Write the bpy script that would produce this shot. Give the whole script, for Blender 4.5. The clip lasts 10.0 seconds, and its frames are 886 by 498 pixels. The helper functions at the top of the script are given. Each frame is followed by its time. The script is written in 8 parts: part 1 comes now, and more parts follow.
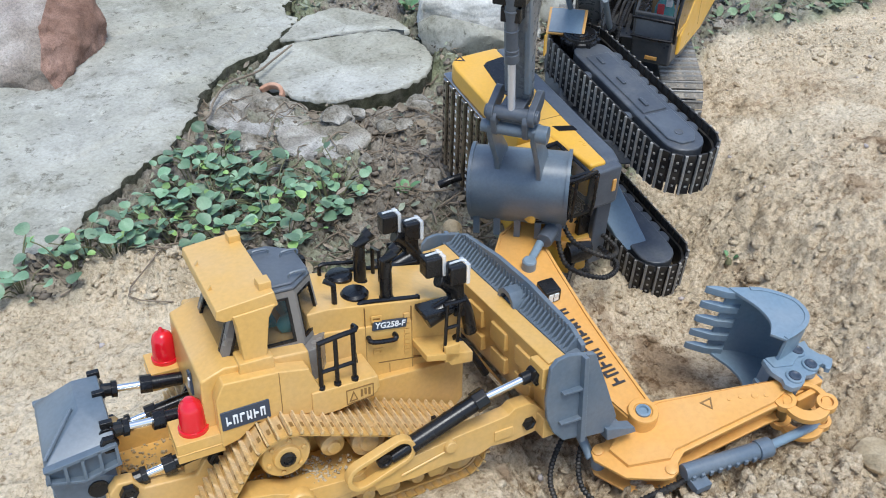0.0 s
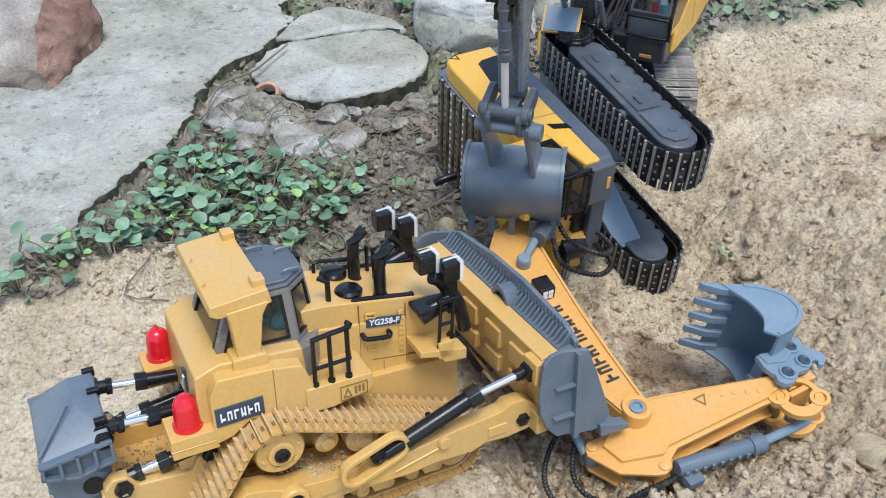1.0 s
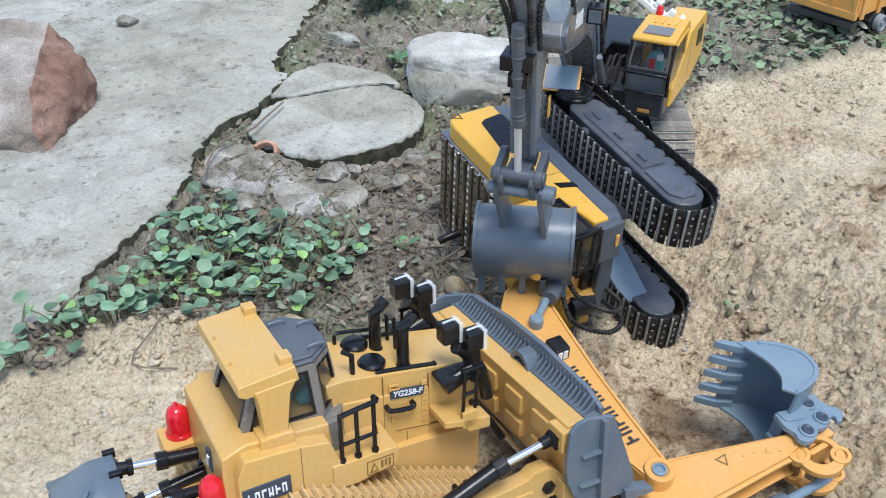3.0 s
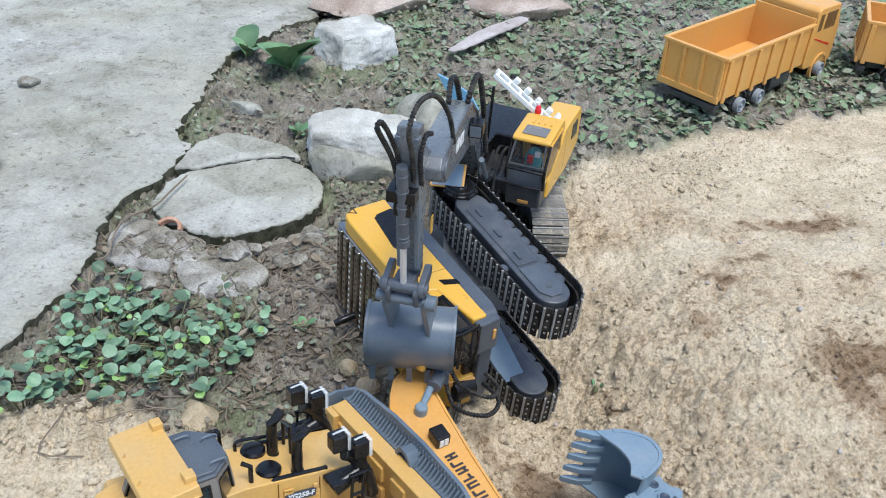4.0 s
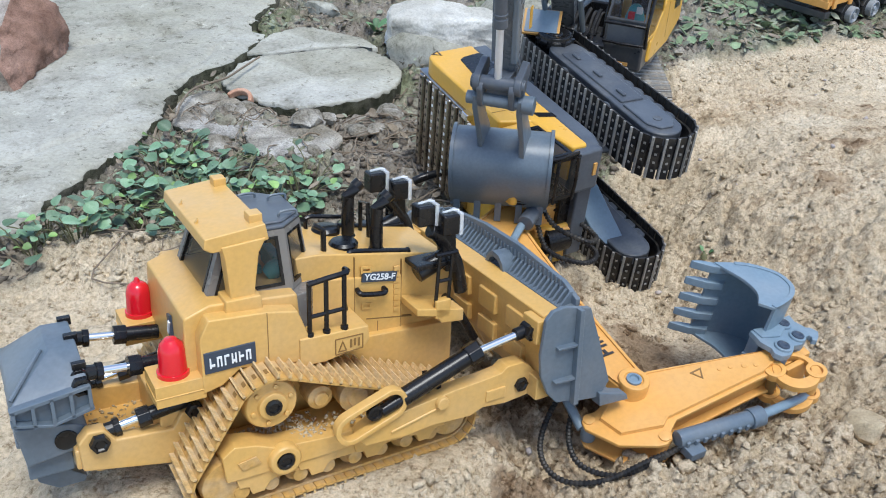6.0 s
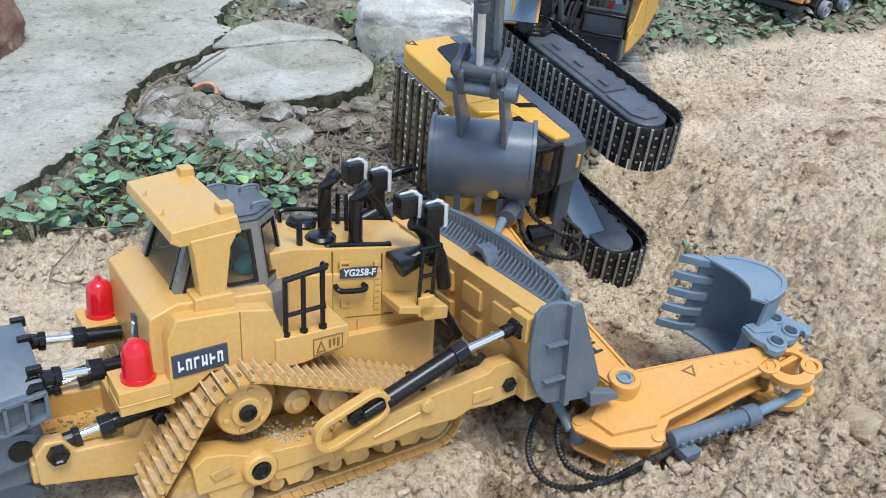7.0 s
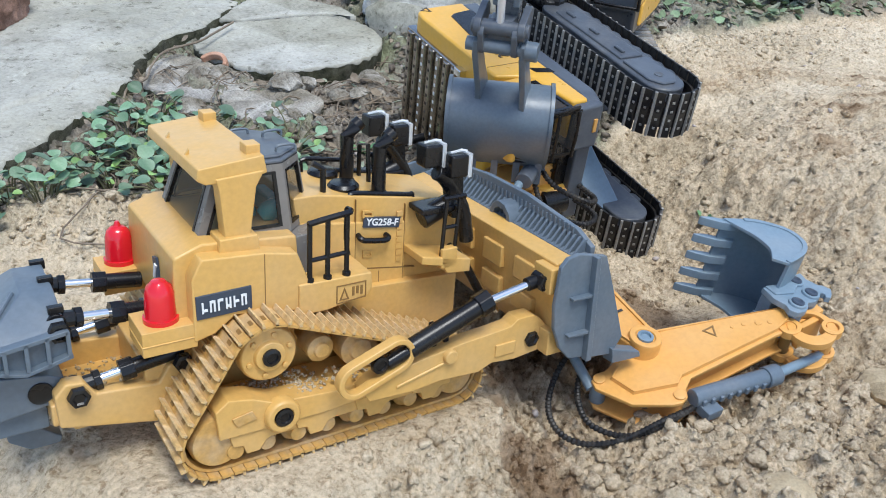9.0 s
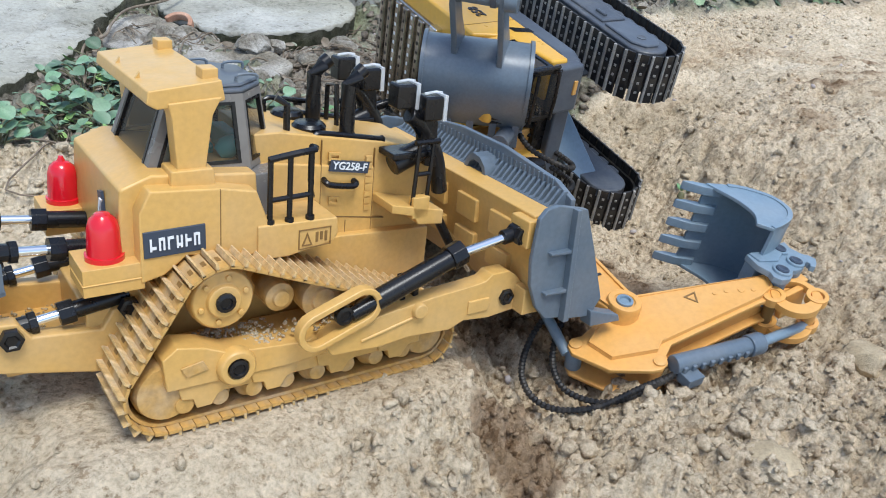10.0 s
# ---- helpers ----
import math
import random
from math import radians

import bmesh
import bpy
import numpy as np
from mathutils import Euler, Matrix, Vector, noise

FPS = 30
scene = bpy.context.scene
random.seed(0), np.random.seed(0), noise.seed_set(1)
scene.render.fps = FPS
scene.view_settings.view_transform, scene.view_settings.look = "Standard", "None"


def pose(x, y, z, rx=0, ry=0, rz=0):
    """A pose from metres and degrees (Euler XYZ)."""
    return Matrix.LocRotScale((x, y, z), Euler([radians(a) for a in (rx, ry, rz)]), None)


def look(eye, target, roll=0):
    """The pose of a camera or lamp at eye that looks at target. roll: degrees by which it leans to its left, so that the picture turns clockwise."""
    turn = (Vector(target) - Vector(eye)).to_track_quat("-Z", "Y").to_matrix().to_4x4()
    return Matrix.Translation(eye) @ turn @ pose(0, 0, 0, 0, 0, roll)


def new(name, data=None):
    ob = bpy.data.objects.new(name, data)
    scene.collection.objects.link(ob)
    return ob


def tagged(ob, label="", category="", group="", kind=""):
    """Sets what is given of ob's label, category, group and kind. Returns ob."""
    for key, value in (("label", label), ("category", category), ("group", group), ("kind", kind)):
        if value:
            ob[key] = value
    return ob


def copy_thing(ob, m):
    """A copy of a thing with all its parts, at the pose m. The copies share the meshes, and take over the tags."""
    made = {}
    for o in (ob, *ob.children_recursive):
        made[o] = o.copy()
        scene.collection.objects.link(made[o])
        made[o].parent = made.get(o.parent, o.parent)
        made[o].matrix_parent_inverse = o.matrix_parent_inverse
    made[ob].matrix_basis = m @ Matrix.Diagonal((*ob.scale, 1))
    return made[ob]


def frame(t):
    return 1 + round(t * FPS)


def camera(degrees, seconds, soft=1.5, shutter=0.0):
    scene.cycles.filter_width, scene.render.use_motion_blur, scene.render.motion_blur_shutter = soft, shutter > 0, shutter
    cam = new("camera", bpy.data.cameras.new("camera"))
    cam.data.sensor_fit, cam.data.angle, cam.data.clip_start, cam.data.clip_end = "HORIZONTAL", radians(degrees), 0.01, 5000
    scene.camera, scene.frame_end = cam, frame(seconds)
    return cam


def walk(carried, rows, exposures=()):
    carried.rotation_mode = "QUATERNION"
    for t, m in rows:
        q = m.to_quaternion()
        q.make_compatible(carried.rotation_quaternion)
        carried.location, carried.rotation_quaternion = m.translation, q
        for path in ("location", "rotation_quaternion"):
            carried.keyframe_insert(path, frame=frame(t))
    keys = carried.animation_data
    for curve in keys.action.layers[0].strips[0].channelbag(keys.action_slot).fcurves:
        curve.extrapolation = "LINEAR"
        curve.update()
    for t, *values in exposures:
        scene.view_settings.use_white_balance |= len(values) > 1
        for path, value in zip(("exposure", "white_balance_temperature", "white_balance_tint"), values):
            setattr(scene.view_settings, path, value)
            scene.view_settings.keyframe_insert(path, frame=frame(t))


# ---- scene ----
cam = camera(54.2, 10.0, soft=1.0)
PATH = [
    (0, (0.014, -0.008, 0.517), (-0.018, 1.559, -0.725), -1.2),
    (0.5, (0.015, -0.007, 0.519), (-0.018, 1.558, -0.725), -1.3),
    (1, (0.018, -0.011, 0.517), (-0.012, 1.556, -0.726), -1.3),
    (1.5, (0.033, -0.021, 0.512), (0.002, 1.546, -0.731), -1.5),
    (2, (0.019, -0.021, 0.517), (-0.011, 1.549, -0.722), -1.6),
    (2.2, (0.017, -0.029, 0.518), (-0.015, 1.539, -0.724), -1.6),
    (3.3, (-0.019, 0.024, 0.56), (0.082, 1.653, -0.597), -0.6),
    (3.5, (-0.007, 0.033, 0.59), (0.168, 1.655, -0.567), 0.9),
    (4, (-0.001, -0.017, 0.652), (0.243, 1.604, -0.493), 3.4),
    (4.5, (0.006, -0.062, 0.595), (0.097, 1.575, -0.551), 3.3),
    (5, (0.06, -0.07, 0.537), (0.129, 1.589, -0.579), -0.9),
    (5.5, (0.008, -0.064, 0.487), (0.077, 1.602, -0.617), 0.0),
    (5.7, (-0.01, -0.056, 0.462), (0.06, 1.61, -0.642), 1.2),
    (7, (-0.029, -0.02, 0.415), (0.146, 1.643, -0.682), 3.0),
    (7.5, (-0.034, -0.013, 0.399), (0.157, 1.648, -0.698), 3.3),
    (8, (-0.03, -0.024, 0.392), (0.161, 1.637, -0.706), 3.4),
    (8.5, (-0.03, -0.027, 0.4), (0.161, 1.634, -0.697), 3.3),
    (9, (-0.048, -0.03, 0.384), (0.143, 1.631, -0.714), 3.8),
    (9.5, (-0.059, -0.038, 0.359), (0.134, 1.622, -0.74), 4.5),
    (10, (-0.045, -0.018, 0.339), (0.216, 1.637, -0.754), 6.4),
]
walk(cam, [(t, look(eye, target, roll)) for t, eye, target, roll in PATH])

# ---------------------------------------------------------------- light
world = bpy.data.worlds.new("overcast_sky")
scene.world = world
world.use_nodes = True
wn = world.node_tree
sky = wn.nodes.new("ShaderNodeTexSky")
sky.sky_type = 'NISHITA'
sky.sun_disc = False
sky.sun_elevation = radians(75)
sky.sun_rotation = radians(150)
sky.air_density = 1.0
sky.dust_density = 1.2
sky.ozone_density = 1.0
wn.links.new(sky.outputs[0], wn.nodes["Background"].inputs[0])
wn.nodes["Background"].inputs[1].default_value = 0.138
sun_data = bpy.data.lights.new("sun", 'SUN')
sun_data.energy = 1.55
sun_data.angle = radians(24)
sun_data.color = (0.945, 0.985, 0.985)
sun = new("sun", sun_data)
sun.matrix_world = look((0.35, -0.05, 2.3), (0.0, 0.6, 0.0))
scene.view_settings.exposure = 0.93


# ---------------------------------------------------------------- materials
def material(name, base, rough=0.5, metal=0.0, spec=0.5, grain=0.0, grain_scale=300.0, tint=None, tint_amount=0.0,
             tint_scale=25.0, bump=0.0, bump_scale=400.0, coat=0.0, rand=0.0):
    """A plain surface with wear at two scales: a broad tint and a fine grain, and a fine relief."""
    m = bpy.data.materials.new(name)
    m.use_nodes = True
    nt = m.node_tree
    b = nt.nodes["Principled BSDF"]
    b.inputs["Roughness"].default_value = rough
    b.inputs["Metallic"].default_value = metal
    b.inputs["Specular IOR Level"].default_value = spec
    b.inputs["Coat Weight"].default_value = coat
    tc = nt.nodes.new("ShaderNodeTexCoord")

    def noise_tex(scale, detail=4.0):
        n = nt.nodes.new("ShaderNodeTexNoise")
        n.inputs["Scale"].default_value = scale
        n.inputs["Detail"].default_value = detail
        nt.links.new(tc.outputs["Object"], n.inputs["Vector"])
        return n

    def mix(kind, fac, a, c):
        x = nt.nodes.new("ShaderNodeMix")
        x.data_type, x.blend_type = 'RGBA', kind
        for val, sock in ((fac, x.inputs[0]), (a, x.inputs[6]), (c, x.inputs[7])):
            if isinstance(val, bpy.types.NodeSocket):
                nt.links.new(val, sock)
            else:
                sock.default_value = val
        return x.outputs[2]

    def ramp(sock, lo, hi, a=0.0, z=1.0):
        r = nt.nodes.new("ShaderNodeMapRange")
        r.inputs[1].default_value, r.inputs[2].default_value = lo, hi
        r.inputs[3].default_value, r.inputs[4].default_value = a, z
        nt.links.new(sock, r.inputs[0])
        return r.outputs[0]

    col = (*base, 1.0)
    if tint is not None:
        col = mix('MIX', ramp(noise_tex(tint_scale).outputs[0], 0.42, 0.72, 0.0, tint_amount), col, (*tint, 1.0))
    if grain > 0:
        g = ramp(noise_tex(grain_scale, 6.0).outputs[0], 0.3, 0.7, 1.0 - grain, 1.0 + grain * 0.6)
        gc = nt.nodes.new("ShaderNodeCombineColor")
        for k in range(3):
            nt.links.new(g, gc.inputs[k])
        col = mix('MULTIPLY', 1.0, col, gc.outputs[0])
    if rand > 0:
        oi = nt.nodes.new("ShaderNodeObjectInfo")
        g = ramp(oi.outputs["Random"], 0.0, 1.0, 1.0 - rand, 1.0 + rand)
        gc = nt.nodes.new("ShaderNodeCombineColor")
        for k in range(3):
            nt.links.new(g, gc.inputs[k])
        col = mix('MULTIPLY', 1.0, col, gc.outputs[0])
    if isinstance(col, bpy.types.NodeSocket):
        nt.links.new(col, b.inputs["Base Color"])
    else:
        b.inputs["Base Color"].default_value = col
    rr = ramp(noise_tex(tint_scale * 3).outputs[0], 0.3, 0.7, rough * 0.85, min(1.0, rough * 1.2))
    nt.links.new(rr, b.inputs["Roughness"])
    if bump > 0:
        bp = nt.nodes.new("ShaderNodeBump")
        bp.inputs["Strength"].default_value = bump
        bp.inputs["Distance"].default_value = 0.001
        nt.links.new(noise_tex(bump_scale, 8.0).outputs[0], bp.inputs["Height"])
        nt.links.new(bp.outputs[0], b.inputs["Normal"])
    return m


DUST = (0.50, 0.40, 0.27)
YELLOW = material("yellow_plastic", (0.62, 0.365, 0.105), 0.33, tint=DUST, tint_amount=0.25, grain=0.07, bump=0.08)
# dusty yellow, its base darkened for the contact shade within the tracks
YELLOW_DUSTY_SHADED = material("dusty_shaded_yellow_plastic", (0.52, 0.30, 0.085), 0.55, tint=(0.50, 0.37, 0.225), tint_amount=0.8, tint_scale=60, grain=0.18, bump=0.2)
SAND_CAKED = material("sand_caked_yellow_plastic", (0.60, 0.40, 0.17), 0.7, tint=(0.68, 0.55, 0.38), tint_amount=0.9, tint_scale=90, grain=0.3, bump=0.4)
ORANGE = material("orange_plastic", (0.68, 0.34, 0.085), 0.38, tint=(0.6, 0.4, 0.2), tint_amount=0.25, grain=0.06, bump=0.05)
GOLD = material("golden_yellow_plastic", (0.70, 0.38, 0.05), 0.32, tint=DUST, tint_amount=0.15, grain=0.05, bump=0.04)
STEEL_GREY = material("blue_grey_plastic", (0.105, 0.138, 0.170), 0.34, tint=(0.24, 0.24, 0.23), tint_amount=0.3, grain=0.10, bump=0.08)
PALE_BLUE = material("pale_blue_grey_plastic", (0.165, 0.235, 0.29), 0.36, tint=(0.3, 0.32, 0.33), tint_amount=0.3, grain=0.08, bump=0.06)
DARK_GREY = material("dark_grey_plastic", (0.042, 0.047, 0.055), 0.32, tint=(0.16, 0.145, 0.12), tint_amount=0.4, grain=0.12, bump=0.06)
MID_GREY = material("mid_grey_plastic", (0.072, 0.084, 0.102), 0.36, tint=(0.16, 0.175, 0.185), tint_amount=0.35, grain=0.12, bump=0.06)
# base and tint lightened to carry the sky's reflection on boom and arm
ARM_GREY = material("sky_sheen_grey_plastic", (0.112, 0.126, 0.140), 0.28, tint=(0.19, 0.195, 0.20), tint_amount=0.5, tint_scale=60, grain=0.14, bump=0.06)
FRAME_GREY = material("dark_frame_plastic", (0.064, 0.072, 0.084), 0.34, tint=(0.17, 0.165, 0.15), tint_amount=0.45, tint_scale=45, grain=0.16, bump=0.08)
BLACK = material("black_plastic", (0.007, 0.007, 0.008), 0.26, spec=0.35, tint=(0.04, 0.036, 0.03), tint_amount=0.25, grain=0.1)
RUBBER = material("black_rubber", (0.010, 0.010, 0.011), 0.5, spec=0.3, tint=(0.10, 0.085, 0.065), tint_amount=0.5, tint_scale=90, grain=0.2, rand=0.25)
# pale rib colour holds both dust and the light reflected off the shoes
SHOE_EDGE = material("dusty_glinting_track_rib", (0.24, 0.235, 0.22), 0.5, tint=(0.36, 0.32, 0.26), tint_amount=0.8, tint_scale=120, grain=0.3, rand=0.3)
DUSTY_RUBBER = material("dust_caked_rubber", (0.20, 0.18, 0.15), 0.75, tint=(0.36, 0.31, 0.24), tint_amount=0.8, tint_scale=110, grain=0.3, rand=0.2)
BRONZE = material("dark_chromed_plastic", (0.46, 0.42, 0.38), 0.20, metal=1.0, tint=(0.12, 0.105, 0.09), tint_amount=0.7, tint_scale=70)
CHROME = material("chromed_metal", (0.78, 0.78, 0.77), 0.14, metal=1.0)
ROD = material("bright_plated_rod", (0.72, 0.73, 0.75), 0.34, metal=0.55, grain=0.05)
PANEL_GREY = material("tinted_grey_cab_plastic", (0.165, 0.155, 0.145), 0.25, tint=(0.3, 0.27, 0.22), tint_amount=0.3, grain=0.05)
RED = material("glossy_red_plastic", (0.62, 0.008, 0.018), 0.18, coat=0.4)
CLEAR = None
WHITE = material("white_plastic", (0.78, 0.80, 0.78), 0.4, grain=0.06)
TEAL = material("teal_plastic", (0.03, 0.30, 0.33), 0.45)
NAVY = material("dark_slate_sticker", (0.035, 0.05, 0.075), 0.4)
INK = material("dark_printed_ink", (0.03, 0.028, 0.03), 0.5)
BROWN_INK = material("brown_printed_ink", (0.22, 0.12, 0.035), 0.5)
PALE_INK = material("pale_printed_ink", (0.72, 0.74, 0.74), 0.5)


def glass(name, colour, rough=0.06, alpha=0.35):
    m = bpy.data.materials.new(name)
    m.use_nodes = True
    b = m.node_tree.nodes["Principled BSDF"]
    b.inputs["Base Color"].default_value = (*colour, 1)
    b.inputs["Roughness"].default_value = rough
    b.inputs["Alpha"].default_value = alpha
    b.inputs["Specular IOR Level"].default_value = 0.8
    return m


CLEAR = glass("clear_lens_plastic", (0.86, 0.88, 0.88), 0.08, 0.42)
SMOKE = glass("smoked_window_plastic", (0.02, 0.022, 0.025), 0.06, 0.55)
OPEN_GLASS = glass("thin_clear_window", (0.10, 0.10, 0.11), 0.06, 0.15)
BLUE_PLATE = material("sky_blue_plastic", (0.16, 0.36, 0.52), 0.35, grain=0.08)
CAB_GLASS = glass("tinted_window_plastic", (0.030, 0.028, 0.026), 0.06, 0.42)


# ---------------------------------------------------------------- mesh helpers
def finish(bm, name, mat, bevel=0.0, smooth=40.0, segments=2):
    bmesh.ops.remove_doubles(bm, verts=bm.verts, dist=1e-6)
    bmesh.ops.recalc_face_normals(bm, faces=bm.faces)
    if bevel > 0:
        edges = [e for e in bm.edges if len(e.link_faces) == 2 and e.calc_face_angle(0) > radians(32)]
        bmesh.ops.bevel(bm, geom=edges, offset=bevel, segments=segments, affect='EDGES', profile=0.5, clamp_overlap=True)
    for e in bm.edges:
        e.smooth = len(e.link_faces) == 2 and e.calc_face_angle(0) < radians(smooth)
    for f in bm.faces:
        f.smooth = True
    soft = None
    if bevel > 0:
        # broad faces keep their flat shading, only the rounded edges turn
        soft = []
        bm.verts.ensure_lookup_table()
        for v in bm.verts:
            n = sum((f.normal * f.calc_area() for f in v.link_faces), Vector())
            soft.append(n.normalized() if n.length > 1e-14 else v.normal)
    me = bpy.data.meshes.new(name)
    bm.to_mesh(me)
    bm.free()
    if soft:
        me.normals_split_custom_set_from_vertices(soft)
    for one in (mat if isinstance(mat, (list, tuple)) else [mat]):
        me.materials.append(one)
    return me


def part(name, bm, mat, parent, label="", bevel=0.0, smooth=40.0):
    """One mesh object under a thing or under a part."""
    ob = new(name, finish(bm, name, mat, bevel, smooth))
    ob.parent = parent
    if label:
        tagged(ob, label)
    return ob


def single(name, bm, mat, m, label, category, group="", kind="", bevel=0.0, smooth=40.0):
    """A thing that is one mesh."""
    ob = new(name, finish(bm, name, mat, bevel, smooth))
    ob.matrix_basis = m
    return tagged(ob, label, category, group, kind)


def thing(name, m, label, category, group=""):
    ob = new(name)
    ob.empty_display_size = 0.02
    ob.matrix_basis = m
    return tagged(ob, label, category, group)


def B():
    return bmesh.new()


def box(bm, x0, x1, y0, y1, z0, z1, m=None):
    vs = [bm.verts.new(Vector((x, y, z)) if m is None else m @ Vector((x, y, z))) for x in (x0, x1) for y in (y0, y1) for z in (z0, z1)]
    for a in ((0, 1, 3, 2), (4, 6, 7, 5), (0, 4, 5, 1), (2, 3, 7, 6), (0, 2, 6, 4), (1, 5, 7, 3)):
        bm.faces.new([vs[i] for i in a])
    return bm


def prism(bm, pts, axis, a, b, m=None, scale_b=1.0):
    """An outline pulled along an axis; axis y: outline in x, z; axis z: in x, y; axis x: in y, z."""
    def at(p, h):
        v = {'x': (h, p[0], p[1]), 'y': (p[0], h, p[1]), 'z': (p[0], p[1], h)}[axis]
        return Vector(v) if m is None else m @ Vector(v)
    cx, cy = sum(p[0] for p in pts) / len(pts), sum(p[1] for p in pts) / len(pts)
    lo = [bm.verts.new(at(p, a)) for p in pts]
    hi = [bm.verts.new(at((cx + (p[0] - cx) * scale_b, cy + (p[1] - cy) * scale_b), b)) for p in pts]
    bm.faces.new(lo)
    bm.faces.new(hi[::-1])
    for i in range(len(pts)):
        j = (i + 1) % len(pts)
        bm.faces.new((lo[i], hi[i], hi[j], lo[j]))
    return bm


def ring(bm, outer, inner, axis, a, b, m=None):
    """An outline with a hole of equally many points, pulled along an axis."""
    def at(p, h):
        v = {'x': (h, p[0], p[1]), 'y': (p[0], h, p[1]), 'z': (p[0], p[1], h)}[axis]
        return bm.verts.new(Vector(v) if m is None else m @ Vector(v))
    n = len(outer)
    q = [[at(p, h) for p in o] for o, h in ((outer, a), (inner, a), (outer, b), (inner, b))]
    for i in range(n):
        j = (i + 1) % n
        bm.faces.new((q[0][i], q[0][j], q[1][j], q[1][i]))
        bm.faces.new((q[2][i], q[3][i], q[3][j], q[2][j]))
        bm.faces.new((q[0][i], q[2][i], q[2][j], q[0][j]))
        bm.faces.new((q[1][i], q[1][j], q[3][j], q[3][i]))
    return bm


def cyl(bm, p, q, r, r2=None, n=16):
    p, q = Vector(p), Vector(q)
    r2 = r if r2 is None else r2
    t = (q - p).to_track_quat('Z', 'Y').to_matrix()
    rings = []
    for c, rad in ((p, r), (q, r2)):
        rings.append([bm.verts.new(c + t @ Vector((rad * math.cos(2 * math.pi * i / n), rad * math.sin(2 * math.pi * i / n), 0))) for i in range(n)])
    bm.faces.new(rings[0][::-1])
    bm.faces.new(rings[1])
    for i in range(n):
        j = (i + 1) % n
        bm.faces.new((rings[0][i], rings[0][j], rings[1][j], rings[1][i]))
    return bm


def lathe(bm, p, axis, profile, n=20):
    """A turned shape: profile of (distance along axis, radius)."""
    p, axis = Vector(p), Vector(axis).normalized()
    t = axis.to_track_quat('Z', 'Y').to_matrix()
    prev = None
    for k, (h, r) in enumerate(profile):
        cur = [bm.verts.new(p + t @ Vector((r * math.cos(2 * math.pi * i / n), r * math.sin(2 * math.pi * i / n), h))) for i in range(n)]
        if prev is None:
            bm.faces.new(cur[::-1])
        else:
            for i in range(n):
                j = (i + 1) % n
                bm.faces.new((prev[i], prev[j], cur[j], cur[i]))
        prev = cur
    bm.faces.new(prev)
    return bm


def smooth_path(pts, steps=6):
    """A path through points, rounded."""
    pts = [Vector(p) for p in pts]
    out = []
    for i in range(len(pts) - 1):
        p0, p1, p2, p3 = pts[max(i - 1, 0)], pts[i], pts[i + 1], pts[min(i + 2, len(pts) - 1)]
        for s in range(steps):
            t = s / steps
            out.append(0.5 * ((2 * p1) + (p2 - p0) * t + (2 * p0 - 5 * p1 + 4 * p2 - p3) * t * t + (3 * p1 - p0 - 3 * p2 + p3) * t ** 3))
    return out + [pts[-1]]


def tube(bm, pts, r, n=8, ribs=0.0):
    pts = [Vector(p) for p in pts]
    up = Vector((0.31, 0.2, 0.93))
    prev = None
    for i, p in enumerate(pts):
        d = (pts[min(i + 1, len(pts) - 1)] - pts[max(i - 1, 0)]).normalized()
        a = d.cross(up).normalized()
        c = d.cross(a)
        rad = r * (1 + (ribs if i % 2 else -ribs))
        cur = [bm.verts.new(p + (a * math.cos(2 * math.pi * k / n) + c * math.sin(2 * math.pi * k / n)) * rad) for k in range(n)]
        if prev is None:
            bm.faces.new(cur[::-1])
        else:
            for k in range(n):
                j = (k + 1) % n
                bm.faces.new((prev[k], prev[j], cur[j], cur[k]))
        prev = cur
    bm.faces.new(prev)
    return bm


def ribbed(pts, step=0.0016):
    """Evenly spaced points along a path."""
    pts = [Vector(p) for p in pts]
    out, left = [pts[0]], step
    for a, b in zip(pts, pts[1:]):
        d = (b - a).length
        while left < d:
            out.append(a.lerp(b, left / d))
            left += step
        left -= d
    return out + [pts[-1]]


def stadium(ax, az, bx, bz, ra, rb=None, n=10):
    """The outline round two discs."""
    rb = ra if rb is None else rb
    d = math.atan2(bz - az, bx - ax)
    out = [(bx + rb * math.cos(d - math.pi / 2 + math.pi * i / n), bz + rb * math.sin(d - math.pi / 2 + math.pi * i / n)) for i in range(n + 1)]
    out += [(ax + ra * math.cos(d + math.pi / 2 + math.pi * i / n), az + ra * math.sin(d + math.pi / 2 + math.pi * i / n)) for i in range(n + 1)]
    return out


def disc(cx, cy, r, n=24):
    return [(cx + r * math.cos(2 * math.pi * i / n), cy + r * math.sin(2 * math.pi * i / n)) for i in range(n)]


def hull(pts):
    pts = sorted(set((round(a, 7), round(b, 7)) for a, b in pts))
    def half(seq):
        h = []
        for p in seq:
            while len(h) > 1 and (h[-1][0] - h[-2][0]) * (p[1] - h[-2][1]) - (h[-1][1] - h[-2][1]) * (p[0] - h[-2][0]) <= 0:
                h.pop()
            h.append(p)
        return h
    a, b = half(pts), half(pts[::-1])
    return a[:-1] + b[:-1]


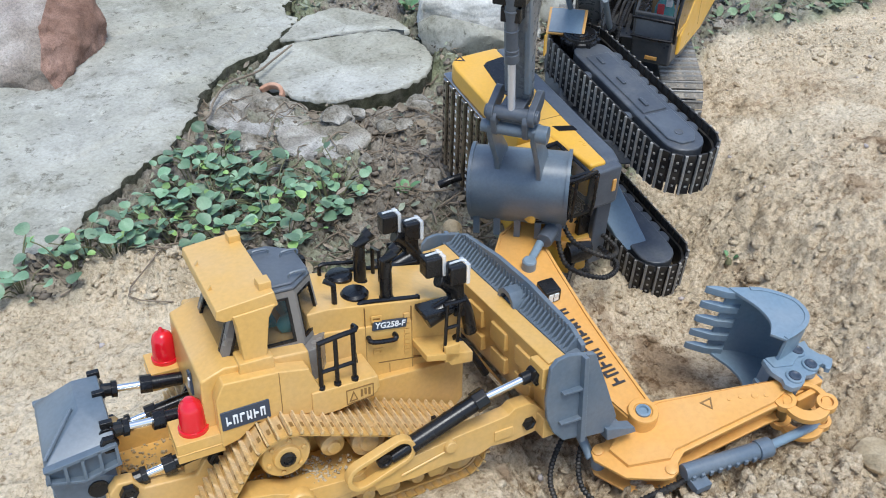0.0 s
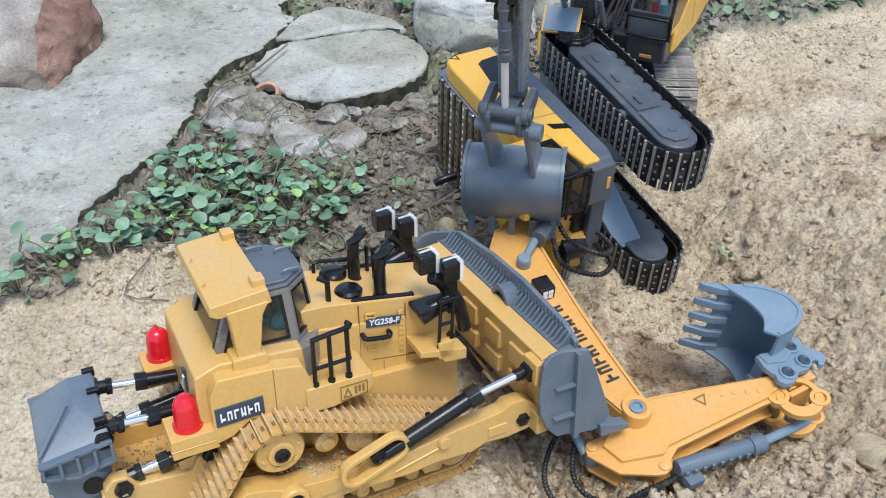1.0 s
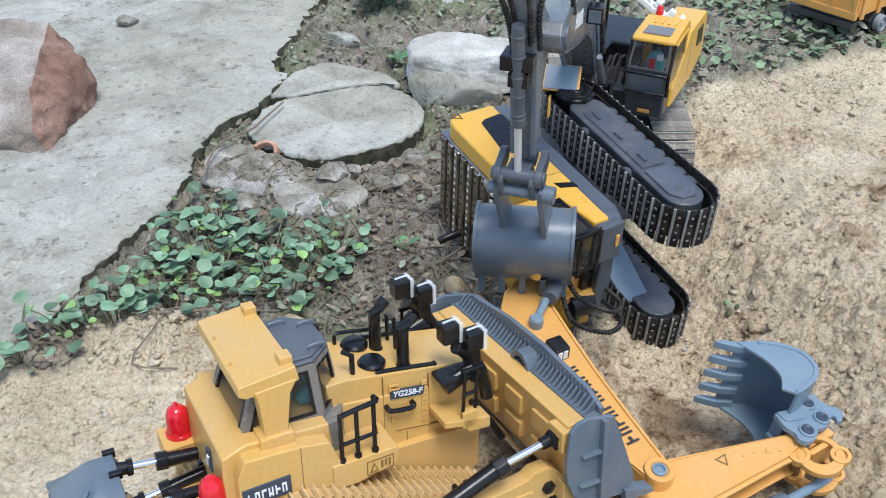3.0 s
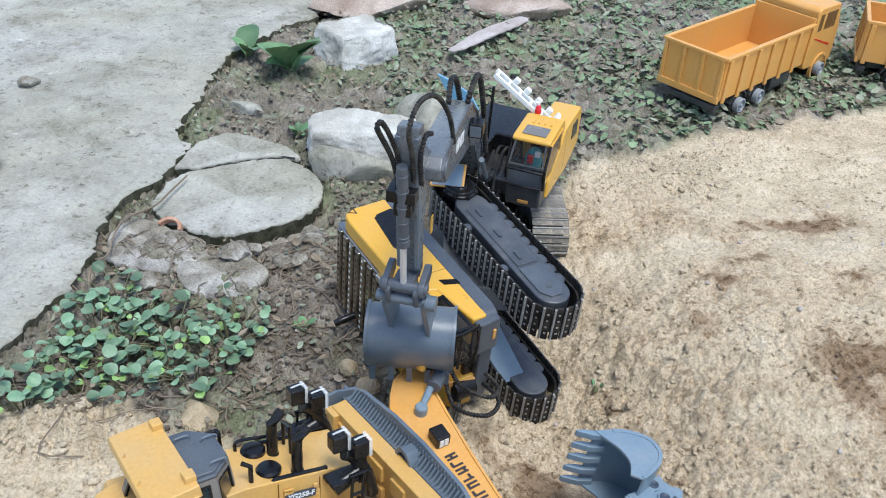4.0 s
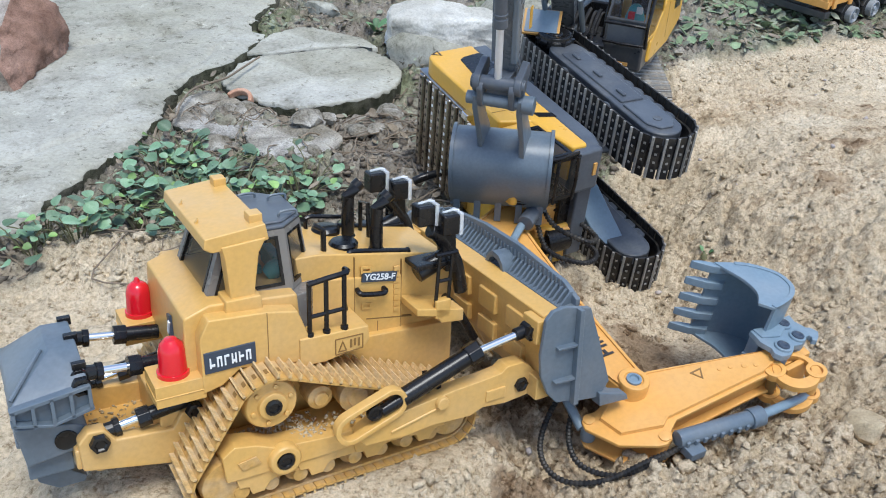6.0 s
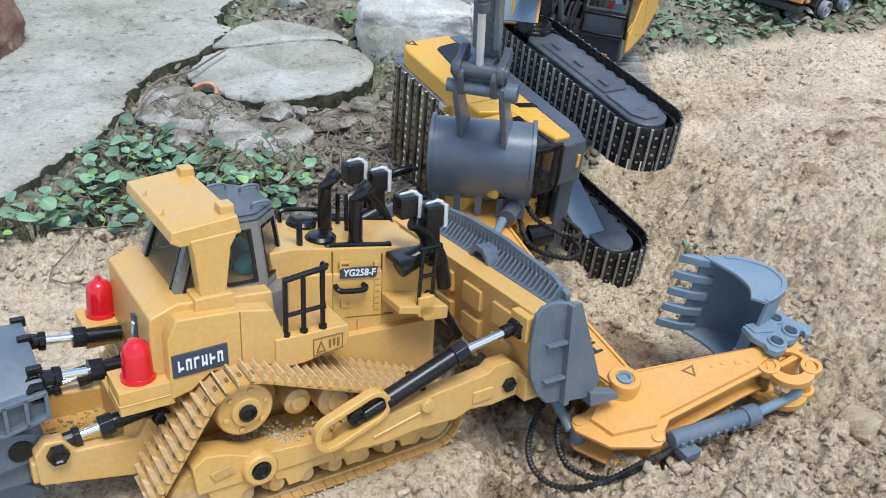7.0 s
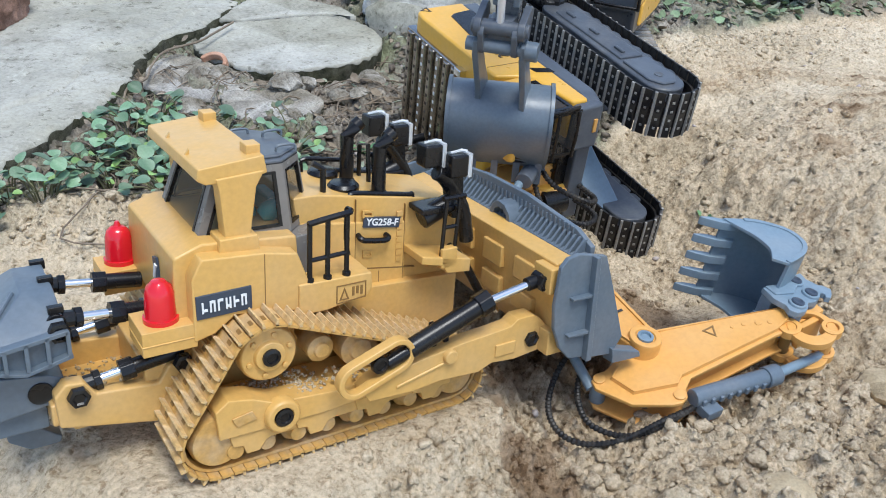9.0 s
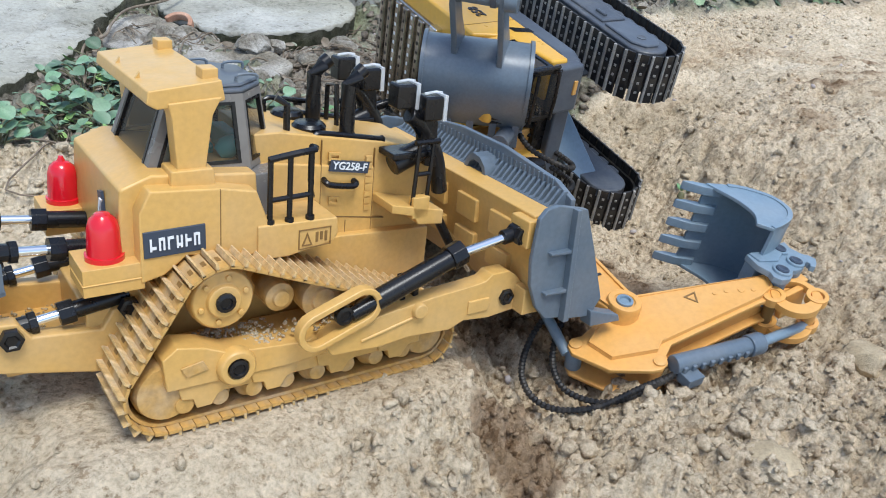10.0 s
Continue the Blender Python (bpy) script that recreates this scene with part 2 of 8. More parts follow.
def belt(circles, count):
    """Places and turns, evenly spaced, on a belt round some wheels: (x, z, angle)."""
    loop = hull([p for x, z, r in circles for p in disc(x, z, r, 72)])
    seg = [math.dist(loop[i], loop[(i + 1) % len(loop)]) for i in range(len(loop))]
    total = sum(seg)
    out = []
    for k in range(count):
        s, i = total * k / count, 0
        while s > seg[i]:
            s -= seg[i]
            i += 1
        a, b = loop[i], loop[(i + 1) % len(loop)]
        f = s / seg[i]
        out.append((a[0] + (b[0] - a[0]) * f, a[1] + (b[1] - a[1]) * f, math.atan2(b[1] - a[1], b[0] - a[0])))
    return out, total / count, loop


def lay_shoes(parent, shoe_mesh, circles, count, y):
    """Track shoes as parts, one mesh shared; the shoe's x runs along the belt, -z outward."""
    places, pitch, loop = belt(circles, count)
    for x, z, a in places:
        ob = new("track_shoe", shoe_mesh)
        ob.parent = parent
        ob.matrix_basis = pose(x, y, z, 0, -math.degrees(a), 0)
    return loop


def edged_shoe(name, pitch, width, mats, thick=0.002, rib=0.0016):
    """A rubber shoe: dark plate, dusty raised rib coloured pale for glints too along its edge, and small studs."""
    bm = B()
    box(bm, -pitch * 0.44, pitch * 0.44, -width / 2, width / 2, -thick, 0)
    dark = len(bm.faces)
    prism(bm, [(pitch * 0.14, -thick * 0.6), (pitch * 0.44, -thick * 0.6), (pitch * 0.40, -thick - rib), (pitch * 0.26, -thick - rib)], 'y', -width / 2, width / 2)
    for yy in (-0.30, -0.10, 0.10, 0.30):
        box(bm, -pitch * 0.24, -pitch * 0.04, yy * width - 0.0010, yy * width + 0.0010, -thick - 0.0007, -thick * 0.5)
    bm.faces.ensure_lookup_table()
    for f in bm.faces[dark:]:
        f.material_index = 1
    return finish(bm, name, mats, 0.0, 30)


def shoe(name, pitch, width, mats, thick=0.002, grouser=0.0035):
    """A plastic shoe: plate, thin sandy grouser along one edge, and two dark slots."""
    bm = B()
    box(bm, -pitch * 0.47, pitch * 0.47, -width / 2, width / 2, -thick, 0)
    prism(bm, [(pitch * 0.20, -thick * 0.5), (pitch * 0.47, -thick * 0.5), (pitch * 0.42, -thick - grouser), (pitch * 0.27, -thick - grouser)], 'y', -width / 2, width / 2)
    sandy_faces = len(bm.faces)
    for yy in (-0.24, 0.24):
        box(bm, -pitch * 0.34, -pitch * 0.02, yy * width - 0.0024, yy * width + 0.0024, -thick - 0.0002, -thick * 0.5)
    bm.faces.ensure_lookup_table()
    for k, f in enumerate(bm.faces):
        f.material_index = 0 if k < 6 else 1 if k < sandy_faces else 2
    return finish(bm, name, mats, 0.0, 30)


def block_row(parent, m, w, h, count, mat, depth=0.0006, seed=3):
    """A row of block shapes in place of a maker's name, in x and z, facing -y; each a part."""
    rng = random.Random(seed)
    step = w / count
    for k in range(count):
        bm = B()
        x = -w / 2 + k * step
        s = step * 0.22
        z = rng.choice((-h * 0.36, -h * 0.1, h * 0.3))
        left, right, half = x + step * 0.1, x + step * 0.80, h / 2
        pts = [(left, -half), (left + s, -half), (left + s, z), (right, z), (right, z + h * 0.22), (left + s, z + h * 0.22), (left + s, half), (left, half)]
        if k % 2:
            pts = [(left, -half), (left + s, -half), (left + s, z), (right - s, z), (right - s, -half), (right, -half), (right, half), (right - s, half), (right - s, z + h * 0.22), (left + s, z + h * 0.22), (left + s, half), (left, half)]
        prism(bm, pts, 'y', 0, -depth)
        part("block_shape", bm, mat, parent).matrix_basis = m


def words(name, text, size, mat, parent, m, label=""):
    """Lettering with the built-in font, turned into a thin mesh."""
    cu = bpy.data.curves.new(name, 'FONT')
    cu.body, cu.size, cu.extrude, cu.align_x, cu.align_y = text, size, size * 0.03, 'CENTER', 'CENTER'
    cu.resolution_u = 3
    cu.offset = size * 0.018
    tmp = new(name + "_curve", cu)
    me = bpy.data.meshes.new_from_object(tmp.evaluated_get(bpy.context.evaluated_depsgraph_get()))
    bpy.data.objects.remove(tmp)
    me.materials.append(mat)
    ob = new(name, me)
    ob.parent, ob.matrix_basis = parent, m
    if label:
        tagged(ob, label)
    return ob


# ---------------------------------------------------------------- ground
def lattice(ix, iy, seed):
    n = (ix * 374761393 + iy * 668265263 + seed * 974634777) & 0x7fffffff
    n = ((n ^ (n >> 13)) * 1274126177) & 0x7fffffff
    return ((n ^ (n >> 16)) & 0xffff) / 65535.0


def vnoise(x, y, seed=0):
    ix, iy = np.floor(x).astype(np.int64), np.floor(y).astype(np.int64)
    fx, fy = x - ix, y - iy
    ux, uy = fx * fx * (3 - 2 * fx), fy * fy * (3 - 2 * fy)
    a, b = lattice(ix, iy, seed), lattice(ix + 1, iy, seed)
    c, d = lattice(ix, iy + 1, seed), lattice(ix + 1, iy + 1, seed)
    return (a * (1 - ux) + b * ux) * (1 - uy) + (c * (1 - ux) + d * ux) * uy - 0.5


def fbm(x, y, scale, octaves=4, seed=0, rough=0.5):
    out, amp = 0.0, 1.0
    for k in range(octaves):
        out = out + amp * vnoise(x / scale + 17.3 * k, y / scale - 9.1 * k, seed + k)
        scale, amp = scale / 2.03, amp * rough
    return out


def step01(x, a, b):
    t = np.clip((x - a) / (b - a), 0, 1)
    return t * t * (3 - 2 * t)


def bell(x, y, cx, cy, sx, sy):
    return np.exp(-0.5 * (((x - cx) / sx) ** 2 + ((y - cy) / sy) ** 2))


SAND_X = (-3, -0.60, -0.37, -0.26, -0.16, 0.0, 0.10, 0.20, 0.30, 0.38, 0.6, 0.9, 2.0)
SAND_Y = (0.60, 0.61, 0.645, 0.70, 0.63, 0.55, 0.60, 0.76, 0.95, 1.17, 1.27, 1.36, 1.5)


def sandy(x, y):
    """1 on the sand, 0 on the dark soil."""
    edge = np.interp(x, SAND_X, SAND_Y) + 0.05 * fbm(x, y, 0.07, 4, 41)
    return 1 - step01(y, edge - 0.02, edge + 0.035)


DOZER = pose(-0.06, 0.45, 0.0, 0, 0, 27.5) @ pose(0, 0, 0, 0, 5.5, 0) @ pose(0, 0, 0, -8, 0, 0)
DOZER_INV = DOZER.inverted()


def edge_x(y):
    """The broken edge of the yard's paving."""
    ys = (-0.5, 0.45, 0.60, 0.70, 0.79, 0.84, 0.91, 1.00, 1.07, 1.10, 1.15, 1.19, 1.26, 1.32, 1.41, 1.50, 1.61, 1.71, 1.80, 1.86, 2.3, 6.0)
    xs = (-0.50, -0.48, -0.445, -0.410, -0.386, -0.362, -0.334, -0.324, -0.322, -0.314, -0.280, -0.258, -0.240, -0.250, -0.242, -0.237, -0.221, -0.168, -0.105, -0.032, 0.10, 0.15)
    return np.interp(y, ys, xs) + 0.016 * fbm(y, y * 0 + 2.0, 0.045, 5, 90, 0.75)


def broad(x, y):
    """The lie of the land without its roughness."""
    z = -0.048 + 0.0 * x
    z = z + 0.080 * np.exp(-0.5 * (((x - 0.52) / np.where(x < 0.52, 0.155, 0.5)) ** 2 + ((y - 0.72) / 0.20) ** 2))
    z = z + 0.030 * bell(x, y, -0.27, 0.665, 0.07, 0.03)
    z = z - 0.014 * bell(x, y, 0.10, 0.44, 0.07, 0.05) - 0.010 * bell(x, y, 0.066, 0.355, 0.020, 0.045)
    z = z + 0.012 * bell(x, y, 0.22, 0.34, 0.14, 0.05)
    z = z - 0.012 * bell(x, y, -0.03, 0.78, 0.12, 0.10)
    z = z - 0.046 * bell(x, y, 0.255, 0.570, 0.090, 0.085)
    z = z - 0.044 * bell(x, y, 0.250, 0.715, 0.060, 0.080)
    w = DOZER_INV
    lx = w[0][0] * x + w[0][1] * y + w[0][3]
    ly = w[1][0] * x + w[1][1] * y + w[1][3]
    plane = DOZER[2][0] * lx + DOZER[2][1] * ly + DOZER[2][2] * -0.0315 + DOZER[2][3]
    mask = step01(lx, -0.25, -0.15) * (1 - step01(lx, 0.055, 0.11)) * step01(ly, -0.17, -0.085) * (1 - step01(ly, 0.09, 0.17))
    return z * (1 - mask) + plane * mask


def crumble(x, y, cell, seed, share=0.7, warp=0.6):
    """Rounded lumps of uneven size packed on a jittered grid, as a height."""
    x, y = x + warp * cell * 1.7 * fbm(x, y, cell * 0.8, 4, seed + 3, 0.68), y + warp * cell * 1.7 * fbm(y, x, cell * 0.8, 4, seed + 5, 0.68)
    ix, iy = np.floor(x / cell).astype(np.int64), np.floor(y / cell).astype(np.int64)
    out = np.zeros_like(x)
    for a in (-1, 0, 1):
        for b in (-1, 0, 1):
            jx, jy = ix + a, iy + b
            px = (jx + 0.15 + 0.7 * lattice(jx, jy, seed)) * cell
            py = (jy + 0.15 + 0.7 * lattice(jx, jy, seed + 11)) * cell
            r = cell * (0.34 + 0.52 * lattice(jx, jy, seed + 23) ** 1.6)
            r = np.where(lattice(jx, jy, seed + 37) < share, r, 1e-5)
            d2 = ((x - px) ** 2 + (y - py) ** 2) / (r * r)
            out = np.maximum(out, r * np.maximum(0, 1 - d2) ** 0.36)
    return out


def churned(x, y):
    """0 where the sand lies smooth, 1 where it is churned into clods."""
    k = 0.05 + 1.0 * bell(x, y, 0.30, 0.34, 0.24, 0.10) + 0.8 * bell(x, y, 0.14, 0.42, 0.10, 0.08) + 0.9 * bell(x, y, -0.27, 0.665, 0.08, 0.04) + 0.6 * bell(x, y, 0.30, 0.62, 0.12, 0.12)
    k = k + 0.5 * bell(x, y, 0.45, 1.15, 0.12, 0.08) + 0.30 * step01(fbm(x, y, 0.16, 3, 77), -0.05, 0.3)
    return np.clip(k, 0, 1)


def height(x, y):
    s = sandy(x, y)
    z = broad(x, y)
    near = 1 / (1 + (np.maximum(0, np.hypot(x, y - 0.7) - 1.2)) ** 2)
    rough = 0.010 * fbm(x, y, 0.09, 3, 5) + s * (0.0080 * fbm(x, y, 0.024, 5, 9, 0.66)) + (1 - s) * 0.016 * fbm(x, y, 0.035, 5, 23, 0.62)
    ch = churned(x, y)
    clods = s * ch * (0.013 * fbm(x, y, 0.013, 4, 19, 0.74) + 0.010 * np.abs(fbm(x, y, 0.030, 4, 29, 0.62))) + s * (0.40 * ch * crumble(x, y, 0.027, 300, 0.42) + (0.03 + 0.45 * ch) * crumble(x, y, 0.0115, 340, 0.92) - 0.006 * ch) + (1 - s) * 0.8 * crumble(x, y, 0.014, 380, 0.7)
    w = DOZER_INV
    lx = w[0][0] * x + w[0][1] * y + w[0][3]
    ly = w[1][0] * x + w[1][1] * y + w[1][3]
    calm = 1 - 0.85 * step01(lx, -0.2, -0.14) * (1 - step01(lx, 0.06, 0.1)) * step01(ly, -0.13, -0.085) * (1 - step01(ly, 0.09, 0.13))
    quiet = 1 - 0.9 * bell(x, y, 0.265, 0.555, 0.06, 0.06)
    rim = np.hypot((x + 0.130) / 0.125, (y - 1.133) / 0.133)
    sunk = 0.016 * np.exp(-((x - edge_x(y) - 0.006) / 0.010) ** 2) * step01(y, 0.72, 0.80) + 0.026 * np.exp(-((rim - 1.06) / 0.07) ** 2) * step01(1.12 - y, -0.03, 0.03) + 0.024 * bell(x, y, -0.145, 1.255, 0.055, 0.025) + 0.035 * (1 - step01(x, edge_x(y) - 0.035, edge_x(y) - 0.006)) + 0.022 * step01(1.2 - np.hypot((x + 0.138) / 0.128, (y - 1.135) / 0.132), 0.10, 0.30)
    return z + (rough + clods) * near * calm * quiet - sunk


def ground_at(x, y):
    return float(height(np.array([x]), np.array([y]))[0])


def lines(lo, hi, step, end, wide):
    """Grid lines: fine from lo to hi, wider up to end, then growing to the horizon on both sides."""
    grow = np.geomspace(0.012, 60, 42)
    return np.concatenate([(lo - grow)[::-1], np.arange(lo, hi, step), np.arange(hi, end, wide), end + grow])


def grid_mesh(name, xs, ys, z_of, mats):
    X, Y = np.meshgrid(xs, ys)
    Z = z_of(X, Y)
    nx, ny = len(xs), len(ys)
    idx = np.arange(nx * ny).reshape(ny, nx)
    quads = np.stack([idx[:-1, :-1], idx[:-1, 1:], idx[1:, 1:], idx[1:, :-1]], -1).reshape(-1, 4)
    me = bpy.data.meshes.new(name)
    me.from_pydata(np.stack([X.ravel(), Y.ravel(), Z.ravel()], -1).tolist(), [], quads.tolist())
    me.shade_smooth()
    for one in mats:
        me.materials.append(one)
    return me, X.ravel(), Y.ravel()


def earth_material():
    m = bpy.data.materials.new("sand_and_soil")
    m.use_nodes = True
    nt = m.node_tree
    b = nt.nodes["Principled BSDF"]
    b.inputs["Roughness"].default_value = 0.95
    b.inputs["Specular IOR Level"].default_value = 0.15
    tc = nt.nodes.new("ShaderNodeTexCoord")
    at = nt.nodes.new("ShaderNodeAttribute")
    at.attribute_name = "sandy"

    def noise_tex(scale, detail=6.0, rough=0.6):
        n = nt.nodes.new("ShaderNodeTexNoise")
        n.inputs["Scale"].default_value, n.inputs["Detail"].default_value, n.inputs["Roughness"].default_value = scale, detail, rough
        nt.links.new(tc.outputs["Object"], n.inputs["Vector"])
        return n.outputs[0]

    def ramp(sock, stops):
        r = nt.nodes.new("ShaderNodeValToRGB")
        e = r.color_ramp.elements
        while len(e) < len(stops):
            e.new(0.5)
        for k, (p, c) in enumerate(stops):
            e[k].position, e[k].color = p, (*c, 1)
        nt.links.new(sock, r.inputs[0])
        return r.outputs[0]

    def mix(kind, fac, a, c):
        x = nt.nodes.new("ShaderNodeMix")
        x.data_type, x.blend_type = 'RGBA', kind
        for val, sock in ((fac, x.inputs[0]), (a, x.inputs[6]), (c, x.inputs[7])):
            if isinstance(val, bpy.types.NodeSocket):
                nt.links.new(val, sock)
            else:
                sock.default_value = val
        return x.outputs[2]

    sand = ramp(noise_tex(14), [(0.30, (0.53, 0.434, 0.298)), (0.5, (0.645, 0.537, 0.384)), (0.7, (0.735, 0.628, 0.466))])
    damp = ramp(noise_tex(9.0, 8.0, 0.7), [(0.60, (1, 1, 1)), (0.76, (0.74, 0.70, 0.66))])
    sand = mix('MULTIPLY', 1.0, sand, damp)
    speck = ramp(noise_tex(74, 7.0, 0.72), [(0.52, (1, 1, 1)), (0.58, (0.60, 0.53, 0.47)), (0.68, (0.42, 0.36, 0.31))])
    wet = nt.nodes.new("ShaderNodeAttribute")
    wet.attribute_name = "damp"
    sand = mix('MULTIPLY', wet.outputs["Fac"], sand, speck)
    sand = mix('MULTIPLY', wet.outputs["Fac"], sand, (0.92, 0.88, 0.84, 1))
    soaked = nt.nodes.new("ShaderNodeMapRange")
    soaked.inputs[1].default_value, soaked.inputs[2].default_value = 0.80, 1.0
    nt.links.new(wet.outputs["Fac"], soaked.inputs[0])
    sand = mix('MULTIPLY', soaked.outputs[0], sand, (0.56, 0.50, 0.46, 1))
    grain = ramp(noise_tex(300, 5, 0.7), [(0.3, (0.62, 0.6, 0.57)), (0.55, (1, 1, 1)), (0.8, (1.2, 1.2, 1.2))])
    sand = mix('MULTIPLY', 1.0, sand, grain)
    crumbs = ramp(noise_tex(130, 5, 0.75), [(0.35, (0.58, 0.52, 0.46)), (0.45, (1, 1, 1)), (0.72, (1.12, 1.12, 1.12))])
    sand = mix('MULTIPLY', 1.0, sand, crumbs)
    soil = ramp(noise_tex(22, 8.0, 0.68), [(0.3, (0.13, 0.110, 0.088)), (0.5, (0.27, 0.240, 0.195)), (0.72, (0.46, 0.42, 0.355))])
    green = ramp(noise_tex(6, 5), [(0.45, (1, 1, 1)), (0.62, (0.78, 0.95, 0.72))])
    soil = mix('MULTIPLY', 1.0, mix('MULTIPLY', 1.0, soil, grain), green)
    nt.links.new(mix('MIX', at.outputs["Fac"], soil, sand), b.inputs["Base Color"])
    bp = nt.nodes.new("ShaderNodeBump")
    bp.inputs["Strength"].default_value, bp.inputs["Distance"].default_value = 1.0, 0.0042
    cells = nt.nodes.new("ShaderNodeTexVoronoi")
    cells.feature = 'F1'
    cells.inputs["Scale"].default_value = 190
    shift = nt.nodes.new("ShaderNodeMix")
    shift.data_type, shift.blend_type = 'RGBA', 'LINEAR_LIGHT'
    shift.inputs[0].default_value = 0.003
    warp = nt.nodes.new("ShaderNodeTexNoise")
    warp.inputs["Scale"].default_value = 70
    nt.links.new(tc.outputs["Object"], warp.inputs["Vector"])
    nt.links.new(tc.outputs["Object"], shift.inputs[6])
    nt.links.new(warp.outputs["Color"], shift.inputs[7])
    nt.links.new(shift.outputs[2], cells.inputs["Vector"])
    lump = nt.nodes.new("ShaderNodeMath")
    lump.operation = 'MULTIPLY_ADD'
    lump.inputs[1].default_value = -0.40
    nt.links.new(cells.outputs["Distance"], lump.inputs[0])
    nt.links.new(noise_tex(150, 10.0, 0.72), lump.inputs[2])
    nt.links.new(lump.outputs[0], bp.inputs["Height"])
    nt.links.new(bp.outputs[0], b.inputs["Normal"])
    return m


EARTH = earth_material()
def damp_share(x, y):
    """Where the sand is dark and damp: before the blade, in the ruts, on the bank."""
    k = 1.25 * bell(x, y, 0.046, 0.392, 0.022, 0.018) + 1.15 * bell(x, y, 0.062, 0.362, 0.014, 0.020) + 1.1 * bell(x, y, 0.078, 0.330, 0.013, 0.022) + 0.9 * bell(x, y, 0.095, 0.435, 0.055, 0.040) + 1.0 * bell(x, y, 0.18, 0.53, 0.075, 0.08) + 0.7 * bell(x, y, 0.32, 0.68, 0.05, 0.05) + 0.7 * bell(x, y, 0.50, 0.80, 0.14, 0.10) + 0.6 * bell(x, y, 0.60, 0.60, 0.10, 0.10) + 0.7 * bell(x, y, 0.66, 0.96, 0.14, 0.07) + 0.35 * bell(x, y, 0.42, 1.02, 0.10, 0.06)
    churn = 0.62 * bell(x, y, 0.30, 0.36, 0.22, 0.10) + 0.62 * bell(x, y, 0.26, 0.58, 0.13, 0.10)
    return np.clip(k * (0.70 + 2.0 * fbm(x, y, 0.08, 4, 411)) + np.minimum(churn, 0.62) * (0.9 + 0.5 * fbm(x, y, 0.05, 3, 431)), 0, 1)


ground_mesh, GX, GY = grid_mesh("ground", lines(-0.46, 0.56, 0.0021, 0.95, 0.0045), lines(0.26, 0.80, 0.0021, 1.75, 0.0042), height, [EARTH])
attr = ground_mesh.attributes.new("sandy", 'FLOAT', 'POINT')
attr.data.foreach_set("value", sandy(GX, GY).astype(np.float32))
wet = ground_mesh.attributes.new("damp", 'FLOAT', 'POINT')
wet.data.foreach_set("value", damp_share(GX, GY).astype(np.float32))
ground = tagged(new("ground", ground_mesh), "loose tan building sand beside dark crumbly soil", "ground", kind="structure")


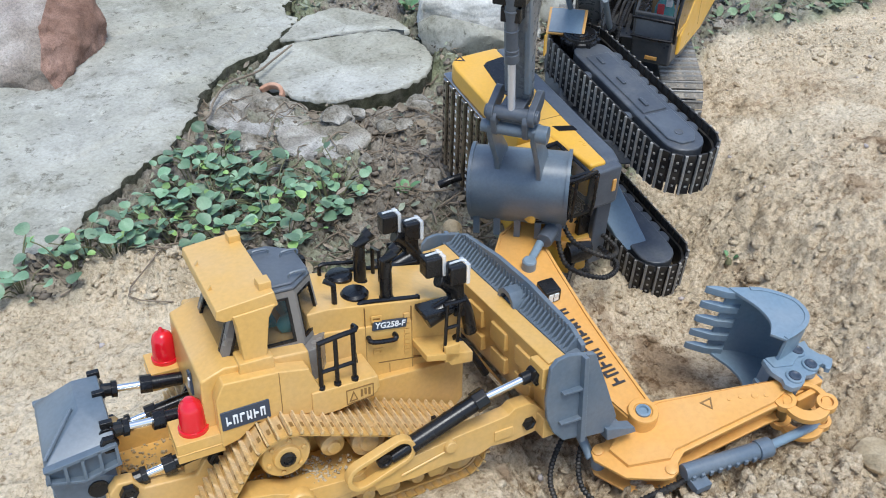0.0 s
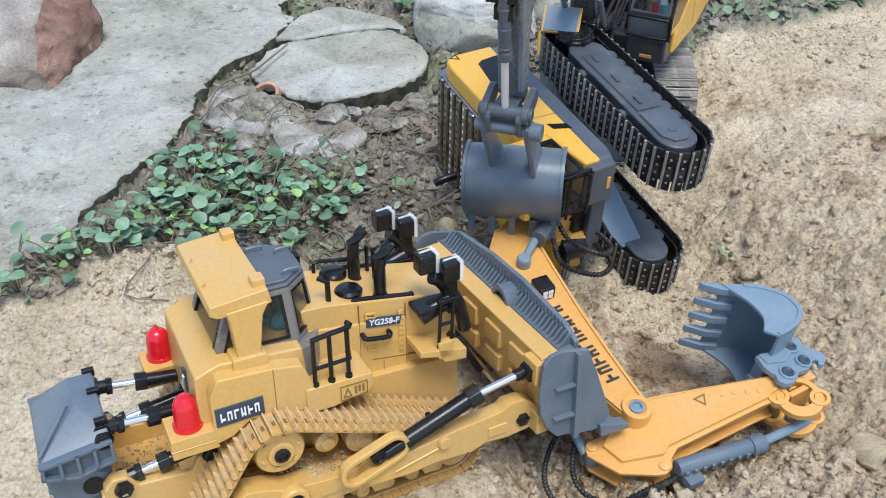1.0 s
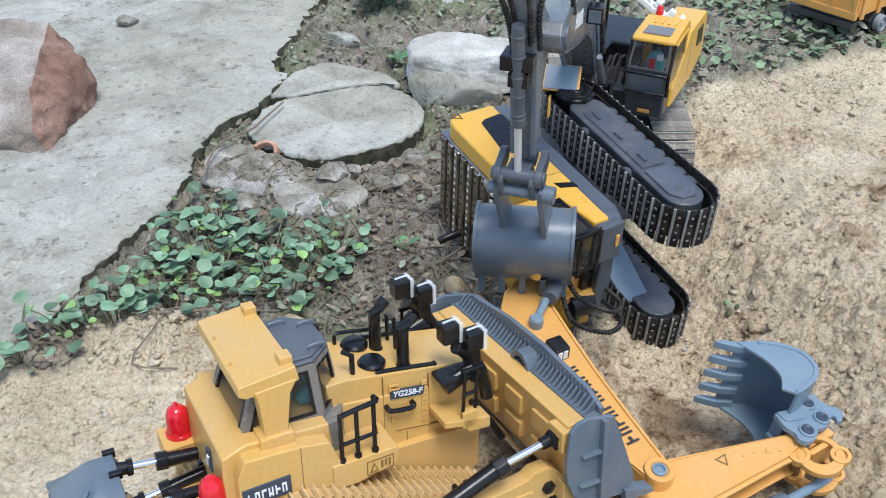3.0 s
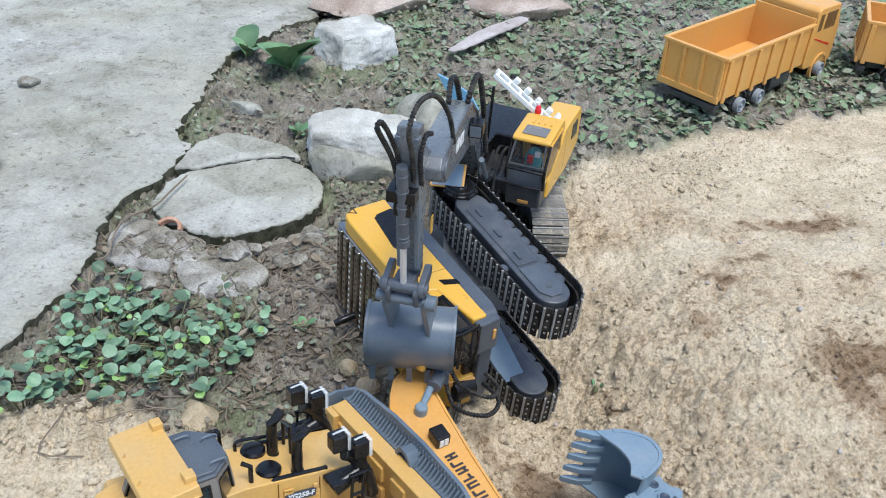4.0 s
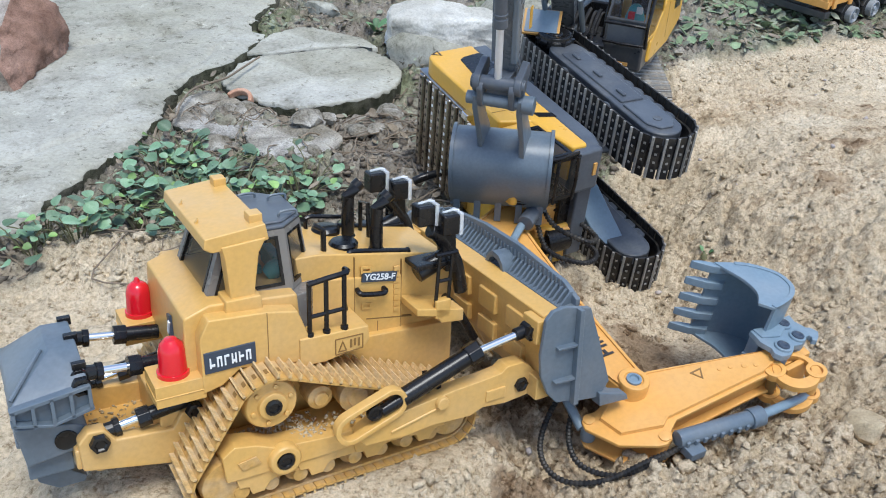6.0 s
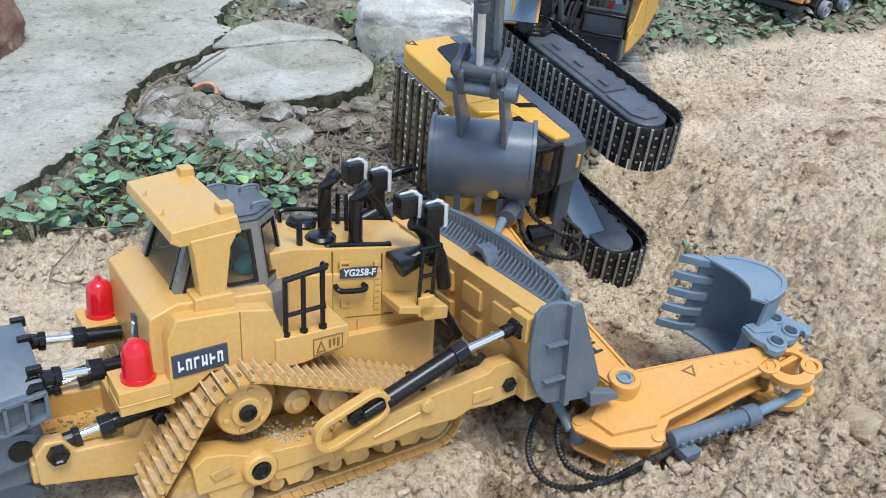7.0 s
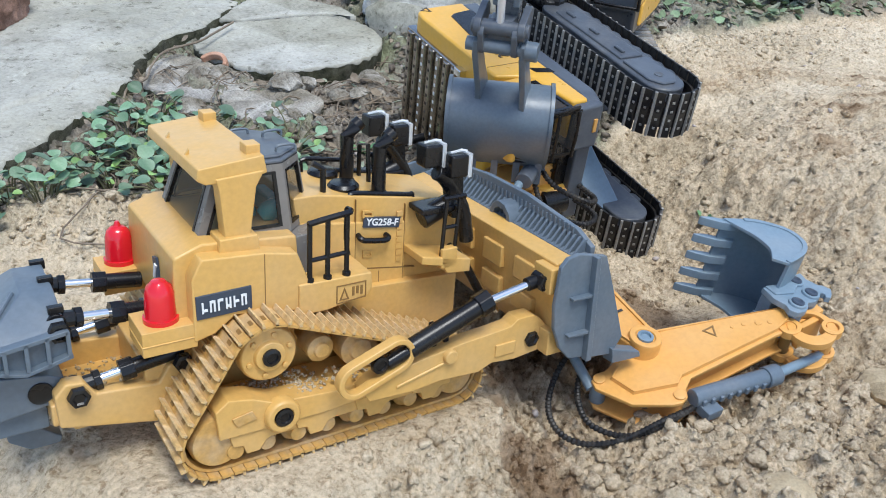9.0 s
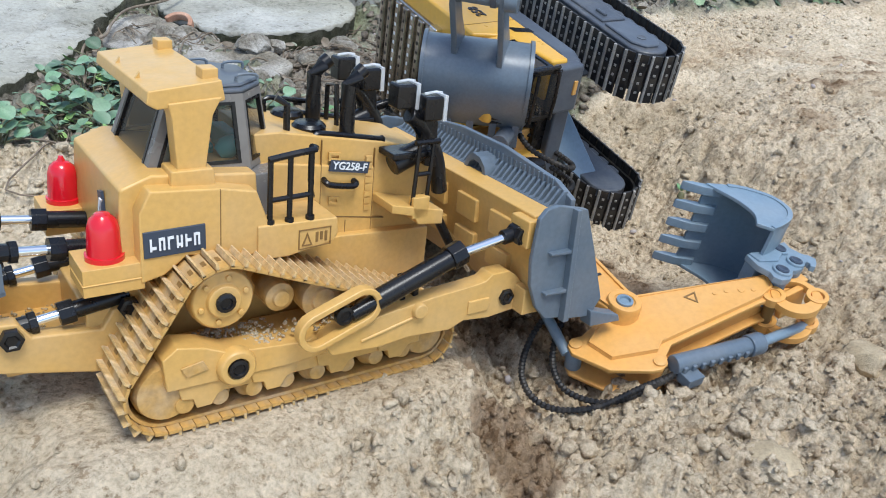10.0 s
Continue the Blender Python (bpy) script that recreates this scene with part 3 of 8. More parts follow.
# ---------------------------------------------------------------- the bulldozer
def build_bulldozer():
    t = thing("toy_bulldozer", DOZER, "dusty yellow plastic toy bulldozer with a grey blade, standing on sand", "toy bulldozer")
    C = -0.003

    # tracks, one on each side
    wheels = [(-0.085, 0.036, 0.0255), (-0.117, -0.006, 0.0215), (0.044, -0.009, 0.0185)]
    count = 66
    pitch = belt(wheels, count)[1]
    shoe_mesh = shoe("track_shoe", pitch, 0.042, [YELLOW_DUSTY_SHADED, SAND_CAKED, BROWN_INK], 0.0016, 0.0030)
    for side in (-1, 1):
        y = C + side * 0.058
        bm = B()
        loop = hull([p for x, z, r in wheels for p in disc(x, z, r - 0.0003, 48)])
        inner = hull([p for x, z, r in wheels for p in disc(x, z, r - 0.0022, 48)])
        n = 90
        def resample(lp):
            seg = [math.dist(lp[i], lp[(i + 1) % len(lp)]) for i in range(len(lp))]
            tot, out = sum(seg), []
            for k in range(n):
                s, i = tot * k / n, 0
                while s > seg[i]:
                    s -= seg[i]
                    i += 1
                f = s / seg[i]
                a, b = lp[i], lp[(i + 1) % len(lp)]
                out.append((a[0] + (b[0] - a[0]) * f, a[1] + (b[1] - a[1]) * f))
            return out
        ring(bm, resample(loop), resample(inner), 'y', y - 0.015, y + 0.015)
        track = part("track", bm, YELLOW_DUSTY_SHADED, t, "yellow plastic crawler track caked with sand")
        lay_shoes(track, shoe_mesh, wheels, count, y)
        s = side
        # drive wheel
        bm = B()
        yy = y + s * 0.012
        lathe(bm, (-0.085, y - s * 0.016, 0.041), (0, s, 0), [(0, 0.014), (0.022, 0.014), (0.022, 0.0178), (0.028, 0.0174), (0.030, 0.0162), (0.030, 0.0095), (0.033, 0.0090), (0.033, 0.007)], 28)
        for k in range(6):
            a = math.pi / 3 * k + 0.3
            cyl(bm, (-0.085 + 0.0128 * math.cos(a), y + s * 0.013, 0.041 + 0.0128 * math.sin(a)), (-0.085 + 0.0128 * math.cos(a), y + s * 0.0155, 0.041 + 0.0128 * math.sin(a)), 0.0018, n=8)
        drive = part("drive_wheel", bm, YELLOW, t, bevel=0.0006)
        part("hub_bolt", lathe(B(), (-0.085, y + s * 0.016, 0.041), (0, s, 0), [(0, 0.0054), (0.0025, 0.0055), (0.0032, 0.0035), (0.0020, 0.0030)], 12), BLACK, drive, "black hub bolt")
        # idlers
        for wx, wz, wr in wheels[1:]:
            part("idler_wheel", lathe(B(), (wx, y - 0.017, wz), (0, 1, 0), [(0, wr - 0.006), (0.004, wr - 0.0045), (0.030, wr - 0.0045), (0.034, wr - 0.006)], 28), YELLOW_DUSTY_SHADED, t)
        # carrier rollers
        for cx, cz, cr in ((-0.052, 0.035, 0.0085), (-0.026, 0.029, 0.0125)):
            part("carrier_roller", lathe(B(), (cx, y - s * 0.016, cz), (0, s, 0), [(-0.0, cr * 0.6), (0.012, cr * 0.7), (0.013, cr), (0.028, cr), (0.029, cr * 0.6), (0.031, cr * 0.55)], 20), YELLOW_DUSTY_SHADED, t, bevel=0.0005)
        # roller frame with rollers and guards
        bm = B()
        prism(bm, [(-0.120, 0.016), (-0.112, 0.022), (-0.098, 0.019), (-0.085, 0.013), (-0.043, 0.009), (0.000, 0.014), (0.034, 0.022), (0.050, 0.016), (0.056, 0.004), (0.048, -0.002), (0.010, 0.001), (-0.05, -0.004), (-0.118, -0.003)], 'y', y + s * 0.021, y + s * 0.004)
        box(bm, -0.11, 0.04, y - 0.018, y + 0.018, -0.012, 0.008)
        frame_part = part("roller_frame", bm, YELLOW, t, bevel=0.0009)
        bm = B()
        prism(bm, [(-0.111, 0.010), (-0.099, 0.012), (-0.096, 0.006), (-0.108, 0.004)], 'y', y + s * 0.021, y + s * 0.0222)
        part("cover_plate", bm, YELLOW_DUSTY_SHADED, frame_part, bevel=0.0004)
        for k in range(8):
            rx = -0.108 + 0.0195 * k
            part("bottom_roller", lathe(B(), (rx, y - s * 0.015, -0.0155), (0, s, 0), [(0, 0.006), (0.004, 0.0085), (0.026, 0.0085), (0.030, 0.0055), (0.033, 0.005), (0.033, 0.002)], 16), YELLOW_DUSTY_SHADED, t, bevel=0.0004)
        for k in range(4):
            gx = -0.112 + 0.040 * k
            bm = B()
            prism(bm, [(gx, -0.003), (gx + 0.030, -0.002), (gx + 0.027, -0.010), (gx + 0.022, -0.012), (gx + 0.018, -0.018), (gx + 0.010, -0.018), (gx + 0.008, -0.012), (gx + 0.002, -0.011)], 'y', y + s * 0.0195, y + s * 0.013)
            part("roller_guard", bm, YELLOW, t, bevel=0.0006)
        # rear pin boss
        bm = B()
        lathe(bm, (-0.081, y + s * 0.018, 0.004), (0, s, 0), [(0, 0.0112), (0.0055, 0.0108), (0.0075, 0.0095), (0.0075, 0.0062), (0.006, 0.006)], 22)
        boss = part("pin_boss", bm, YELLOW, t, bevel=0.0005)
        part("pin_bolt", lathe(B(), (-0.081, y + s * 0.0235, 0.004), (0, s, 0), [(0, 0.0058), (0.0025, 0.0056), (0.003, 0.0035), (0.002, 0.003)], 12), BLACK, boss, "black bolt head")
        # push arm outside the track
        ya, yb = y + s * 0.022, y + s * 0.034
        bm = B()
        prism(bm, [(-0.030, 0.004), (-0.035, 0.012), (-0.028, 0.018), (-0.004, 0.022), (0.02, 0.025), (0.036, 0.027), (0.060, 0.0285), (0.074, 0.030), (0.079, 0.034), (0.092, 0.034), (0.098, 0.030), (0.1035, 0.024), (0.1035, 0.010), (0.099, 0.006), (0.079, 0.004), (0.060, 0.006), (0.050, 0.002), (0.020, 0.004), (0.0, 0.002)], 'y', ya, yb)
        box(bm, 0.062, 0.078, yb - s * 0.0005, yb + s * 0.0012, 0.010, 0.019)
        cyl(bm, (0.026, yb - s * 0.001, 0.021), (0.026, yb + s * 0.0035, 0.021), 0.0052, 0.0045, 14)
        prism(bm, [(-0.012, 0.008), (0.022, 0.0155), (0.022, 0.0175), (-0.012, 0.010)], 'y', yb - s * 0.0004, yb + s * 0.001)
        arm = part("push_arm", bm, YELLOW, t, bevel=0.0009)
        bm = B()
        ring(bm, stadium(-0.041, 0.0225, -0.013, 0.0325, 0.0115), stadium(-0.041, 0.0225, -0.013, 0.0325, 0.0078), 'y', yb - s * 0.003, yb + s * 0.004)
        part("slotted_loop", bm, YELLOW, arm, bevel=0.0007)
        part("lift_pin", lathe(B(), (-0.024, yb - s * 0.008, 0.0285), (0, s, 0), [(0, 0.004), (0.007, 0.004), (0.007, 0.0058), (0.0100, 0.0056), (0.0105, 0.0035), (0.0095, 0.003)], 12), BLACK, arm, "black pivot bolt")
        part("blade_pin", lathe(B(), (0.0915, yb - s * 0.002, 0.0165), (0, s, 0), [(0, 0.0058), (0.004, 0.0056), (0.0045, 0.004), (0.0035, 0.003)], 6), BLACK, arm, "black hexagonal bolt")
        for gx in (0.018, 0.027):
            part("hose_bracket", box(B(), gx, gx + 0.0035, y + s * 0.020, y + s * 0.026, 0.016, 0.040), BLACK, t, bevel=0.0005)
        # tilt cylinder
        p0, p1, p2 = Vector((-0.019, yb - s * 0.001, 0.027)), Vector((0.052, yb - s * 0.002, 0.052)), Vector((0.098, yb - s * 0.002, 0.059))
        d = (p1 - p0).normalized()
        bm = B()
        cyl(bm, p0, p0 + d * 0.016, 0.0040, 0.0048, 16)
        cyl(bm, p0 + d * 0.016, p1, 0.0062, 0.0062, 18)
        cyl(bm, p1 - d * 0.007, p1 + d * 0.003, 0.0078, 0.0078, 8)
        ram = part("tilt_cylinder", bm, BLACK, t, "shiny black ram with a bright rod", bevel=0.0005)
        part("piston_rod", cyl(B(), p1 - d * 0.004, p2, 0.0029, n=12), CHROME, ram, "chromed piston rod")
        bm = B()
        cyl(bm, p1.lerp(p2, 0.70), p1.lerp(p2, 0.93), 0.0046, 0.0046, 12)
        cyl(bm, p2 + Vector((-0.003, -0.004, 0)), p2 + Vector((-0.003, 0.004, 0)), 0.0055, n=12)
        part("rod_end", bm, BLACK, ram, bevel=0.0005)
        part("rod_bolt", lathe(B(), (0.0945, yb + s * 0.001, 0.0585), (0, s, 0), [(0, 0.0058), (0.0045, 0.0056), (0.005, 0.004), (0.004, 0.003)], 6), BLACK, ram)

    # hull between the tracks
    bm = B()
    prism(bm, [(-0.125, -0.008), (-0.125, 0.055), (0.068, 0.045), (0.068, 0.008), (0.05, -0.012), (-0.10, -0.016)], 'y', C - 0.034, C + 0.034)
    part("hull", bm, YELLOW, t, bevel=0.001)

    # engine hood with its panels
    bm = B()
    prism(bm, [(-0.050, 0.040), (-0.050, 0.1145), (-0.034, 0.1145), (0.029, 0.104), (0.064, 0.0975), (0.069, 0.088), (0.071, 0.012), (0.010, 0.020)], 'y', C - 0.027, C + 0.027)
    prism(bm, [(-0.046, 0.040), (-0.046, 0.098), (0.029, 0.088), (0.0295, 0.021), (0.008, 0.026)], 'y', C - 0.0285, C + 0.0285)
    hood = part("engine_hood", bm, YELLOW, t, "yellow sloping engine hood with fine panel lines", bevel=0.0012)
    for s in (-1, 1):
        yo = C + s * 0.0286
        for (x0, z0, x1, z1) in ((-0.004, 0.0955, 0.004, 0.1005), (-0.003, 0.068, 0.004, 0.073)):
            ring_out = [(x0, z0), (x1, z0 - 0.001), (x1, z1 - 0.001), (x0, z1)]
            ring_in = [(x0 + 0.0014, z0 + 0.0014), (x1 - 0.0014, z0 + 0.0005), (x1 - 0.0014, z1 - 0.0024), (x0 + 0.0014, z1 - 0.0014)]
            part("latch", ring(B(), ring_out, ring_in, 'y', yo - s * 0.0005, yo + s * 0.0009), YELLOW, hood)
        for k in range(8):
            z = 0.094 - 0.0045 * k
            part("hinge_knuckle", box(B(), 0.0215, 0.0255, yo - s * 0.001, yo + s * 0.0008, z - 0.0016, z + 0.0016), YELLOW, hood)
        part("panel_joint", box(B(), -0.008, 0.0285, yo - s * 0.0018, yo + s * 0.0001, 0.0545, 0.0553, pose(0, 0, 0.004, 0, 9, 0)), BROWN_INK, hood)
        part("panel_joint", box(B(), 0.0092, 0.0097, yo - s * 0.0018, yo + s * 0.0001, 0.022, 0.056), BROWN_INK, hood)
        part("panel_joint", box(B(), 0.0274, 0.0278, yo - s * 0.0018, yo + s * 0.0001, 0.020, 0.100), BROWN_INK, hood)
        part("panel_joint", box(B(), -0.0085, -0.0081, yo - s * 0.0018, yo + s * 0.0001, 0.056, 0.108), BROWN_INK, hood)
        bm = B()
        tube(bm, smooth_path([(-0.0065, yo, 0.084), (-0.0065, yo + s * 0.004, 0.083), (-0.003, yo + s * 0.0048, 0.0815), (0.010, yo + s * 0.0048, 0.0795), (0.0135, yo + s * 0.004, 0.0805), (0.0135, yo, 0.081)], 4), 0.0019, 8)
        part("door_handle", bm, BLACK, hood, "black bow handle")
    part("name_plate", box(B(), 0.0, 0.0265, -0.0010, 0.0006, -0.0035, 0.0035, pose(-0.003, C - 0.0287, 0.0925, 0, 9, 0)), NAVY, hood, "dark slate plate with pale lettering")
    words("lettering", "YG258-F", 0.0065, PALE_INK, hood, pose(0.0102, C - 0.0299, 0.0905, 90, 0, 0) @ pose(0, 0, 0, 0, 0, -9), "pale model lettering")

    # exhaust stacks, air cleaners, top rail
    for ey, ex in ((C + 0.009, 0.004), (C - 0.020, 0.012)):
        bm = B()
        path = [(ex, ey, 0.098), (ex, ey, 0.120), (ex, ey, 0.1375), (ex + 0.0060, ey, 0.1435), (ex + 0.0095, ey, 0.1462)]
        tube(bm, path, 0.0046, 14)
        st = part("exhaust_pipe", bm, BLACK, hood, "glossy black exhaust stack with a slanted mouth")
        part("collar", lathe(B(), (ex, ey, 0.100), (0, 0, 1), [(0, 0.0056), (0.008, 0.0054), (0.009, 0.0048)], 14), BLACK, st)
    for ax, ay in ((-0.009, C - 0.012), (-0.010, C + 0.016)):
        bm = B()
        lathe(bm, (ax, ay, 0.100), (0, 0, 1), [(0, 0.0055), (0.004, 0.0050), (0.0065, 0.0040), (0.008, 0.0085), (0.0095, 0.0100), (0.0125, 0.0102), (0.0145, 0.0085), (0.0150, 0.004)], 22)
        part("air_cleaner", bm, BLACK, hood, "black mushroom-shaped air cleaner")
    for s in (-1, 1):
        bm = B()
        y = C + s * 0.0245
        tube(bm, smooth_path([(-0.012, y, 0.1035), (-0.011, y, 0.110), (-0.004, y, 0.1105), (0.020, y, 0.1065), (0.032, y, 0.1045), (0.0345, y, 0.1045), (0.035, y, 0.0995)], 4), 0.0017, 8)
        part("grab_rail", bm, BLACK, hood)
    part("bent_pipe", tube(B(), smooth_path([(-0.022, C + 0.022, 0.108), (-0.022, C + 0.022, 0.120), (-0.012, C + 0.022, 0.120), (0.004, C + 0.020, 0.118), (0.012, C + 0.022, 0.118)], 4), 0.0015, 8), BLACK, hood)
    part("bent_pipe", tube(B(), [(0.018, C + 0.018, 0.100), (0.018, C + 0.018, 0.128), (0.018, C + 0.006, 0.131), (0.018, C + 0.004, 0.104)], 0.0016, 8), BLACK, hood)
    part("bent_pipe", tube(B(), [(-0.027, C - 0.020, 0.112), (-0.027, C - 0.020, 0.128), (-0.033, C - 0.018, 0.132)], 0.002, 8), BLACK, hood)

    # two lamp towers beside the hood nose
    for s in (-1, 1):
        y = C + s * 0.037
        bm = B()
        prism(bm, [(0.056, 0.090), (0.065, 0.088), (0.063, 0.118), (0.050, 0.122)], 'y', y - 0.0045, y + 0.0045)
        tube(bm, smooth_path([(0.072, y, 0.070), (0.066, y, 0.095), (0.052, y, 0.116), (0.044, y, 0.122)], 4), 0.0052, 10)
        cyl(bm, (0.034, y - 0.001, 0.092), (0.058, y - 0.001, 0.101), 0.0072, 0.0065, 12)
        box(bm, 0.030, 0.060, y - 0.009, y + 0.009, 0.097, 0.101, pose(0, 0, 0, 0, 0, 0))
        tower = part("lamp_tower", bm, BLACK, t, "black lamp tower with two clear work lamps", bevel=0.0008)
        for lx, lz, dy in ((0.041, 0.133, 0.004), (0.056, 0.127, -0.004)):
            bm = B()
            box(bm, lx - 0.0065, lx + 0.0065, y + dy - 0.0062, y + dy + 0.0062, lz - 0.0075, lz + 0.0075)
            lamp = part("work_lamp", bm, BLACK, tower, bevel=0.0016)
            bm = B()
            rx = lx + 0.0075
            o = [(-0.0062, -0.008), (0.0062, -0.008), (0.0062, 0.008), (-0.0062, 0.008)]
            i = [(-0.0040, -0.0058), (0.0040, -0.0058), (0.0040, 0.0058), (-0.0040, 0.0058)]
            ring(bm, [(y + dy + a, lz + c) for a, c in o], [(y + dy + a, lz + c) for a, c in i], 'x', rx - 0.0012, rx + 0.0016)
            tube(bm, [(rx - 0.012, y + dy, lz + 0.0082), (rx - 0.004, y + dy, lz + 0.0090), (rx + 0.001, y + dy, lz + 0.0082)], 0.0010, 6)
            part("lens", bm, CLEAR, tower, "clear plastic lamp rim", bevel=0.0006)
        bm = B()
        tube(bm, smooth_path([(0.060, y - s * 0.004, 0.066), (0.070, y, 0.055), (0.084, y + s * 0.004, 0.030)], 5), 0.0032, 10)
        part("lift_ram", bm, BLACK, tower)
        part("piston_rod", cyl(B(), (0.073, y + s * 0.001, 0.052), (0.099, y + s * 0.006, 0.012), 0.0022, n=10), CHROME, tower)

    # side steps with their rails
    for s in (-1, 1):
        bm = B()
        y0, y1 = C + s * 0.026, C + s * 0.052
        prism(bm, [(0.028, 0.0715), (0.066, 0.0635), (0.066, 0.054), (0.048, 0.056), (0.044, 0.062), (0.028, 0.066)], 'y', y0, y1)
        box(bm, 0.043, 0.055, y1 - s * 0.006, y1 + s * 0.0, 0.060, 0.074)
        stp = part("side_step", bm, YELLOW, t, bevel=0.0008)
        bm = B()
        for rx in (0.044, 0.054):
            tube(bm, [(rx, y1 - s * 0.003, 0.068), (rx + 0.002, y1 - s * 0.003, 0.108)], 0.0014, 8)
        tube(bm, [(0.043, y1 - s * 0.003, 0.108), (0.060, y1 - s * 0.003, 0.108)], 0.0018, 8)
        tube(bm, [(0.045, y1 - s * 0.003, 0.088), (0.056, y1 - s * 0.003, 0.088)], 0.0014, 8)
        part("step_rail", bm, BLACK, stp, bevel=0.0)

    # rear body with fenders and platform
    bm = B()
    prism(bm, [(-0.124, 0.046), (-0.130, 0.060), (-0.128, 0.098), (-0.112, 0.104), (-0.056, 0.0995), (-0.054, 0.072), (-0.036, 0.068), (-0.036, 0.046)], 'y', C - 0.046, C + 0.046)
    body = part("rear_body", bm, YELLOW, t, "yellow rear body with flat fuel tank sides", bevel=0.0016)
    for s in (-1, 1):
        bm = B()
        prism(bm, [(-0.122, 0.050), (-0.122, 0.088), (-0.116, 0.0995), (-0.080, 0.097), (-0.060, 0.093), (-0.053, 0.074), (-0.053, 0.055), (-0.098, 0.062), (-0.110, 0.053)], 'y', C + s * 0.040, C + s * 0.0565)
        fender = part("fender", bm, YELLOW, body, bevel=0.0012)
        bm = B()
        prism(bm, [(-0.060, 0.053), (-0.060, 0.073), (-0.012, 0.072), (-0.011, 0.062), (-0.014, 0.0575), (-0.042, 0.0525)], 'y', C + s * 0.024, C + s * 0.058)
        platform = part("platform", bm, YELLOW, t, bevel=0.0010)
        part("panel_joint", box(B(), -0.0805, -0.0800, C + s * 0.050, C + s * 0.0567, 0.064, 0.0965), BROWN_INK, body)
        plate = part("name_plate", box(B(), -0.016, 0.016, -0.0008, 0.0006, -0.0072, 0.0072, pose(-0.1045, C + s * 0.0566, 0.0715, 0, -1, 0 if s < 0 else 180)), NAVY, body, "dark slate plate with pale block shapes", bevel=0.0004)
        block_row(plate, pose(-0.1045, C + s * 0.0576, 0.0715, 0, -1, 0 if s < 0 else 180), 0.027, 0.0068, 6, PALE_INK)
        bm = B()
        ys = C + s * 0.0582
        ring(bm, [(-0.036, 0.0555), (-0.016, 0.0565), (-0.016, 0.0675), (-0.036, 0.0675)], [(-0.0354, 0.0561), (-0.0166, 0.0571), (-0.0166, 0.0669), (-0.0354, 0.0669)], 'y', ys - 0.0003, ys + 0.0003)
        ring(bm, [(-0.034, 0.0575), (-0.0275, 0.0575), (-0.0307, 0.0655)], [(-0.0328, 0.0582), (-0.0287, 0.0582), (-0.0307, 0.0638)], 'y', ys - 0.0003, ys + 0.0003)
        for k in range(3):
            box(bm, -0.0255 + 0.0028 * k, -0.0240 + 0.0028 * k, ys - 0.0003, ys + 0.0003, 0.059 + 0.001 * (k % 2), 0.0650)
        part("warning_print", bm, BROWN_INK, platform, "faint brown printed warning triangle")
        # platform rail
        bm = B()
        y = C + s * 0.055
        for rx, top in ((-0.052, 0.109), (-0.0405, 0.1105), (-0.028, 0.1115)):
            tube(bm, [(rx, y, 0.071), (rx, y, top)], 0.0016, 8)
            lathe(bm, (rx, y, 0.0715), (0, 0, 1), [(0, 0.0027), (0.003, 0.0026), (0.0035, 0.0016)], 10)
        tube(bm, smooth_path([(-0.053, y, 0.109), (-0.040, y, 0.1108), (-0.026, y, 0.1125), (-0.0255, y - s * 0.006, 0.112)], 3), 0.0019, 8)
        tube(bm, [(-0.052, y, 0.086), (-0.027, y, 0.087)], 0.0015, 8)
        tube(bm, smooth_path([(-0.0255, y - s * 0.006, 0.112), (-0.025, y - s * 0.007, 0.092), (-0.026, y - s * 0.002, 0.084)], 4), 0.0015, 8)
        part("hand_rail", bm, BLACK, platform, "black plastic hand rail")
        # beacon box and beacon
        bm = B()
        box(bm, -0.150, -0.120, C + s * 0.028, C + s * 0.0555, 0.047, 0.0618)
        box(bm, -0.1505, -0.1195, C + s * 0.0275, C + s * 0.056, 0.0530, 0.0538)
        bx = part("lamp_box", bm, YELLOW, body, bevel=0.0008)
        lathe_bm = lathe(B(), (-0.136, C + s * 0.043, 0.0615), (0, 0, 1), [(0, 0.0098), (0.003, 0.0098), (0.0032, 0.0087), (0.017, 0.0080), (0.0215, 0.0066), (0.0236, 0.0042), (0.0243, 0.0024 if s > 0 else 0.0038), (0.0272 if s > 0 else 0.0248, 0.0012)], 22)
        part("beacon", lathe_bm, RED, body, "glossy red domed beacon")
    bm = B()
    box(bm, -0.0035, 0.0035, -0.0008, 0.0008, -0.008, 0.008)
    part("rear_plate", bm, NAVY, body, "small dark slate plate").matrix_basis = pose(-0.1298, C - 0.018, 0.080, 0, 12, 90)
    bm = B()
    prism(bm, [(-0.0024, -0.005), (0.0004, -0.005), (0.0024, 0.005), (-0.0004, 0.005)], 'y', -0.0012, 0.0)
    part("block_shape", bm, PALE_INK, body).matrix_basis = pose(-0.1302, C - 0.018, 0.080, 0, 12, -90)

    # cab
    bm = B()
    x0, x1, yh = -0.104, -0.040, 0.036
    ring_lo = [(-0.112, -0.034), (-0.055, -0.036), (-0.036, -0.018), (-0.036, 0.018), (-0.055, 0.036), (-0.112, 0.034)]
    ring_hi = [(-0.098, -0.031), (-0.058, -0.031), (-0.042, -0.016), (-0.042, 0.016), (-0.058, 0.031), (-0.098, 0.031)]
    def quad(a, b, c, d, w):
        """A window wall: a frame with an opening between four corners."""
        a, b, c, d = map(Vector, (a, b, c, d))
        m = (a + b + c + d) / 4
        inn = [p + (m - p) * w for p in (a, b, c, d)]
        nrm = (b - a).cross(d - a).normalized() * 0.0016
        return [a, b, c, d], inn, nrm
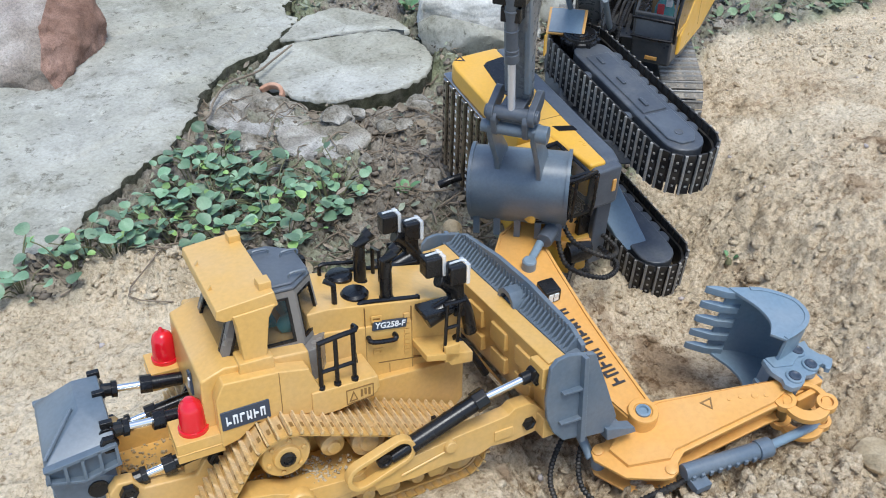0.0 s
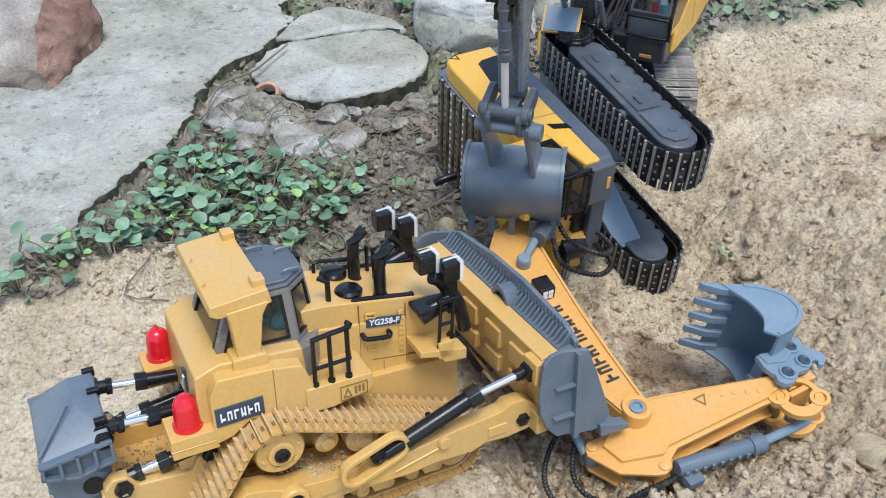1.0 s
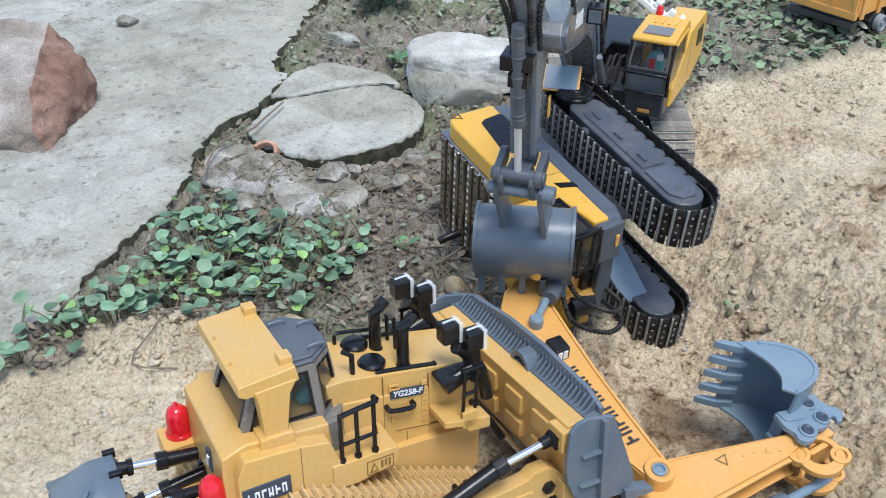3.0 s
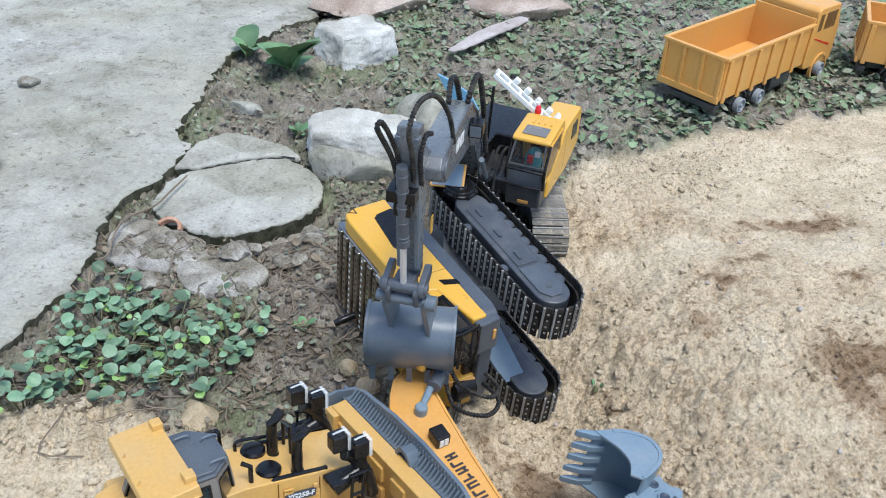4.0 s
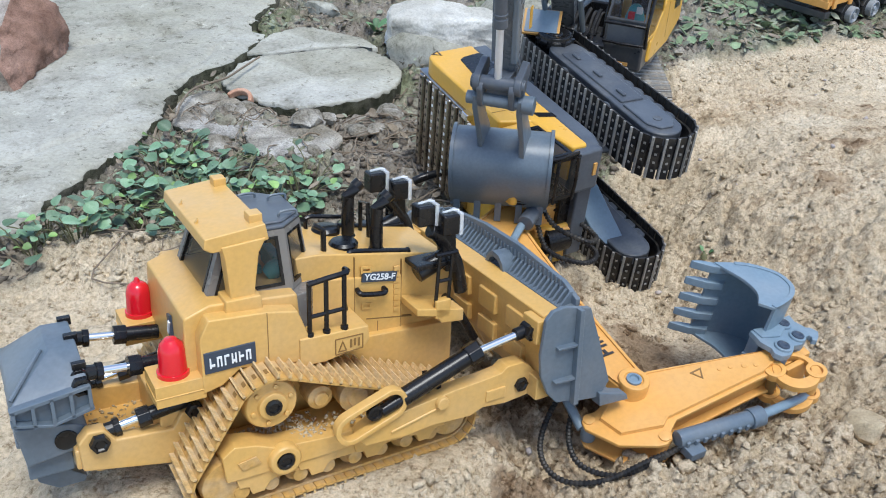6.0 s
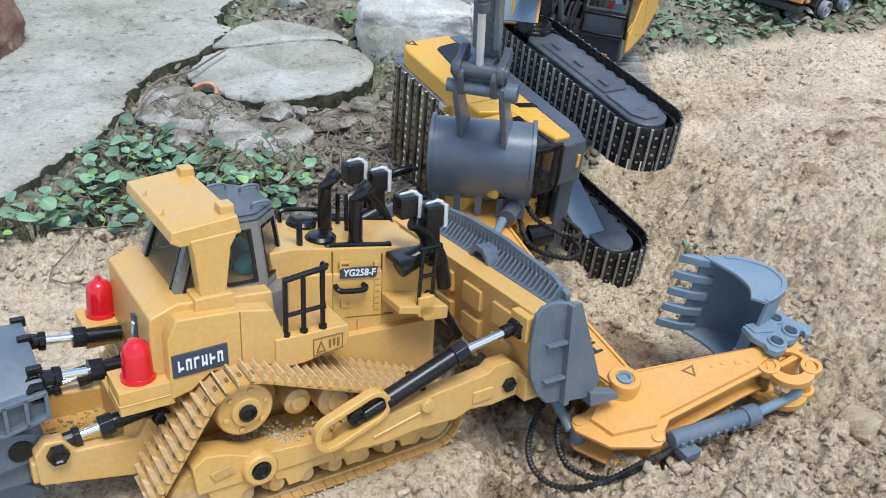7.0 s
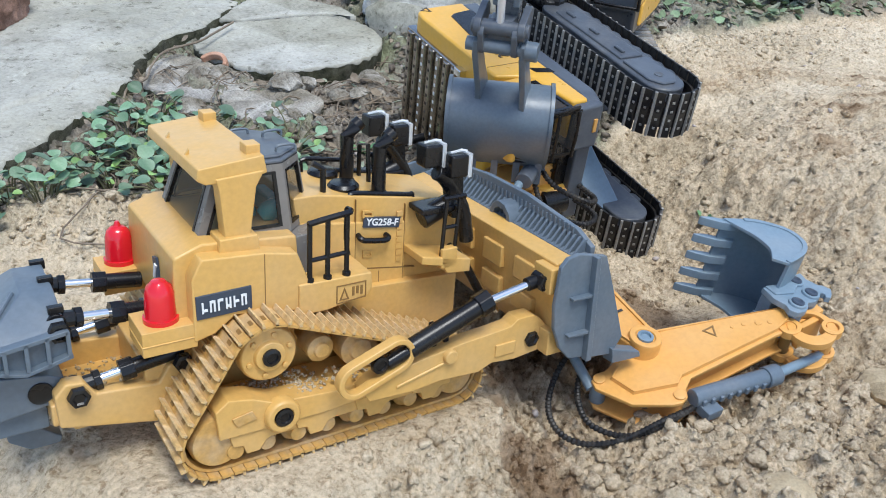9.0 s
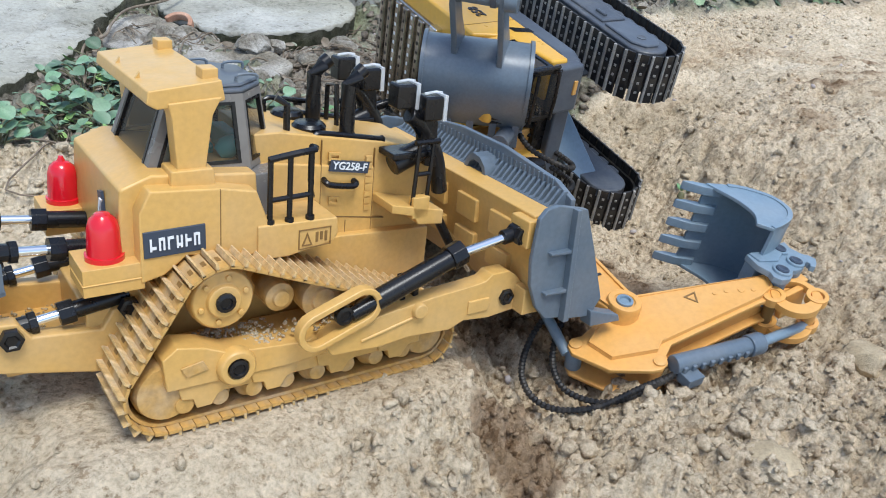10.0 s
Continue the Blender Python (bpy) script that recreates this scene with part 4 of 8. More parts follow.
    cab = part("cab", prism(B(), ring_lo, 'z', 0.090, 0.099), PANEL_GREY, t, "tinted grey operator cab", bevel=0.0006)
    low = [(-0.060, -0.0445), (-0.048, -0.0425), (-0.0345, -0.022), (-0.0345, 0.022), (-0.048, 0.0425), (-0.060, 0.0445)]
    part("cab_skirt", prism(B(), [(x, y + C) for x, y in low], 'z', 0.066, 0.0975), PANEL_GREY, cab, bevel=0.0008)
    zlo, zhi = 0.098, 0.139
    for k in range(6):
        j = (k + 1) % 6
        cor = [(*ring_lo[k], zlo), (*ring_lo[j], zlo), (*ring_hi[j], zhi), (*ring_hi[k], zhi)]
        cor = [(x, y + C, z) for x, y, z in cor]
        out, inn, nrm = quad(*cor, 0.20)
        bm = B()
        vo, vi = [bm.verts.new(p) for p in out], [bm.verts.new(p) for p in inn]
        wo, wi = [bm.verts.new(p - nrm) for p in out], [bm.verts.new(p - nrm) for p in inn]
        for a in range(4):
            b = (a + 1) % 4
            bm.faces.new((vo[a], vo[b], vi[b], vi[a]))
            bm.faces.new((wo[b], wo[a], wi[a], wi[b]))
            bm.faces.new((vi[a], vi[b], wi[b], wi[a]))
        wf = part("window_frame", bm, PANEL_GREY, cab)
        m4 = sum(inn, Vector()) / 4
        seal = [q + (m4 - q) * 0.10 for q in inn]
        bm = B()
        va, vb = [bm.verts.new(q + nrm * 0.25) for q in inn], [bm.verts.new(q + nrm * 0.25) for q in seal]
        wa, wb = [bm.verts.new(q - nrm) for q in inn], [bm.verts.new(q - nrm) for q in seal]
        for a in range(4):
            b = (a + 1) % 4
            bm.faces.new((va[a], va[b], vb[b], vb[a]))
            bm.faces.new((vb[a], vb[b], wb[b], wb[a]))
            bm.faces.new((wa[a], va[a], va[b], wa[b])[::-1])
        part("window_seal", bm, BLACK, wf)
        bm = B()
        bm.faces.new([bm.verts.new(p - nrm * 0.5) for p in inn])
        part("pane", bm, CAB_GLASS, cab, "dark tinted window pane")
    bm = B()
    prism(bm, [(x, y + C) for x, y in ring_hi], 'z', 0.1385, 0.1415)
    prism(bm, [(x * 0.985 - 0.001, y * 0.9 + C) for x, y in ring_hi], 'z', 0.141, 0.1435)
    part("cab_roof", bm, MID_GREY, cab, "grey eight-sided roof with small grab handles", bevel=0.0012)
    for gx, gy in ((-0.066, 0.017), (-0.052, -0.022), (-0.048, 0.008)):
        part("roof_handle", tube(B(), smooth_path([(gx - 0.006, gy + C, 0.1430), (gx - 0.005, gy + C, 0.1465), (gx + 0.005, gy + C, 0.1465), (gx + 0.006, gy + C, 0.1430)], 3), 0.0009, 6), STEEL_GREY, cab)
    bm = B()
    box(bm, -0.084, -0.066, C - 0.010, C + 0.010, 0.099, 0.106)
    box(bm, -0.086, -0.080, C - 0.010, C + 0.010, 0.104, 0.122)
    box(bm, -0.060, -0.052, C - 0.012, C + 0.012, 0.099, 0.112)
    part("seat", bm, TEAL, cab, "teal plastic seat and console", bevel=0.0015)
    part("seat_bundle", lathe(B(), (-0.066, C - 0.016, 0.102), (0.8, -0.1, 0.5), [(0, 0.004), (0.005, 0.0065), (0.011, 0.0055), (0.015, 0.002)], 12), TEAL, cab, "teal plastic shape on the seat")

    # roll-over bar
    bm = B()
    prism(bm, [(-0.113, 0.1400), (-0.112, 0.1465), (-0.075, 0.1505), (-0.073, 0.1400), (-0.080, 0.1380), (-0.108, 0.1370)], 'y', C - 0.0460, C + 0.0460)
    roll = part("roll_bar", bm, YELLOW, t, "thick yellow roll-over canopy bar", bevel=0.0009)
    for s in (-1, 1):
        y0, y1 = C + s * 0.036, C + s * 0.047
        bm = B()
        prism(bm, [(-0.103, 0.140), (-0.075, 0.142), (-0.080, 0.133), (-0.084, 0.105), (-0.099, 0.105), (-0.101, 0.132)], 'y', y0, y1)
        prism(bm, [(-0.104, 0.096), (-0.080, 0.096), (-0.081, 0.106), (-0.103, 0.106)], 'y', y0 - s * 0.003, y1 + s * 0.003)
        part("bar_leg", bm, YELLOW, roll, bevel=0.0009)
        bm = B()
        box(bm, -0.083, -0.0745, C + s * 0.030, C + s * 0.040, 0.148, 0.1550)
        part("roof_peg", bm, YELLOW, roll, bevel=0.0007)
    for sy in (-0.02, 0.015):
        part("stiffener", prism(B(), [(-0.112, 0.1445), (-0.108, 0.150), (-0.108, 0.145)], 'y', C + sy, C + sy + 0.002), YELLOW, roll)

    # blade: yellow back frame, grey ribbed moldboard, end plates
    yl, yr = C - 0.105, C + 0.093
    bm = B()
    prism(bm, [(0.100, 0.072), (0.115, 0.074), (0.118, 0.045), (0.128, 0.010), (0.112, 0.004), (0.104, 0.022)], 'y', yl + 0.006, yr - 0.006)
    for k in range(5):
        y = yl + 0.026 + k * 0.036
        box(bm, 0.0985, 0.108, y, y + 0.022, 0.046, 0.062)
        box(bm, 0.0990, 0.110, y, y + 0.022, 0.024, 0.038)
    for s in (-1, 1):
        y = (yl + 0.012) if s < 0 else (yr - 0.012)
        box(bm, 0.094, 0.112, y - 0.009, y + 0.009, 0.052, 0.070)
        box(bm, 0.098, 0.116, y - 0.009, y + 0.009, 0.006, 0.024)
    back = part("blade_frame", bm, YELLOW, t, "yellow ribbed blade back", bevel=0.001)
    bm = B()
    front = [(0.118, 0.072), (0.122, 0.050), (0.131, 0.025), (0.150, 0.002), (0.172, -0.008)]
    rear = [(0.115, 0.072), (0.118, 0.049), (0.127, 0.022), (0.146, -0.003), (0.171, -0.0105)]
    prism(bm, front + rear[::-1], 'y', yl, yr)
    mold = part("moldboard", bm, STEEL_GREY, t, "blue-grey curved moldboard", bevel=0.0004)
    # raised spill guard with louvres
    bm = B()
    guard = [(yl + 0.004, 0.074), (yl + 0.004, 0.080), (yl + 0.020, 0.087), (yl + 0.075, 0.093), (yr - 0.075, 0.093), (yr - 0.020, 0.087), (yr - 0.004, 0.080), (yr - 0.004, 0.074)]
    prism(bm, guard, 'x', 0.126, 0.130)
    prism(bm, [(0.116, 0.0705), (0.129, 0.0715), (0.129, 0.0755), (0.116, 0.0735)], 'y', yl + 0.004, yr - 0.004)
    spill = part("spill_guard", bm, STEEL_GREY, t, "blue-grey spill guard with slanted louvres", bevel=0.0006)
    n = 38
    bm0 = B()
    prism(bm0, [(0.1165, 0.0), (0.127, 0.0), (0.127, 0.010), (0.1250, 0.010)], 'y', -0.00095, 0.00095)
    louvre = finish(bm0, "louvre", STEEL_GREY)
    for k in range(n):
        y = yl + 0.010 + (yr - yl - 0.020) * k / (n - 1)
        ob = new("louvre", louvre)
        ob.parent = spill
        ob.matrix_basis = pose(0, y, 0.0735)
    rib = finish(box(B(), 0.1248, 0.1264, -0.0005, 0.0005, 0.0, 0.0100), "guard_rib", STEEL_GREY)
    for k in range(34):
        ob = new("guard_rib", rib)
        ob.parent = spill
        ob.matrix_basis = pose(0, yl + 0.022 + (yr - yl - 0.044) * k / 33, 0.0780)
    bm = B()
    ym = (yl + yr) / 2 - 0.012
    arch = [(ym - 0.013, 0.0730), (ym - 0.011, 0.0790), (ym - 0.005, 0.0840), (ym + 0.003, 0.0850), (ym + 0.009, 0.0810), (ym + 0.012, 0.0730)]
    hollow = [(ym - 0.009, 0.0732), (ym - 0.008, 0.0770), (ym - 0.004, 0.0800), (ym + 0.002, 0.0805), (ym + 0.006, 0.0780), (ym + 0.008, 0.0732)]
    ring(bm, arch, hollow, 'x', 0.113, 0.120)
    prism(bm, arch, 'x', 0.1195, 0.126)
    part("spill_boss", bm, STEEL_GREY, spill, bevel=0.0008)
    for s in (-1, 1):
        y0 = yl if s < 0 else yr
        bm = B()
        prism(bm, [(0.096, 0.030), (0.094, 0.047), (0.096, 0.074), (0.101, 0.0795), (0.110, 0.081), (0.133, 0.076), (0.146, 0.044), (0.158, 0.012), (0.150, -0.002), (0.112, 0.004), (0.103, 0.014)], 'y', y0, y0 + s * 0.0035)
        end = part("end_plate", bm, STEEL_GREY, t, "blue-grey blade end plate with short fins", bevel=0.0008)
        bm = B()
        prism(bm, [(0.121, 0.078), (0.1245, 0.078), (0.1285, 0.001), (0.124, 0.001)], 'y', y0 + s * 0.003, y0 + s * 0.0085)
        for z in (0.050, 0.023):
            prism(bm, [(0.106, z), (0.124, z - 0.001), (0.124, z + 0.0015), (0.106, z + 0.0015)], 'y', y0 + s * 0.003, y0 + s * 0.0075)
        part("fin", bm, STEEL_GREY, end, bevel=0.0004)
        bm = B()
        prism(bm, [(0.1285, 0.001), (0.125, 0.078), (0.133, 0.076), (0.146, 0.044), (0.159, 0.010), (0.151, -0.002)], 'y', y0 + s * 0.003, y0 + s * 0.0048)
        part("end_wing", bm, STEEL_GREY, end, bevel=0.0006)
        bm = B()
        prism(bm, [(0.148, 0.004), (0.176, -0.005), (0.178, -0.010), (0.150, -0.008)], 'y', y0 - s * 0.002, y0 + s * 0.008)
        part("corner_bit", bm, STEEL_GREY, end, bevel=0.0008)

    # ripper: arms, beam, shanks, rams
    bm = B()
    for s in (-1, 1):
        y = C + s * 0.032
        prism(bm, [(-0.132, 0.028), (-0.138, 0.018), (-0.172, 0.021), (-0.178, 0.030), (-0.188, 0.031), (-0.194, 0.024), (-0.193, 0.004), (-0.136, -0.009), (-0.134, -0.022), (-0.122, -0.020), (-0.120, 0.030)], 'y', y - 0.005, y + 0.005)
    box(bm, -0.185, -0.130, C - 0.030, C + 0.030, -0.004, 0.004)
    box(bm, -0.145, -0.122, C - 0.033, C + 0.033, -0.010, 0.028)
    box(bm, -0.196, -0.184, C - 0.034, C + 0.034, 0.004, 0.018)
    frame_r = part("ripper_frame", bm, YELLOW, t, "yellow ripper frame strewn with sand", bevel=0.0014)
    for s in (-1, 1):
        y = C + s * 0.0385
        for bx, bz in ((-0.182, 0.023), (-0.124, 0.029)):
            part("frame_bolt", lathe(B(), (bx, y - s * 0.001, bz), (0, s, 0), [(0, 0.0062), (0.004, 0.006), (0.0045, 0.004), (0.0035, 0.003)], 6), BLACK, frame_r, "black hexagonal bolt")
    def ripper_ram(a, b, rod):
        a, b = Vector(a), Vector(b)
        d = (b - a).normalized()
        L = (b - a).length
        bm = B()
        cyl(bm, a + d * L * rod, b, 0.0048, 0.0048, 14)
        cyl(bm, a + d * (L * rod - 0.001), a + d * (L * rod + 0.007), 0.0066, 0.0066, 8)
        cyl(bm, a, a + d * 0.012, 0.0052, 0.0046, 10)
        cyl(bm, a + d * 0.010, a + d * 0.014, 0.0060, 0.0060, 8)
        cyl(bm, a + Vector((0, -0.005, 0)), a + Vector((0, 0.005, 0)), 0.0055, n=10)
        rm = part("ripper_ram", bm, BLACK, t, "black ram with a bright rod", bevel=0.0004)
        part("piston_rod", cyl(B(), a + d * 0.008, a + d * (L * rod + 0.002), 0.0027, n=10), CHROME, rm)
    for s in (-1, 1):
        ripper_ram((-0.182, C + s * 0.030, 0.024), (-0.122, C + s * 0.030, 0.033), 0.42)
        ripper_ram((-0.187, C + s * 0.023, 0.060 + 0.004), (-0.130, C + s * 0.020, 0.058), 0.52)
    yb = 0.034
    bm = B()
    for y, low, high in ((-yb, ((-0.183, 0.049), (-0.206, 0.043), (-0.226, 0.050)), ((-0.183, 0.064), (-0.226, 0.058))), (yb, ((-0.183, 0.049), (-0.206, 0.043), (-0.226, 0.050)), ((-0.183, 0.066), (-0.226, 0.060))), (-0.010, (), ((-0.184, 0.077), (-0.200, 0.0775), (-0.224, 0.062))), (0.022, (), ((-0.184, 0.078), (-0.200, 0.0785), (-0.224, 0.063)))):
        for x, z in low + high:
            bm.verts.new((x, C + y, z))
    bmesh.ops.convex_hull(bm, input=bm.verts)
    beam = part("ripper_beam", bm, STEEL_GREY, t, "blue-grey ripper beam with ribbed end pockets", bevel=0.0008)
    for s in (-1, 1):
        a, b = C + s * (yb - 0.001), C + s * (yb + 0.0050)
        bm = B()
        prism(bm, [(-0.183, 0.0645), (-0.183, 0.0620), (-0.226, 0.0560), (-0.227, 0.0585)], 'y', a, b)
        prism(bm, [(-0.182, 0.0500), (-0.206, 0.0440), (-0.227, 0.0500), (-0.227, 0.0480), (-0.206, 0.0420), (-0.182, 0.0475)], 'y', a, b)
        part("pocket_rim", bm, STEEL_GREY, beam, bevel=0.0003)
        for k in range(5):
            x = -0.1835 - 0.0104 * k
            part("rib", box(B(), x - 0.0010, x + 0.0010, min(a, b), max(a, b), 0.0445 + (0.0035 if k in (0, 4) else 0), 0.0635 - 0.0014 * k), STEEL_GREY, beam)
    part("beam_ridge", tube(B(), [(-0.204, C - 0.006, 0.0765), (-0.225, C - 0.030, 0.0605)], 0.0013, 6), STEEL_GREY, beam)
    for y in (-0.024, 0.000, 0.024):
        part("hose_clip", box(B(), -0.190, -0.182, C + y - 0.0022, C + y + 0.0022, 0.0690 if y < 0 else 0.0745, 0.0730 if y < 0 else 0.0800), BLACK, beam, bevel=0.0005)
    for s in (-1, 1):
        part("beam_pin", lathe(B(), (-0.187, C + s * (yb - 0.002), 0.062), (0, s, 0), [(0, 0.0062), (0.004, 0.006), (0.0045, 0.004), (0.0035, 0.003)], 6), BLACK, beam)
    bm = B()
    box(bm, -0.222, -0.196, C - 0.020, C + 0.020, -0.004, 0.052)
    for z in (0.036, 0.028, 0.020):
        prism(bm, [(-0.226, z + 0.002), (-0.206, z), (-0.206, z + 0.002), (-0.226, z + 0.005)], 'y', C - 0.022, C + 0.022)
    prism(bm, [(-0.226, 0.038), (-0.194, 0.033), (-0.186, 0.029), (-0.186, 0.020), (-0.194, 0.014), (-0.222, 0.010)], 'y', C - 0.026, C + 0.026)
    part("shank_holder", bm, STEEL_GREY, beam, bevel=0.001)
    for s in (-1, 1):
        part("holder_pin", lathe(B(), (-0.199, C + s * 0.025, 0.023), (0, s, 0), [(0, 0.0068), (0.002, 0.0066), (0.0015, 0.005)], 16), BLACK, beam)
    bm = B()
    prism(bm, [(-0.220, 0.004), (-0.200, 0.004), (-0.203, -0.010), (-0.196, -0.016), (-0.188, -0.0225), (-0.190, -0.0265), (-0.206, -0.0265), (-0.217, -0.018)], 'y', C - 0.005, C + 0.005)
    part("ripper_tooth", bm, STEEL_GREY, beam, "grey pointed ripper tooth", bevel=0.0012)
    return t


build_bulldozer()


# ---------------------------------------------------------------- the excavators
TRACK_WHEELS = [(-0.082, -0.072, 0.0315), (0.117, -0.073, 0.0315)]
TRACK_COUNT = 52
EXC_PITCH = belt(TRACK_WHEELS, TRACK_COUNT)[1]
EXC_SHOE = edged_shoe("track_shoe", EXC_PITCH, 0.044, [RUBBER, SHOE_EDGE])
WORN_SHOE = edged_shoe("track_shoe", EXC_PITCH, 0.050, [DUSTY_RUBBER, SHOE_EDGE])


def crawler(parent, m, frame_mat, label, shoe_mesh, right=0.060):
    """Undercarriage of an excavator: two tracks, their frames, and the cross member. m: its turn under the upper body."""
    low = part("undercarriage", cyl(B(), (0, 0, -0.026), (0, 0, -0.004), 0.040, n=32), frame_mat, parent, label, bevel=0.001)
    low.matrix_basis = m
    bm = B()
    prism(bm, [(-0.035, -0.030), (0.035, -0.030), (0.045, -0.022), (0.045, 0.022), (0.035, 0.030), (-0.035, 0.030), (-0.045, 0.022), (-0.045, -0.022)], 'z', -0.056, -0.028)
    part("centre_box", bm, frame_mat, low, bevel=0.002)
    for s in (-1, 1):
        for e in (-1, 1):
            bm = B()
            a = [Vector((e * 0.018, s * 0.022, -0.018)), Vector((e * 0.046, s * 0.010, -0.018)), Vector((e * 0.046, s * 0.010, -0.056)), Vector((e * 0.018, s * 0.022, -0.056))]
            g = (right if s < 0 else 0.060) - 0.012
            b = [Vector((e * 0.062, s * g, -0.044)), Vector((e * 0.106, s * g, -0.044)), Vector((e * 0.106, s * g, -0.074)), Vector((e * 0.062, s * g, -0.074))]
            va, vb = [bm.verts.new(p) for p in a], [bm.verts.new(p) for p in b]
            bm.faces.new(va)
            bm.faces.new(vb[::-1])
            for k in range(4):
                j = (k + 1) % 4
                bm.faces.new((va[k], vb[k], vb[j], va[j]))
            part("cross_leg", bm, PALE_BLUE if e > 0 and s < 0 else frame_mat, low, bevel=0.0022)
        y = -right if s < 0 else 0.060
        bm = B()
        loop = hull([p for x, z, r in TRACK_WHEELS for p in disc(x, z, r - 0.0004, 40)])
        inner = hull([p for x, z, r in TRACK_WHEELS for p in disc(x, z, r - 0.0030, 40)])
        k = min(len(loop), len(inner))
        ring(bm, loop[:k], inner[:k], 'y', y - 0.013, y + 0.013)
        trk = part("track", bm, RUBBER, low, "black rubber crawler track, grousers coloured pale for dust and glints")
        lay_shoes(trk, shoe_mesh, TRACK_WHEELS, TRACK_COUNT, y)
        # track frame: a shallow trough with raised plates
        bm = B()
        prism(bm, stadium(-0.052, -0.0725, 0.117, -0.0725, 0.0205, 0.0205), 'y', y - s * 0.016, y + s * 0.0195)
        fr = part("track_frame", bm, frame_mat, low, "dark grey side frame", bevel=0.0018)
        bm = B()
        prism(bm, [(-0.044, -0.086), (0.070, -0.086), (0.070, -0.059), (-0.044, -0.059)], 'y', y + s * 0.019, y + s * 0.0212)
        part("side_cover", bm, frame_mat, fr, bevel=0.0012)
        bm = B()
        prism(bm, [(0.075, -0.088), (0.115, -0.088), (0.127, -0.080), (0.127, -0.066), (0.115, -0.0575), (0.075, -0.0575)], 'y', y + s * 0.019, y + s * 0.0218)
        nose = part("idler_cover", bm, MID_GREY, fr, bevel=0.0012)
        part("cover_bolt", lathe(B(), (0.111, y + s * 0.0210, -0.0725), (0, s, 0), [(0, 0.0046), (0.0014, 0.0042), (0.0010, 0.0028)], 14), frame_mat, fr)
        for bx in (-0.030, 0.012, 0.055):
            part("cover_boss", box(B(), bx - 0.007, bx + 0.007, y + s * 0.0205, y + s * 0.0232, -0.0705, -0.0665), frame_mat, fr, bevel=0.0008)
        bm = B()
        lathe(bm, (-0.082, y - s * 0.012, -0.072), (0, s, 0), [(0, 0.020), (0.030, 0.020), (0.031, 0.0215), (0.0345, 0.0210), (0.0352, 0.0190), (0.0385, 0.0185), (0.0392, 0.0165), (0.0380, 0.0085), (0.0395, 0.0075), (0.0395, 0.004)], 30)
        sp = part("drive_sprocket", bm, BLACK, low, "dark round final drive cover", bevel=0.0006)
        for i in range(8):
            a = 2 * math.pi * i / 8
            part("sprocket_lug", cyl(B(), (-0.082 + 0.0200 * math.cos(a), y + s * 0.0170, -0.072 + 0.0200 * math.sin(a)), (-0.082 + 0.0200 * math.cos(a), y + s * 0.0235, -0.072 + 0.0200 * math.sin(a)), 0.0034, n=8), BLACK, sp)
        for i in range(9):
            x = -0.042 + 0.0175 * i
            part("track_roller", lathe(B(), (x, y - s * 0.012, -0.094), (0, s, 0), [(0, 0.0090), (0.026, 0.0090), (0.0275, 0.0075), (0.0285, 0.0050)], 16), MID_GREY, low, bevel=0.0004)
        for x in (-0.02, 0.06):
            part("carrier_roller", lathe(B(), (x, y - s * 0.010, -0.0475), (0, s, 0), [(0, 0.0062), (0.024, 0.0062), (0.026, 0.004)], 14), MID_GREY, low)
    return low


def wall_with_window(name, corners, inset, mat, pane_mat, parent, label="", thick=0.0018):
    """A flat panel with an opening and its pane; corners run round the panel."""
    cs = [Vector(c) for c in corners]
    mid = sum(cs, Vector()) / len(cs)
    inn = [p + (mid - p) * inset for p in cs]
    nrm = (cs[1] - cs[0]).cross(cs[-1] - cs[0]).normalized() * thick
    bm = B()
    n = len(cs)
    rows = [[bm.verts.new(p + o) for p in ring_] for ring_ in (cs, inn) for o in (Vector(), -nrm)]
    vo, wo, vi, wi = rows
    for a in range(n):
        b = (a + 1) % n
        bm.faces.new((vo[a], vo[b], vi[b], vi[a]))
        bm.faces.new((wo[b], wo[a], wi[a], wi[b]))
        bm.faces.new((vi[a], vi[b], wi[b], wi[a]))
        bm.faces.new((vo[b], vo[a], wo[a], wo[b]))
    fr = part(name, bm, mat, parent, label)
    bm = B()
    bm.faces.new([bm.verts.new(p - nrm * 0.6) for p in inn])
    part("pane", bm, pane_mat, fr, "dark smoked window pane")
    return fr


